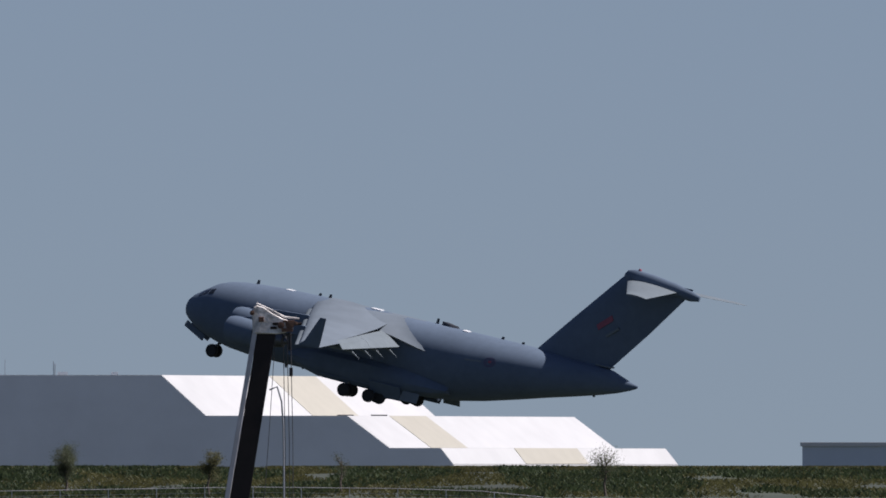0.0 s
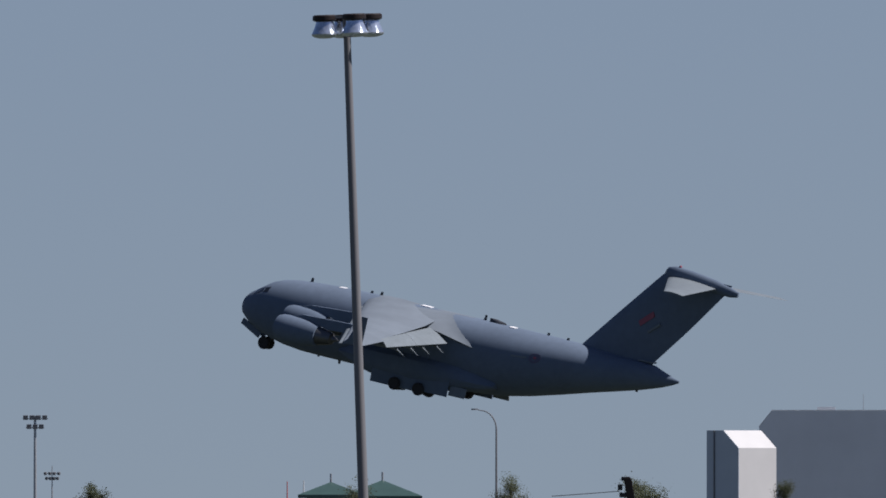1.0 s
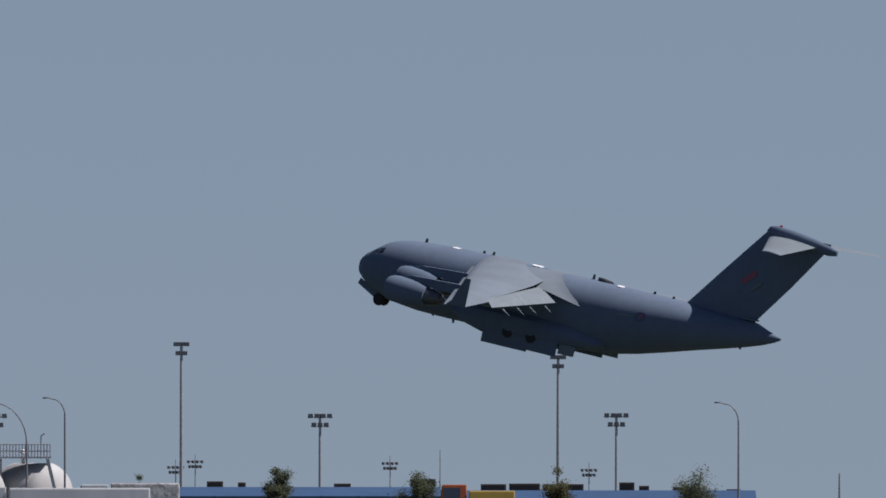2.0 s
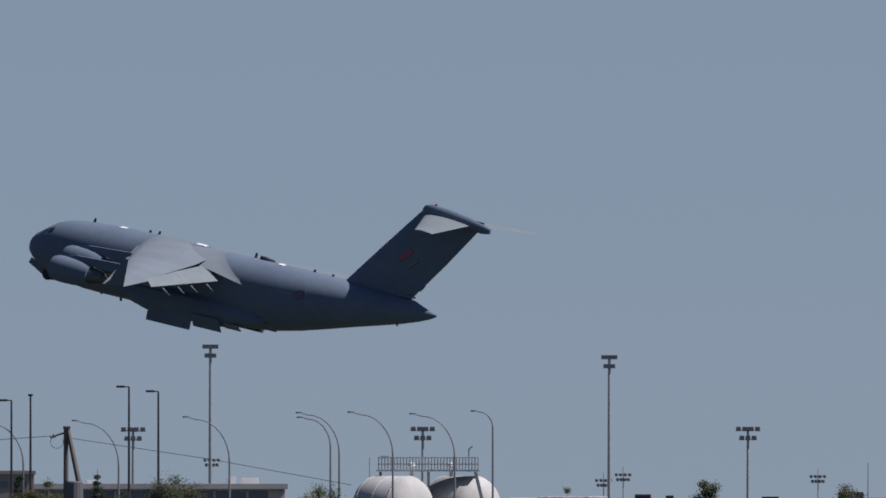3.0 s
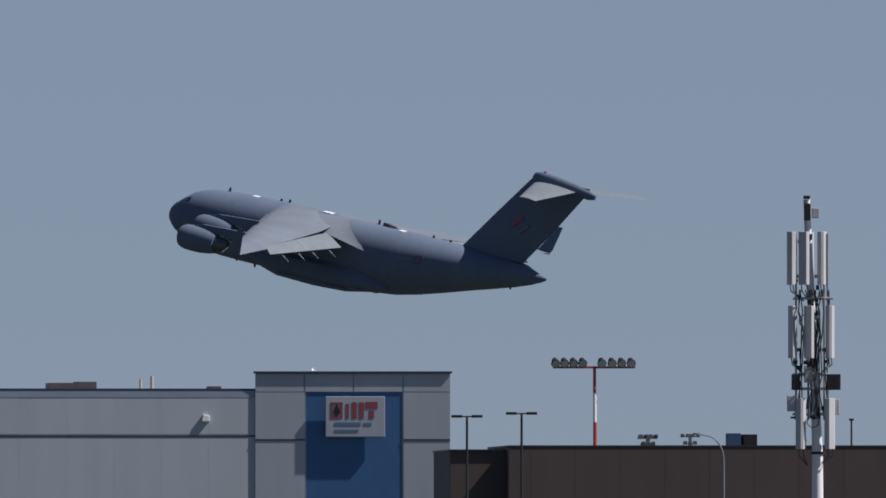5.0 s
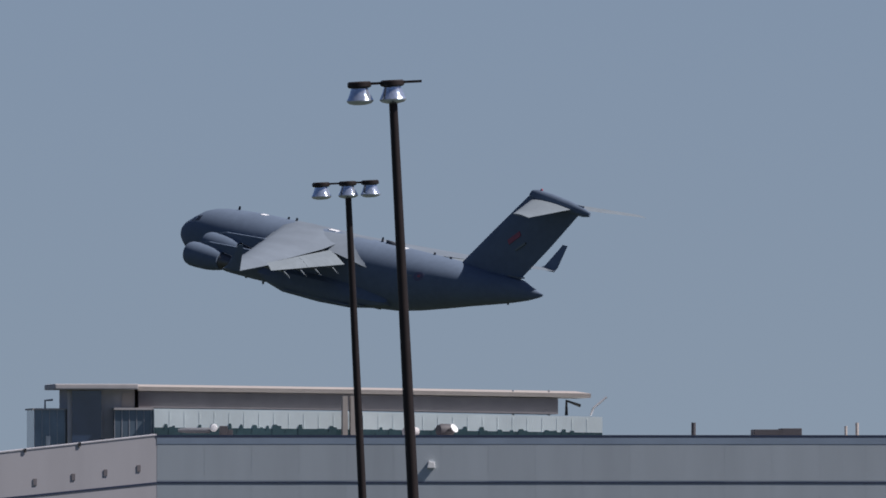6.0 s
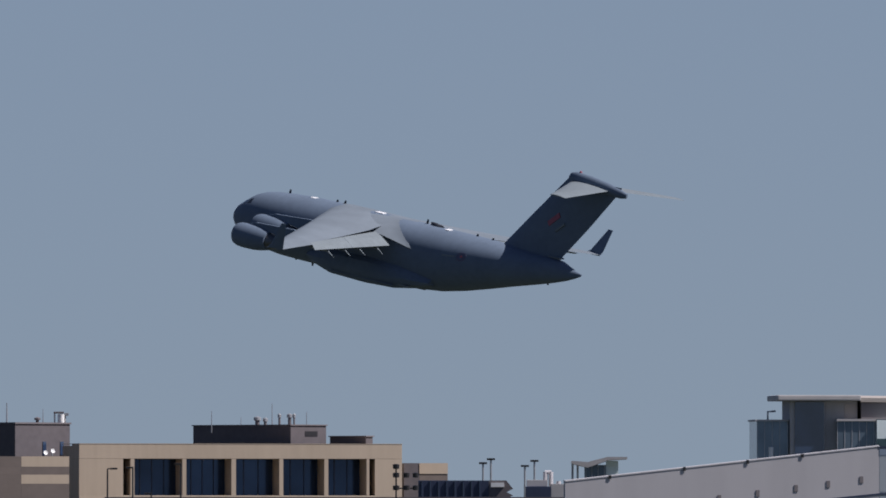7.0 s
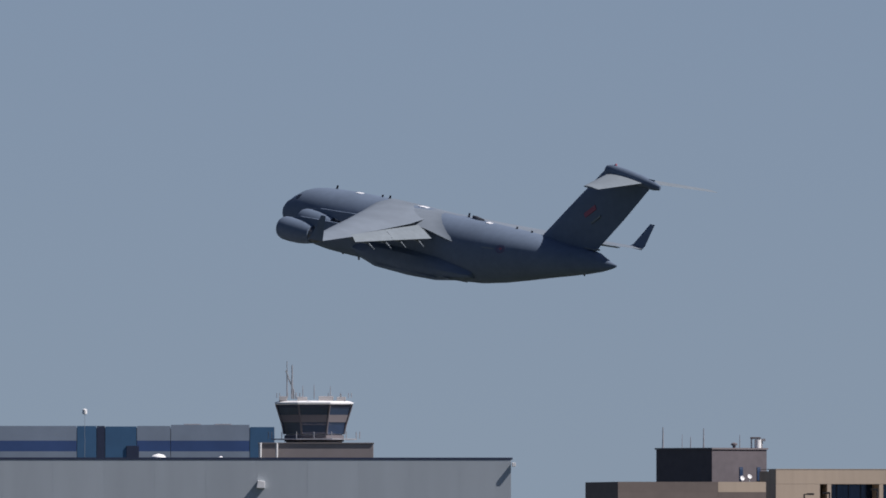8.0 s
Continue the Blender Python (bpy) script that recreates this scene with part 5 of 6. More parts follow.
# ---- mobile phone tower ----
def phone_tower():
    d = 1090
    k = 0.02086
    m = empty("phone_tower", facing(-0.860, d), "white phone mast hung with tall panel antennas", "phone mast")
    H = lambda y: EYE + (955 - y) * d / 52267
    part("mast", tube([(0.02, 0, 0), (0, 0, H(800)), (-0.12, 0, H(640)), (-0.36, 0, H(345))], [0.24, 0.2, 0.15, 0.08], 16), WHITE, m, smooth=True)
    part("flange", lathe([(0.2, H(796)), (0.27, H(795)), (0.27, H(792)), (0.2, H(791))], 16), BLACK, m)

    def panel(x, y, z0, z1, w, a):
        mm = pose(x, y, 0, 0, 0, a)
        p = part("panel_antenna", loft([[mm @ Vector((u * w, v, z)) for u, v in ((-0.5, 0.1), (-0.5, -0.06), (-0.3, -0.14), (0.3, -0.14), (0.5, -0.06), (0.5, 0.1))] for z in (z0, z1)]), PANEL_SKIN, m, "pale tall panel antenna", bevel=0.015)
        part("rear_bracket", loft([[mm @ Vector((u, v, z)) for u, v in ((-0.06, 0.1), (0.06, 0.1), (0.06, 0.3), (-0.06, 0.3))] for z in (z0 + 0.25, z0 + 0.38)]), STEEL, p)
        for o in (-0.1, 0.1):
            q = mm @ Vector((o, 0, z0 + 0.02))
            part("lead", tube([q, q + Vector((0.03, 0.1, -0.25)), Vector((x * 0.4 - 0.12, 0.1, z0 - 0.6))], 0.022, 5), CABLE, p)
        return p
    for x, y, a, w in ((-46, -0.2, -60, 0.32), (-24, -0.55, -8, 0.38), (-14, 0.5, 20, 0.3), (8, -0.2, 58, 0.34)):
        panel(x * k, y, H(496), H(402), w, a)
    for x, y, a, w in ((-44, -0.2, -65, 0.32), (-15, -0.6, -5, 0.36), (22, -0.2, 62, 0.32)):
        panel(x * k, y, H(626), H(533), w, a)
    for x, y, a, w in ((-30, -0.35, -35, 0.36), (22, -0.4, 30, 0.36)):
        panel(x * k, y, H(787), H(697), w, a)
    for x, y0 in ((-38, 668), (24, 668), (34, 668), (-46, 706), (32, 712), (-16, 655), (-2, 668)):
        block("radio_unit", m, (x - 8) * k, (x + 7) * k, -0.35, 0.05, H(y0 + 14), H(y0 - 14), BLACK if y0 < 700 and abs(x) > 20 else PALE_STEEL, "finned radio unit")
    for y in (520, 655, 680, 725):
        part("ring_bar", tube([(-44 * k, -0.25, H(y)), (28 * k, -0.25, H(y))], 0.05, 8), STEEL, m)
        part("ring_bar", tube([(-8 * k, -0.55, H(y) + 0.05), (-8 * k, 0.5, H(y) + 0.05)], 0.05, 8), STEEL, m)
    for x, y in ((-38, -0.1), (-16, 0.2), (12, 0.15), (18, -0.2)):
        part("mount_pipe", tube([(x * k, y, H(735)), (x * k, y, H(405))], 0.04, 6), STEEL, m)
    rnd = random.Random(9)
    for i in range(26):
        x, y = rnd.uniform(-44, 18), rnd.choice((410, 420, 488, 500, 512, 524, 545, 600, 632, 642, 700, 712, 730))
        block("clamp", m, (x - rnd.uniform(2, 5)) * k, (x + rnd.uniform(2, 5)) * k, -0.2, 0.15, H(y + rnd.uniform(2, 6)), H(y - rnd.uniform(1, 4)), BLACK, bevel=0.01)
    for i in range(14):
        x = rnd.uniform(-40, 18) * k
        pts = [Vector((x + rnd.uniform(-0.12, 0.12), -0.3 + rnd.uniform(-0.1, 0.1), H(505 + j * 38))) for j in range(7)]
        part("cable_run", tube(pts, 0.026, 5), CABLE, m)
    for x, y in ((-8, 738), (-22, 560), (-12, 655)):
        c = [Vector((x * k + math.cos(w) * 0.22, -0.5, H(y) + math.sin(w) * 0.22)) for w in [2 * math.pi * i / 14 for i in range(15)]]
        part("cable_loop", tube(c, 0.02, 5), CABLE, m)
    part("top_bracket", tube([(-20 * k, 0, H(402)), (-22 * k, 0, H(345))], 0.06, 8), STEEL, m)
    block("top_radio", m, -24 * k, -12 * k, -0.15, 0.15, H(382), H(352), BLACK)
    block("top_radio", m, -10 * k, 4 * k, -0.15, 0.15, H(378), H(360), PALE_STEEL)
    block("top_light", m, -25 * k, -13 * k, -0.12, 0.12, H(344), H(338), BLACK)
    part("lightning_rod", tube([(-14 * k, 0.1, H(402)), (-14 * k, 0.1, H(340))], 0.025, 5), WHITE, m)


phone_tower()

# ---- red and white floodlight gantry ----
def gantry():
    d = 1700
    k = 0.03253
    m = empty("floodlight_gantry", facing(-1.292, d), "red and white striped mast with a row of eight floodlights", "light mast")
    H = lambda y: EYE + (974 - y) * d / 52267
    for i, (a, b) in enumerate(((1000, 845), (845, 758), (758, 706), (706, 660))):
        part("pole_section", tube([(0.03 * (b - 700) / 100, 0, H(a)), (0.03 * (b - 700) / 100, 0, H(b))], 0.12 - 0.01 * i, 10), (WHITE, RED, WHITE, RED)[i], m)
    part("crossbar", box(-74 * k, 72 * k, -0.07, 0.07, H(663), H(659)), RED, m, "red crossbar")
    for i, x in enumerate((-70, -54, -38, -22, 12, 30, 47, 64)):
        f = part("floodlight", lathe([(0.02, 0.3), (0.16, 0.28), (0.2, 0.1), (0.27, -0.12), (0.26, -0.18), (0.02, -0.16)], 14, pose(x * k, -0.05, H(652), -60, 0, 10)), BLACK, m, smooth=True)
        part("lamp_glass", lathe([(0.02, -0.19), (0.23, -0.185), (0.23, -0.165), (0.02, -0.17)], 14, pose(x * k, -0.05, H(652), -60, 0, 10)), REFLECTOR, f, "lamp glass")


gantry()


# ---- grey works with a blue sign tower ----
def works():
    d = 1800
    k = 0.03444
    th = 3
    c = math.cos(radians(th))
    H = lambda y: EYE + (1002 - y) * d / 52267
    m = empty("grey_works", turned(-3.510, d, th), "long grey concrete works with a dark stripe and blue sign tower", "warehouse")
    L = 49.08255 / c
    T = 11.88314 / c
    wall = block("wall", m, 0, L - 0.01, 0, 4, 0, H(730), TILT_WALL, bevel=0)
    block("parapet_cap", wall, -0.1, L - 0.02, -0.03, 1.5, H(730) + 0.004, H(726), NAVY, "dark parapet cap", bevel=0)
    # the parapet's shadow is painted on the wall as a bluish band
    block("coping_band", wall, 0, L - 0.02, -0.022, -0.0, H(742), H(731), COPING_SHADE, "bluish painted shadow band under the coping", bevel=0)
    block("stripe", wall, 0, L + 0.1, -0.03, 0.0, H(811.8), H(808.8), NAVY, "thin dark stripe", bevel=0)
    rnd = random.Random(4)
    n = 17
    for i in range(n):
        x = L * (i + 0.5) / n
        for z0, z1 in ((0, H(813)), (H(807), H(743))):
            block("wall_panel", wall, L * i / n + 0.005, L * (i + 1) / n - 0.005, -0.008 - rnd.uniform(0, 0.003), 0.0, z0, z1, TILT_WALL, bevel=0)
    tw = block("sign_tower", m, L, L + T, -0.22, 2.0, 0, H(699), TILT_WALL, bevel=0)
    block("tower_cap", tw, L - 0.12, L + T + 0.12, -0.4, 2.1, H(699) + 0.004, H(695.5), NAVY, "dark tower cap", bevel=0)
    block("blue_panel", tw, L + T * 0.262, L + T * 0.752, -0.25, -0.20, 0, H(732), BLUE_PANEL, "recess painted strong blue", bevel=0)
    for f0, f1 in ((0.0, 0.255), (0.76, 1.0)):
        block("pier", tw, L + T * f0 + 0.01, L + T * f1 - 0.01, -0.29, -0.20, 0, H(733), TILT_WALL, "", bevel=0)
        block("pier_stripe", tw, L + T * f0 + 0.01, L + T * f1, -0.31, -0.28, H(818.5), H(815.5), NAVY, bevel=0)
    for f0, f1 in ((0.0, 0.25), (0.255, 0.5), (0.505, 0.755), (0.76, 1.0)):
        block("fascia_panel", tw, L + T * f0 + 0.02, L + T * f1 - 0.01, -0.29, -0.20, H(731.5), H(700), TILT_WALL, "", bevel=0)
    sx0, sx1, sz0, sz1 = L + T * 0.36, L + T * 0.665, H(812), H(740)
    sg = block("sign_board", m, sx0, sx1, -0.60, -0.44, sz0, sz1, SIGN_WHITE, "white company sign with red shapes", bevel=0.04)
    w, h = sx1 - sx0, sz1 - sz0

    def shape(x0, x1, z0, z1, mate=SIGN_RED):
        part("sign_shape", box(sx0 + w * x0, sx0 + w * x1, -0.62, -0.60, sz0 + h * z0, sz0 + h * z1), mate, sg, "plain shape on a sign", bevel=0.01)
    # plain red outline, strokes and bars
    for x0, x1, z0, z1 in ((0.09, 0.29, 0.80, 0.86), (0.09, 0.29, 0.46, 0.52), (0.09, 0.13, 0.5, 0.83), (0.25, 0.29, 0.5, 0.83), (0.35, 0.40, 0.46, 0.82), (0.45, 0.53, 0.46, 0.86), (0.57, 0.65, 0.46, 0.86), (0.68, 0.88, 0.70, 0.87), (0.74, 0.82, 0.46, 0.66)):
        shape(x0, x1, z0, z1)
    part("sign_drop", loft([[Vector((sx0 + w * 0.19 + x * r, y, sz0 + h * 0.64 + z * r)) for x, z in ((0, 0.45), (0.16, 0.1), (0.2, -0.12), (0.1, -0.28), (-0.1, -0.28), (-0.2, -0.12), (-0.16, 0.1))] for y, r in ((-0.63, 1.0), (-0.59, 1.0))]), BLACK, sg, "black drop shape")
    for x in (sx0 + w * 0.2, sx0 + w * 0.8):
        part("bracket", box(x - 0.06, x + 0.06, -0.45, -0.24, sz0 + h * 0.3, sz0 + h * 0.7), BLACK, sg)
    for x0, x1, z0, z1 in ((0.16, 0.60, 0.29, 0.37), (0.65, 0.78, 0.29, 0.36), (0.16, 0.56, 0.13, 0.19)):
        shape(x0, x1, z0, z1, SIGN_BAR)
    for px, t in ((1008, 5.5), (157, 5.5)):
        x = (px - 1097) * k / c + L
        lamp = part("wall_lamp", loft([[Vector((x + u, y, z + H(779))) for u, z in ((-0.24, -0.2), (0.24, -0.2), (0.24, 0.16), (-0.15, 0.24))] for y in (-0.2, 0.0)]), WHITE, m, "white wall lamp", bevel=0.04)
    for x, wd, h2, mate in ((633, 8, 24, UNIT_DARK), (904, 5, 18, CREAM), (924, 6, 24, CREAM)):
        part("roof_pipe", tube([((x - 1097) * k / c + L, 5, H(730)), ((x - 1097) * k / c + L, 5, H(727 - h2))], wd * k / 2, 8), mate, m)
    for x0, x1, h2 in ((743, 792, 12), (792, 828, 14), (1030, 1050, 6)):
        block("roof_unit", m, (x0 - 1097) * k / c + L, (x1 - 1097) * k / c + L, 6, 9, H(730), H(727 - h2), UNIT_DARK)
    part("roof_duct", tube([((48 + i * 19) * k / c, 7, H(727) + 0.35) for i in range(4)], [0.1, 0.17, 0.17, 0.17], 14), FAR_LAMP, m, "round metal roof duct", smooth=True)
    part("roof_fan", lathe([(0.05, -0.2), (0.2, -0.18), (0.24, 0.0), (0.2, 0.18), (0.05, 0.2)], 16, pose(111 * k / c, 6.6, H(727) + 0.5, 90, 0, 0)), WHITE, m, "round white roof fan", smooth=True)
    for x, wd, hh in ((122, 14, 0.62), (136, 9, 0.4)):
        block("roof_unit", m, x * k / c, (x + wd) * k / c, 6.5, 7.5, H(730), H(727) + hh, UNIT_DARK)
    for x, r, mate in ((462, 0.3, CONCRETE), (523, 0.4, UNIT_DARK)):
        part("roof_fan", lathe([(0.05, -0.5), (r * 0.85, -0.48), (r, -0.3), (r, 0.3), (r * 0.85, 0.48), (0.05, 0.5)], 18, pose(x * k / c, 7, H(727) + r * 0.9, 0, 90, 30)), mate, m, "round metal roof fan", smooth=True)
    part("fan_cowl", lathe([(0.05, 0.0), (0.2, 0.04), (0.3, 0.14), (0.28, 0.16), (0.05, 0.06)], 18, pose(536 * k / c, 6.6, H(727) + 0.42, 60, 0, 50)), WHITE, m, "white fan cowl", smooth=True)
    part("dish", lathe([(0.01, 0), (0.07, 0.02), (0.11, 0.06), (0.1, 0.06), (0.01, 0.02)], 12, pose(L + T * 0.325, 4, H(692), 60, 0, 0)), WHITE, m)
    # the tower stands a few degrees askew to the long wall
    askew = pose(L, 0.17, 0, 0, 0, -4.5) @ pose(-L, 0, 0)
    tw.matrix_basis = askew
    sg.matrix_basis = askew
    # the receding side wing, on falling ground
    z0, z1 = H(727), EYE + (1024 - 811) * 1797 / 52267
    s0, s1 = H(810), EYE + (1024 - 889) * 1797 / 52267
    a = Vector((0, 0, 0))
    inv = (turned(-3.510, d, th)).inverted()
    b = inv @ at(-4.120, 1797)
    nrm = Vector((-b.y, b.x, 0)).normalized()
    part("flat_roof", loft([[Vector((0.3, 1.2, z)), Vector((L, 1.2, z)), Vector((L, 42, z)), Vector((0.3, 42, z))] for z in (H(738), H(736))]), CONCRETE, m)
    block("rear_wall", m, 0.3, L, 42.01, 43, 0, H(738), TILT_WALL, bevel=0)
    side = part("side_wing", loft([[a, a + Vector((0, 0, z0)), b + Vector((0, 0, z1)), b], [p - nrm * 0.6 for p in (a, a + Vector((0, 0, z0)), b + Vector((0, 0, z1)), b)]]), WING_WALL, m, "paler side wing that steps down the slope")
    part("wing_stripe", loft([[a + Vector((0, 0, s0 - 0.08)), a + Vector((0, 0, s0 + 0.03)), b + Vector((0, 0, s1 + 0.03)), b + Vector((0, 0, s1 - 0.08))], [p + nrm * 0.03 for p in (a + Vector((0, 0, s0 - 0.08)), a + Vector((0, 0, s0 + 0.03)), b + Vector((0, 0, s1 + 0.03)), b + Vector((0, 0, s1 - 0.08)))]]), NAVY, side, "thin dark stripe")
    part("wing_cap", loft([[a + Vector((0, 0, z0)) + nrm * 0.03, a + Vector((0, 0, z0 + 0.07)) + nrm * 0.03, b + Vector((0, 0, z1 + 0.07)) + nrm * 0.03, b + Vector((0, 0, z1)) + nrm * 0.03],
                           [p - nrm * 0.7 for p in (a + Vector((0, 0, z0)), a + Vector((0, 0, z0 + 0.1)), b + Vector((0, 0, z1 + 0.1)), b + Vector((0, 0, z1)))]]), PALE_STEEL, side)
    for px in (413, 473, 535, 598, 664, 732, 800, 857, 916):
        f = (948 - px) / 557
        p = a.lerp(b, f)
        z = z0 + (z1 - z0) * f
        q = p + Vector((0, 0, z - 1.85997 * (1 + f * 0.2)))
        part("side_lamp", loft([[q + nrm * y + Vector((0, 0, u)) + (b - a).normalized() * v for v, u in ((-0.11, -0.2), (0.11, -0.2), (0.11, 0.2), (-0.11, 0.2))] for y in (0.0, 0.04)]), SOFFIT, side, "small dark wall lamp")
    for px in (470, 602, 714, 811):
        f = (948 - px) / 557
        p = a.lerp(b, f) + Vector((0, 0, z0 + (z1 - z0) * f))
        part("scupper", loft([[p + nrm * y + Vector((0, 0, u)) + (b - a).normalized() * v for v, u in ((-0.08, -0.14), (0.08, -0.14), (0.08, 0.1), (-0.08, 0.1))] for y in (0.03, 0.07)]), BLACK, side)


works()


# ---- glazed terminal pier behind the works ----
def glazed_pier():
    d = 3500
    k = 0.06697
    m = empty("glazed_pier", turned(-3.751, d, 5), "long glazed airport pier under a flat overhanging roof", "terminal")
    H = lambda y: EYE + (1046 - y) * d / 52267
    tower = block("stair_tower", m, 58 * k, 120 * k, -3, 8, 0, H(690), CONCRETE, "dark stair tower")
    block("tower_window", tower, 66 * k, 118 * k, -3.15, -2.95, 0, H(692), WINDOW, bevel=0)
    block("tower_side", m, 120 * k + 0.01, 178 * k, -2.5, 8, 0, H(690), CONCRETE)
    block("tower_vent", m, 155 * k, 176 * k, -2.6, -2.4, H(722), H(696), CREAM, bevel=0)
    block("canopy", m, 34 * k, 182 * k, -4.4, 10, H(690) + 0.01, H(680), CONCRETE, "thick overhanging slab roof", bevel=0.15)
    lw = block("low_glass_block", m, 0, 56 * k, -2, 8, 0, H(726), HAZE_GLASS, "glass block paled to a hazy blue-grey", bevel=0)
    for i in range(5):
        block("mullion", lw, i * 13.5 * k, (i * 13.5 + 0.7) * k, -2.05, -1.98, 0, H(726), PALE_STEEL, bevel=0)
    block("low_cap", lw, -0.2, 57 * k, -2.3, 8, H(726) + 0.004, H(723), CONCRETE, bevel=0)
    rw = block("glass_front", m, 140 * k, 208 * k, -4, -2.55, 0, H(726), HAZE_GLASS, "glass front paled to a hazy blue-grey", bevel=0)
    for i in range(6):
        block("mullion", rw, (140 + i * 13) * k, (140.7 + i * 13) * k, -4.05, -3.98, 0, H(726), PALE_STEEL, bevel=0)
    block("front_cap", rw, 139 * k, 209 * k, -4.3, -2.5, H(726) + 0.004, H(722), CONCRETE, bevel=0)
    part("long_roof", loft([[Vector((x * k, y, H(yy) + z)) for y, z in ((-3.6, 0), (-3.6, 0.5), (14, 0.9), (14, 0))] for x, yy in ((182.5, 692), (560, 697), (988, 704))]), CREAM, m, "cream flat roof edge")
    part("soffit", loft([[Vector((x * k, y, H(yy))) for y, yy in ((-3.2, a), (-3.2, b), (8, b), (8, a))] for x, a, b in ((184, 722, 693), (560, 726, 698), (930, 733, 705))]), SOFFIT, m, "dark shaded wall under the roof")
    part("frosted_band", loft([[Vector((x * k, y, H(yy))) for y, yy in ((-5, a), (-5, b), (7, b), (7, a))] for x, a, b in ((209, 768, 724), (560, 772, 729), (1006, 780, 738))]), PALE_GLASS, m, "pale frosted glass band")
    for i in range(30):
        x = 210 + i * 26.5
        part("mullion", box(x * k - 0.03, x * k + 0.03, -5.02, -4.98, H(775), H(729 + i * 0.45)), PALE_GLASS, m)
    part("lower_glass", loft([[Vector((x * k, y, H(yy))) for y, yy in ((-5.03, a), (-5.03, b), (-4.9, b), (-4.9, a))] for x, a, b in ((209, 779, 757), (560, 782, 760), (1006, 788, 766))]), TEAL_GLASS, m, "dark green lower glazing")
    rnd = random.Random(12)
    # ragged dark shapes stand in for silhouettes and reflections on the glazing
    for i in range(34):
        x = 212 + i * 23
        w = rnd.uniform(16, 27)
        va, vb, vc = [rnd.uniform(748, 768) + i * 0.3 for _ in range(3)]
        low, tops = H(779), [(x + w * u, v) for u, v in ((0.0, va + 4), (0.06, va), (0.34, va), (0.42, vb), (0.66, vb), (0.74, vc), (0.94, vc), (1.0, vc + 4))]
        out = [(x, low)] + [(u, H(v)) for u, v in tops] + [(x + w, low)]
        part("pane", loft([[Vector((u * k, y, z)) for u, z in out] for y in (-5.06 - 0.004 * (i % 3), -4.95)]), TEAL_GLASS, m, "dark green ragged silhouette on the glass")
    for x in (538, 552):
        block("column", m, x * k, (x + 9) * k, -9, -7.5, 0, H(702), CREAM)
    for x, y in ((858, 690), (922, 690)):
        part("roof_mast", tube([(x * k, 2, H(735)), (x * k, 2, H(y))], 0.14, 6), STEEL, m)
    part("davit", tube([(950 * k, 0, H(735)), (950 * k, 0, H(709)), (975 * k, 0, H(718))], 0.2, 6), BLACK, m)
    part("jib", tube([(993 * k, 0, H(735)), (998 * k, 0, H(722)), (1022 * k, 0, H(702))], 0.12, 6), PALE_STEEL, m)
    part("lamp_arm", tube([(22 * k, 0, H(724)), (22 * k, 0, H(709)), (36 * k, 0, H(708))], 0.12, 6), STEEL, m)
    for x in (25, 80):
        part("vent_pipe", tube([(x * k, -2, 0), (x * k, -2, H(772))], 0.3, 8), WHITE, m)
    p = empty("gate_lounge", facing(-4.109, 3300), "small glazed gate lounge under an upswept roof", "terminal")
    q = 3300 / 52267
    Z = lambda y: EYE + (1024 - y) * q
    block("glass", p, 24 * q, 62 * q, 0, 8, 0, Z(781), HAZE_GLASS, "", bevel=0)
    block("pale_glass", p, 62.2 * q, 84 * q, 0.3, 8, 0, Z(774), PALE_GLASS, "pale glass corner", bevel=0)
    part("roof", loft([[Vector((x * q, y, Z(v))) for x, v in ((0, 777), (2, 774), (30, 776), (65, 767), (100, 767), (100, 771), (66, 773), (30, 786), (5, 780))] for y in (-2, 10)]), CONCRETE, p, "upswept grey roof")
    for x in (3, 12):
        part("column", tube([(x * q, 0, 0), (x * q, 0, Z(779))], 0.12, 6), PALE_STEEL, p)
    for i in range(4):
        block("mullion", p, (26 + i * 11) * q, (26.8 + i * 11) * q, -0.06, 0.02, 0, Z(781), PALE_STEEL, bevel=0)


glazed_pier()


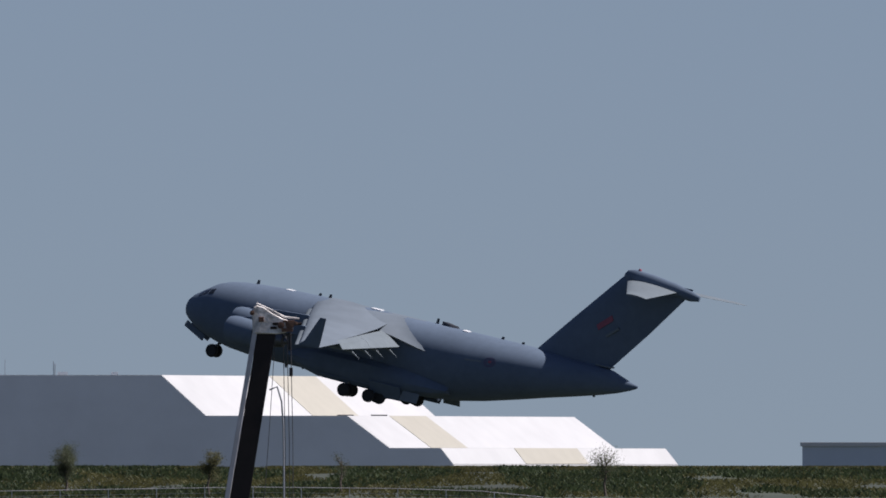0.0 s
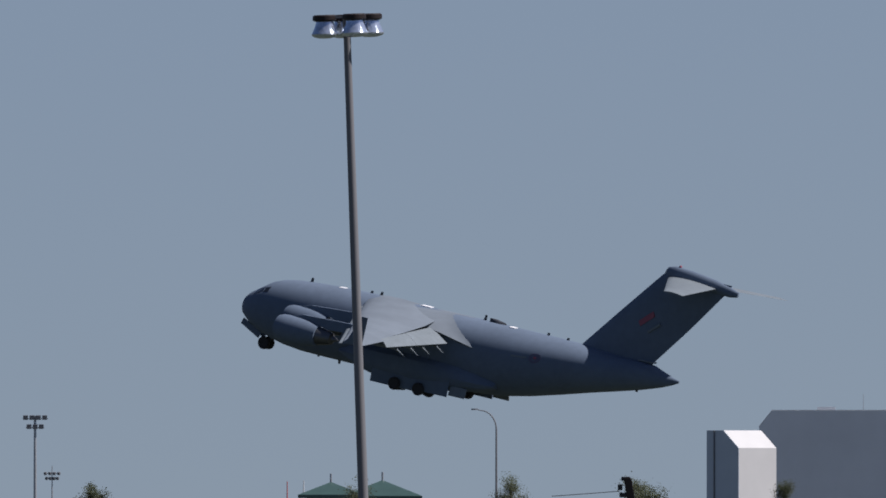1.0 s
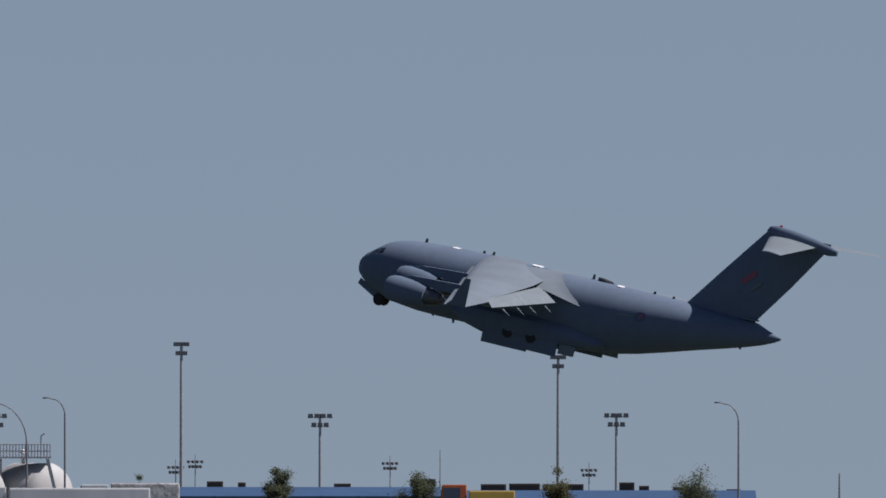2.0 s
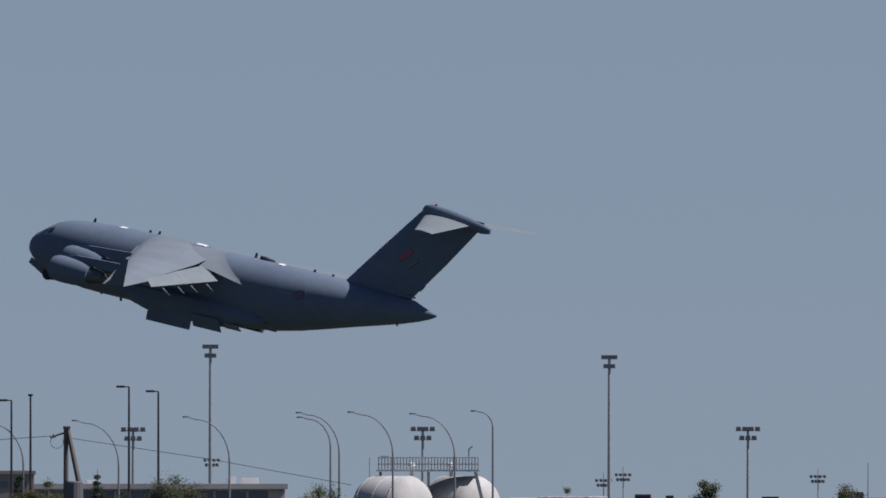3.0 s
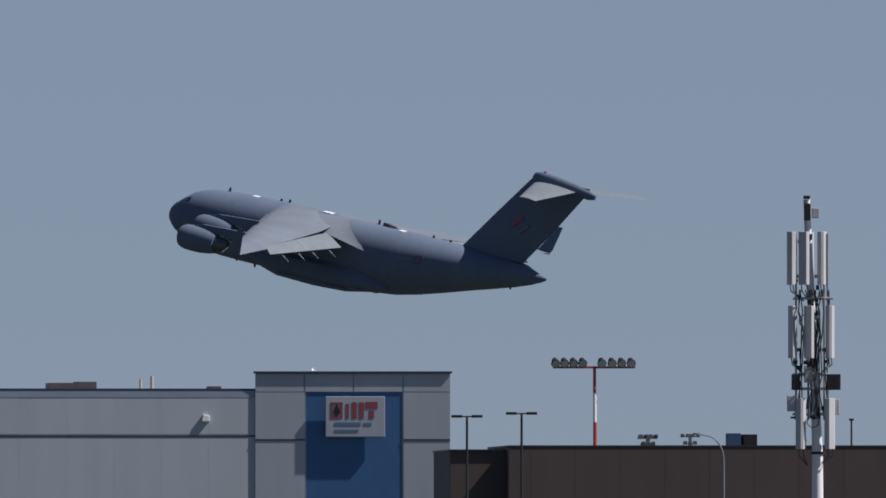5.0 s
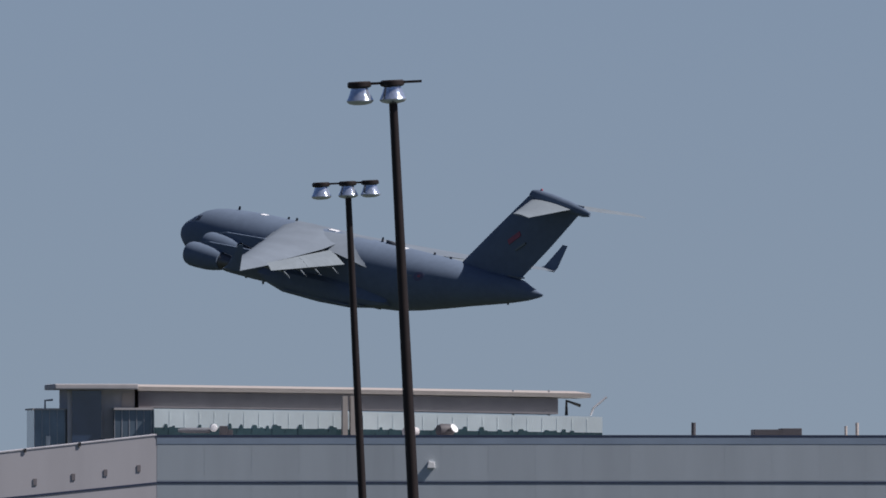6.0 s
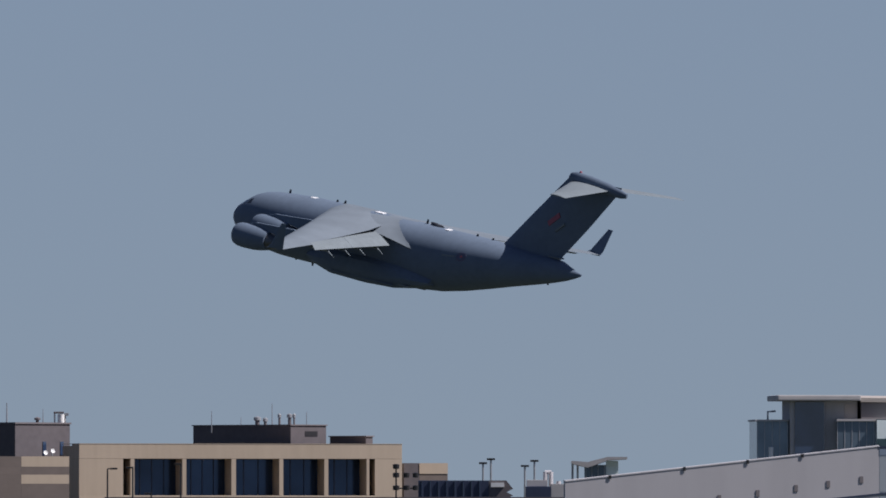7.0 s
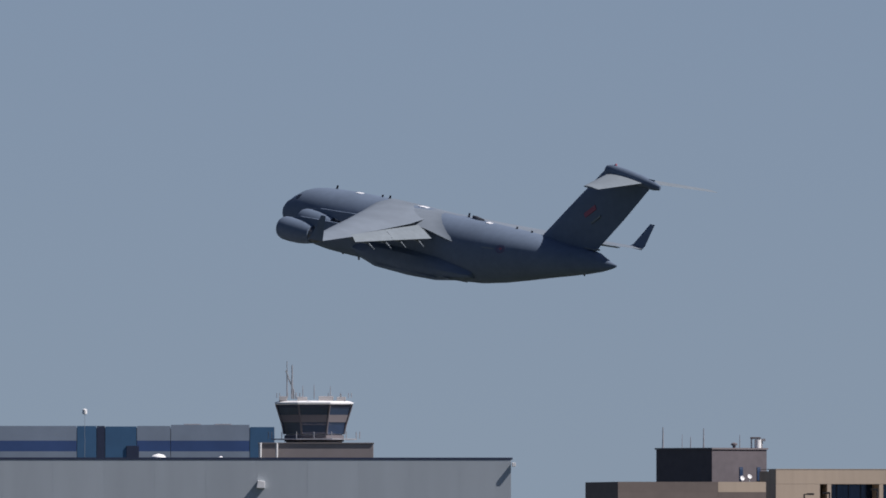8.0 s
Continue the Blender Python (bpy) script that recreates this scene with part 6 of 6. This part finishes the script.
# ---- low brown building, containers and signals before the beige block ----
def brown_row():
    d = 2300
    k = 0.04401
    H = lambda y: EYE + (1024 - y) * d / 52267
    m = empty("brown_shed", facing(-5.009, d), "low brown building with a dark roof edge", "building")
    block("wall", m, 0, 812 * k, 0, 20, 0, H(842), SHED_BROWN)
    block("roof_edge", m, -0.2, 812 * k, -0.2, 20, H(842) + 0.004, H(838), DARK_ROOF, bevel=0)
    for i in range(12):
        block("wall_joint", m, (i * 66 + 20) * k, (i * 66 + 21) * k, -0.03, 0.01, 0, H(843), DARK_ROOF, bevel=0)
    c = empty("dark_hall", facing(-4.405, d + 60), "dark blue-grey hall with a stepped end", "building")
    z = H(803)
    block("body", c, 0, 128 * k, 0, 8, 0, z, NAVY)
    for i in range(8):
        block("rib", c, (6 + i * 15) * k, (7.5 + i * 15) * k, -0.1, 0.02, 0, z, WINDOW, bevel=0)
    part("nose", loft([[Vector((x * k, y, H(v))) for x, v in ((128.2, 1020), (128.2, 803), (160, 803), (172, 818), (160, 824), (172, 830), (150, 842), (150, 1020))] for y in (0, 6)]), DARK_ROOF, c)
    block("light_panel", c, 132 * k, 156 * k, -0.15, 0.02, H(815), H(807), WHITE, bevel=0)
    e = empty("plant_block", facing(-4.197, d + 50), "small grey plant block with roof pipes", "building")
    block("wall", e, 0, 46 * k, 0, 6, 0, H(815), NAVY)
    block("wall_upper", e, 2 * k, 40 * k, 0.5, 6, H(815) + 0.004, H(803), CONCRETE)
    block("side_wall", e, 46 * k + 0.01, 74 * k, 0, 6, 0, H(810), CONCRETE)
    for x, y in ((36, 788), (46, 788), (60, 805)):
        part("pipe", tube([(x * k, 2, 0), (x * k, 2, H(y))], 0.18, 8), PALE_STEEL, e)
    part("pipe_bridge", tube([(35 * k, 2, H(789)), (47 * k, 2, H(789))], 0.16, 8), PALE_STEEL, e)
    for px, y in ((246, 778), (260, 771), (320, 783), (337, 774)):
        mm = empty("apron_lamp", facing(-4.549 + math.degrees(px / 52267), 3600), "small distant apron lamp on a thin post", "street lamp", "distant apron lamps")
        zz = EYE + (1024 - y) * 3600 / 52267
        part("pole", tube([(0, 0, 0), (0, 0, zz)], 0.12, 6), STEEL, mm)
        block("crossbar", mm, -0.5, 0.5, -0.15, 0.15, zz - 0.12, zz + 0.12, BLACK)
    s = empty("signal_mast", facing(-4.448, d - 40), "dark post carrying three tiers of signal lamps", "light mast")
    part("pole", tube([(0, 0, 0), (0, 0, H(786))], 0.06, 6), BLACK, s)
    for y in (788, 803, 825):
        part("signal_lamp", lathe([(0.05, -0.2), (0.24, -0.18), (0.26, 0.15), (0.05, 0.2)], 10, pose(0, 0, H(y))), BLACK, s)
    for x in (18, 34):
        for y in (803, 825):
            part("signal_lamp", lathe([(0.05, -0.2), (0.22, -0.18), (0.24, 0.15), (0.05, 0.2)], 10, pose(x * k, 0, H(y))), BLACK, s)
    part("signal_bar", tube([(0, 0, H(826)), (36 * k, 0, H(826))], 0.05, 6), BLACK, s)


brown_row()


# ---- beige block with deep bays, brown towers ----
def beige_block():
    d = 2600
    th = 14
    c = math.cos(radians(th))
    k = 0.04975 / c
    H = lambda y: EYE + (1066 - y) * d / 52267
    m = empty("beige_block", turned(-5.063, d, th), "beige concrete block with five deep dark bays", "building")
    L = 573 * k
    block("rear_wall", m, 0, L, 2.6, 6, 0, H(789), BEIGE, bevel=0)
    block("fascia", m, 0, L, 0, 2.59, H(812), H(786), BEIGE, "beige fascia")
    block("roof_cap", m, -0.02, L + 0.02, -0.02, 6, H(786) + 0.004, H(785), BEIGE, bevel=0)
    block("plinth", m, 0, L, 0, 2.59, 0, H(877), BEIGE)
    zs, zt = H(877) + 0.004, H(812) - 0.004
    for x0, x1 in ((0, 78), (91, 98), (183, 190), (270, 278), (355, 362), (435, 442), (510, 515), (525, 573)):
        block("pier", m, x0 * k, x1 * k, 0, 2.59, zs, zt, BEIGE, "", bevel=0)
    for x0, x1 in ((78, 91), (98, 183), (190, 270), (278, 355), (362, 435), (442, 510), (515, 525)):
        b = block("bay_window", m, x0 * k, x1 * k, 2.45, 2.58, zs, zt, BAY_GLASS, "dark bay window", bevel=0)
        n = max(1, int((x1 - x0) / 20))
        for i in range(1, n):
            block("mullion", b, (x0 + (x1 - x0) * i / n) * k - 0.04, (x0 + (x1 - x0) * i / n) * k + 0.04, 2.38, 2.44, zs, zt, NAVY, bevel=0)
    for name, px, y, wl, wr, yt, yb in (("roof_plant", 515, 16, 174, 63, 752, 790), ("roof_plant", 648, 14, 64, 12, 772, 791)):
        p = empty("roof_plant", turned(-5.217 + math.degrees(px / 52267), d + 12, 42), "brown brick plant room on a beige roof", "plant room", "roof plant rooms")
        kk = 0.04975
        dep, wid = wl * kk / math.sin(radians(42)), wr * kk / math.cos(radians(42))
        block("wall", p, 0, wid, 0, dep, H(yb) - 1, H(yt), BROWN_BRICK, bevel=0)
        block("parapet", p, -0.1, wid + 0.1, -0.1, dep + 0.1, H(yt) + 0.004, H(yt - 2), DARK_ROOF, bevel=0)
        if wl > 100:
            block("louvre", p, wid * 0.4, wid * 0.75, -0.03, 0.02, H(771), H(762), BLACK, bevel=0)
    for px, y0, y1, w in ((456, 752, 738, 12), (470, 752, 740, 8), (495, 752, 733, 6), (513, 752, 733, 9), (521, 752, 733, 5)):
        t = empty("roof_vent", facing(-5.217 + math.degrees(px / 52267), d + 16), "small metal roof vent on a plant room", "roof vent", "roof vents")
        kk = 0.04975
        part("stack", tube([(0, 0, H(y0) - 0.2), (0, 0, H(y1) - 0.2)], w * kk / 3, 10), DARK_ROOF, t)
        part("cowl", lathe([(0.02, H(y1) + 0.15), (w * kk / 1.8, H(y1) + 0.05), (w * kk / 1.8, H(y1) - 0.2), (w * kk / 3, H(y1) - 0.25)], 12), STEEL, t)
    for px, y0, y1 in ((482, 740, 712), (375, 752, 725), (427, 752, 737), (543, 752, 727)):
        whip(-5.217 + math.degrees(px / 52267), d + 18, H(y0) - 0.6, H(y1), 0.05)
    # low brown-banded wing
    w = empty("banded_wing", turned(-5.175, d - 20, 14), "low wing of brown and beige bands", "building")
    wl = 205 * 0.04975
    for z0, z1, mate in ((0, H(858), TAN_BAND), (H(858) + 0.004, H(842), BEIGE), (H(842) + 0.004, H(828), TAN_BAND), (H(828) + 0.004, H(810), BEIGE)):
        block("band", w, 0, 84 * k, 0, 12, z0, z1, mate, "", bevel=0)
        block("return_band", w, -0.01 - 9, -0.01, 0.0, 12, z0, z1, TAN_BAND, "", bevel=0)
    for a, e0, h in ((-5.129, 803, 6), (-5.115, 800, 9)):
        dsh = empty("satellite_dish", facing(a, d - 8), "white satellite dish on a banded roof", "satellite dish", "roof dishes")
        part("bowl", lathe([(0.02, 0.0), (0.12, 0.03), (0.21, 0.12), (0.2, 0.13), (0.02, 0.04)], 16, pose(0, 0, H(e0), 70, 0, 30)), WHITE, dsh, smooth=True)
        part("stand", tube([(0, 0.1, H(812)), (0, 0.1, H(e0))], 0.06, 6), STEEL, dsh)
    # brown tower
    t = empty("brown_tower", turned(-5.187, d + 5, 45), "dark brown brick tower with roof aerials", "building")
    kk = 0.04975
    HH = lambda y: EYE + (1111 - y) * d / 52267
    block("wall", t, 0, 97 * kk / 0.707, 0, 99 * kk / 0.707, 0, HH(795), BROWN_BRICK, bevel=0)
    block("parapet", t, -0.1, 97 * kk / 0.707 + 0.1, -0.1, 99 * kk / 0.707 + 0.1, HH(795) + 0.004, HH(792), DARK_ROOF, bevel=0)
    for f in (0.5, 0.82):
        block("slot_window", t, 97 * kk / 0.707 * f, 97 * kk / 0.707 * (f + 0.06), -0.06, 0.02, HH(850), HH(826), WINDOW, bevel=0)
    for px, y1, r in ((1173, 755, 0.09), (1207, 768, 0.04), (1222, 772, 0.06), (1245, 757, 0.08), (1309, 768, 0.05)):
        whip(-6.568 + math.degrees(px / 52267), d + 9.8, HH(793.5), HH(y1), r)
    v = empty("roof_vent", facing(-6.568 + math.degrees(1299 / 52267), d + 9.8), "small dark metal roof vent on a brown tower", "roof vent", "roof vents")
    part("stack", tube([(0, 0, HH(794)), (0, 0, HH(787))], 0.14, 10), DARK_ROOF, v)
    part("cowl", lathe([(0.02, HH(782)), (0.28, HH(784)), (0.28, HH(787)), (0.12, HH(788))], 14), DARK_ROOF, v)
    v = empty("roof_tank", facing(-6.568 + math.degrees(1340 / 52267), d + 9.8), "white drum under a dark slab on a brown tower", "roof tank")
    part("drum", lathe([(0.02, HH(776.5)), (0.3, HH(777)), (0.3, HH(792)), (0.02, HH(793.5))], 18, pose(0.05, 0, 0)), WHITE, v, "white drum", smooth=True)
    block("slab", v, -0.62, 0.3, -0.3, 0.3, HH(776), HH(772.5), DARK_ROOF)
    for x in (-0.52, 0.42):
        part("leg", tube([(x, 0, HH(793.5)), (x, 0, HH(775.8))], 0.07, 8), STEEL, v)
    block("outlet", v, 0.34, 0.72, -0.1, 0.2, HH(780), HH(775), STEEL)
    e = empty("far_beige_wing", turned(-4.403, d + 10, 14), "small beige annexe with a brown band", "building")
    block("wall", e, 0, 52 * kk, 0, 10, 0, H(838), TAN_BAND, bevel=0)
    block("band", e, 0, 52 * kk, -0.05, 10, H(838) + 0.004, H(819), BEIGE, bevel=0)
    block("dark_side", e, -28 * kk, -0.01, 0, 10, 0, H(819), BROWN_BRICK, bevel=0)


beige_block()


# ---- control tower, blue hall, grey shed ----
def tower_group():
    d = 3000
    k = 0.05741
    H = lambda y: EYE + (1111 - y) * d / 52267
    m = empty("control_tower", facing(-5.959, d), "airport control tower with a glazed flared cab", "control tower")
    block("base", m, -98 * k, 105 * k, 0, 14, 0, H(785), BASE_PINK, "pinkish brown base block")
    block("base_cap", m, -99 * k, 106 * k, -0.1, 14.1, H(785) + 0.004, H(783.5), BASE_PINK, bevel=0)

    def octo(r, z):
        return [Vector((r * math.cos(math.pi / 8 + i * math.pi / 4), 6 + r * math.sin(math.pi / 8 + i * math.pi / 4), z)) for i in range(8)]
    part("shaft", loft([octo(54 * k, H(783)), octo(54 * k, H(768))]), CONCRETE, m)
    part("lower_ring", loft([octo(57 * k, H(781)), octo(57 * k, H(770))]), DARK_ROOF, m)
    cab = part("cab_glass", loft([octo(57 * k, H(768)), octo(60 * k, H(752)), octo(72 * k, H(716))]), WINDOW, m, "dark sloping cab glass")
    for i in range(8):
        p0, p1, p2 = octo(57.6 * k, H(768))[i], octo(60.8 * k, H(752))[i], octo(72.8 * k, H(716))[i]
        part("mullion", tube([p0, p1, p2], 0.1, 6), DARK_ROOF, cab)
    part("cab_blinds", loft([octo(62.2 * k, H(747)), octo(66.5 * k, H(734))]), SOFFIT, cab, "grey-brown window blinds")
    part("roof_ring", loft([octo(74 * k, H(716) + 0.004), octo(75.5 * k, H(714.5)), octo(75.5 * k, H(712)), octo(66 * k, H(709.5)), octo(30 * k, H(708.5))]), WHITE, m, "thin white cab roof")
    part("cab_head_band", loft([octo(70.6 * k, H(721.5)), octo(73.2 * k, H(716))]), NAVY, cab, "dark band under the roof")
    part("gallery", loft([octo(82 * k, H(778)), octo(82 * k, H(776))]), STEEL, m)
    for i in range(16):
        a = i * math.pi / 8
        p = Vector((81 * k * math.cos(a), 6 + 81 * k * math.sin(a), H(776)))
        part("gallery_post", tube([p, p + Vector((0, 0, 0.7))], 0.05, 5), STEEL, m)
        q = Vector((66 * k * math.cos(a), 6 + 66 * k * math.sin(a), H(703)))
        part("roof_post", tube([q, q + Vector((0, 0, 0.45))], 0.05, 5), STEEL, m)
    part("aerial_brace", tube([(-50 * k, 6, H(655)), (-44 * k, 6, H(672)), (-36 * k, 6, H(690)), (-36 * k, 6, H(706))], 0.07, 6), STEEL, m)
    for x, w2, hh in ((-62, 14, 4), (-30, 18, 3), (8, 26, 4), (40, 16, 3)):
        block("roof_box", m, x * k, (x + w2) * k, 4, 8, H(709), H(705 - hh), CONCRETE)
    for x, y1, r in ((-48, 638, 0.08), (-39, 645, 0.12), (-20, 682, 0.06), (0, 680, 0.06), (29, 683, 0.06), (48, 696, 0.05), (-32, 694, 0.1)):
        part("aerial", tube([(x * k, 6, H(705)), (x * k, 6, H(y1))], [r, r * 0.5], 6), STEEL, m)
    for x in (-95, -66):
        part("vent_pipe", tube([(x * k, -0.5, 0), (x * k, -0.5, H(784))], 0.12, 8), WHITE, m)
    b = empty("blue_hall", facing(-6.700, d + 120), "long hall of grey and blue cladding panels", "hangar")
    kb = (d + 120) / 52267
    Z = lambda y: EYE + (1111 - y) * kb
    W = 606 * kb
    block("core", b, 0, W, 0.2, 30, 0, Z(757), CONCRETE, bevel=0)
    x = 0
    for x0, x1, ytop, mate in ((0, 256, 754, HALL_GREY), (256, 291, 754, HALL_BLUE), (291, 306, 754, NAVY), (306, 362, 755, HALL_BLUE), (362, 422, 754, HALL_GREY), (422, 562, 752, HALL_GREY), (562, 606, 756, HALL_BLUE)):
        cut = Z(780) if mate is HALL_GREY else 0
        block("upper_panel", b, x0 * kb + 0.03, x1 * kb - 0.03, 0, 0.19, cut, Z(ytop), mate, "", bevel=0)
        if mate is HALL_GREY:
            block("blue_band", b, x0 * kb + 0.03, x1 * kb - 0.03, 0, 0.19, Z(799), Z(780) - 0.004, HALL_BAND, "", bevel=0)
            block("lower_panel", b, x0 * kb + 0.03, x1 * kb - 0.03, 0, 0.19, 0, Z(799) - 0.004, HALL_GREY, "", bevel=0)
    block("door_recess", b, 344 * kb, 366 * kb, -0.1, 0.0, 0, Z(789), NAVY, bevel=0)
    for x in (446, 500):
        block("roof_rail", b, x * kb, (x + 30) * kb, 2, 3, Z(754), Z(750), STEEL)
    whip(-6.404, 2500, 0, 21.37 - 0.3, 0.03, STEEL, "post", "thin post topped with a small white lamp")
    lmp = finish(lathe([(0.02, 0.0), (0.2, 0.05), (0.2, 0.4), (0.02, 0.5)], 12), "beacon_lamp", WHITE)
    lmp.matrix_basis = facing(-6.404, 2500, 21.04)
    tagged(lmp, "small white lamp on a thin post", "lamp")
    # grey shed in front
    dg = 1900
    kg = 0.03636
    th = 3
    cg = math.cos(radians(th))
    g = empty("grey_shed", turned(-5.577, dg, th), "grey panelled shed with a dark roof edge and wall lamp", "warehouse")
    G = lambda y: EYE + (1111 - y) * dg / 52267
    L = 1080 * kg / cg
    wl = block("wall", g, -L, 0, 0, 25, 0, G(814), TILT_WALL, bevel=0)
    block("roof_edge", wl, -L, 0.1, -0.025, 25, G(814) + 0.004, G(810), NAVY, "dark roof edge", bevel=0)
    n = 12
    for i in range(n):
        block("wall_panel", wl, -L + L * i / n + 0.005, -L + L * (i + 1) / n - 0.005, -0.01, 0.0, 0, G(816), TILT_WALL, "", bevel=0)
    x = -443 * kg / cg
    part("wall_lamp", loft([[Vector((x + u, y, z + G(858))) for u, z in ((-0.28, -0.24), (0.28, -0.24), (0.28, 0.2), (-0.18, 0.28))] for y in (-0.34, 0.0)]), WHITE, g, "white wall lamp", bevel=0.04)
    block("corner_lamp", g, 0.05, 0.3, -0.3, 0.1, G(826), G(819), WHITE)
    part("roof_dome", lathe([(0.5, G(812)), (0.46, G(808)), (0.3, G(804.5)), (0.02, G(803))], 16, pose(-620 * kg / cg, 3, 0)), WHITE, g, "white roof dome", smooth=True)
    part("roof_dome", lathe([(0.15, G(812)), (0.14, G(809)), (0.02, G(807))], 12, pose(-510 * kg / cg, 3, 0)), WHITE, g, smooth=True)


tower_group()


# ---- what moves ----
def motions():
    # seconds, place, heading, climb, roll
    rows = [
        (0, 247.47, 2712.21, 18.93, 36.202, 11.832, 1.70),
        (0.3, 226.22, 2727.84, 20.13, 36.230, 11.792, 1.50),
        (0.6, 204.84, 2743.51, 21.21, 36.257, 11.752, 1.30),
        (1, 176.71, 2764.43, 22.69, 36.294, 11.699, 1.10),
        (1.2, 162.56, 2774.91, 23.45, 36.312, 11.672, 1.00),
        (2.3, 84.83, 2832.86, 27.88, 36.412, 11.525, 0.40),
        (2.5, 70.68, 2843.46, 28.67, 36.431, 11.499, 0.30),
        (3, 34.34, 2870.02, 30.33, 36.476, 11.433, 0.10),
        (3.5, -1.77, 2896.68, 32.18, 36.522, 11.366, -0.10),
        (3.8, -23.09, 2912.72, 33.13, 36.549, 11.327, -0.20),
        (4, -37.69, 2923.44, 33.81, 36.568, 11.300, -0.30),
        (4.2, -51.88, 2934.17, 34.53, 36.586, 11.274, -0.40),
        (5.3, -131.70, 2993.51, 37.99, 36.786, 11.129, -0.60),
        (5.5, -146.27, 3004.35, 38.89, 36.854, 11.102, -0.60),
        (6, -183.12, 3031.51, 40.40, 37.030, 11.037, -0.40),
        (6.5, -219.96, 3058.78, 42.43, 37.096, 10.971, 0.10),
        (7, -256.79, 3086.16, 44.10, 37.171, 10.905, 0.20),
        (7.5, -293.80, 3113.64, 46.09, 37.300, 10.700, 0.40),
        (8, -330.87, 3141.25, 48.07, 37.350, 10.450, 0.50),
    ]
    keyed = []
    for t, x, y, z, psi, pitch, roll in rows:
        p, e, r = radians(psi), radians(pitch), radians(roll)
        fwd = Vector((-math.cos(p) * math.cos(e), math.sin(p) * math.cos(e), math.sin(e)))
        left = Vector((-math.sin(p), -math.cos(p), 0))
        up = fwd.cross(left)
        l2, u2 = left * math.cos(r) + up * math.sin(r), up * math.cos(r) - left * math.sin(r)
        m = Matrix((fwd, l2, u2)).transposed().to_4x4()
        m.translation = (x, y, z)
        keyed.append((t, m))
    walk(plane, keyed)
    # undercarriage: it folds away while the aircraft climbs
    swing = ((0, 27), (0.6, 38), (1.2, 48), (2.3, 58), (3.0, 68), (3.5, 80), (4.2, 104), (5.3, 122), (8, 122))
    walk(GEAR["nose"], [(t, pose(-4.6, 0, -2.1 if t < 4 else -1.7, 0, -a, 0)) for t, a in swing])
    for s in (1, -1):
        walk(GEAR[("nose_door", s)], [(t, pose(0, s * 0.55, z, -s * a, -25, 0)) for t, a, z in ((0, 6, -1.3), (4.2, 6, -1.3), (4.7, 50, -1.1), (5.2, 86, -0.6), (8, 86, -0.6))])
        for n in (0, 1):
            a = (20.5, 23.2)[n]
            walk(GEAR[("main", s, n)], [(t, pose(-a, s * y, z)) for t, y, z in ((0, 3.5, -4.15), (0.6, 3.5, -4.15), (1.2, 3.4, -3.7), (2.3, 3.0, -2.6), (3.0, 2.6, -2.2), (8, 2.6, -2.2))])
        walk(GEAR[("front_gear_door", s)], [(t, pose(0, s * (4.0 if a > -50 else 3.5), z, s * a, 0, 0)) for t, a, z in ((0, -84, -3.2), (0.5, -60, -3.2), (1.1, 4, -3.3), (2.3, 4, -3.45), (4.0, 4, -3.5), (4.6, -45, -3.3), (5.2, -84, -3.2), (8, -84, -3.2))])
        walk(GEAR[("middle_gear_door", s)], [(t, pose(0, s * (4.0 if a > -50 else 3.5), z, s * a, 0, 0)) for t, a, z in ((0, -30, -3.2), (1.2, 4, -3.1), (2.5, 4, -3.3), (3.1, -45, -3.2), (3.6, -84, -3.2), (8, -84, -3.2))])
        walk(GEAR[("rear_gear_door", s)], [(t, pose(0, s * 3.7, z, s * a, 0, 0)) for t, a, z in ((0, 20, -3.0), (2.3, 4, -2.9), (2.9, -45, -3.0), (3.4, -84, -2.95), (8, -84, -2.95))])


motions()
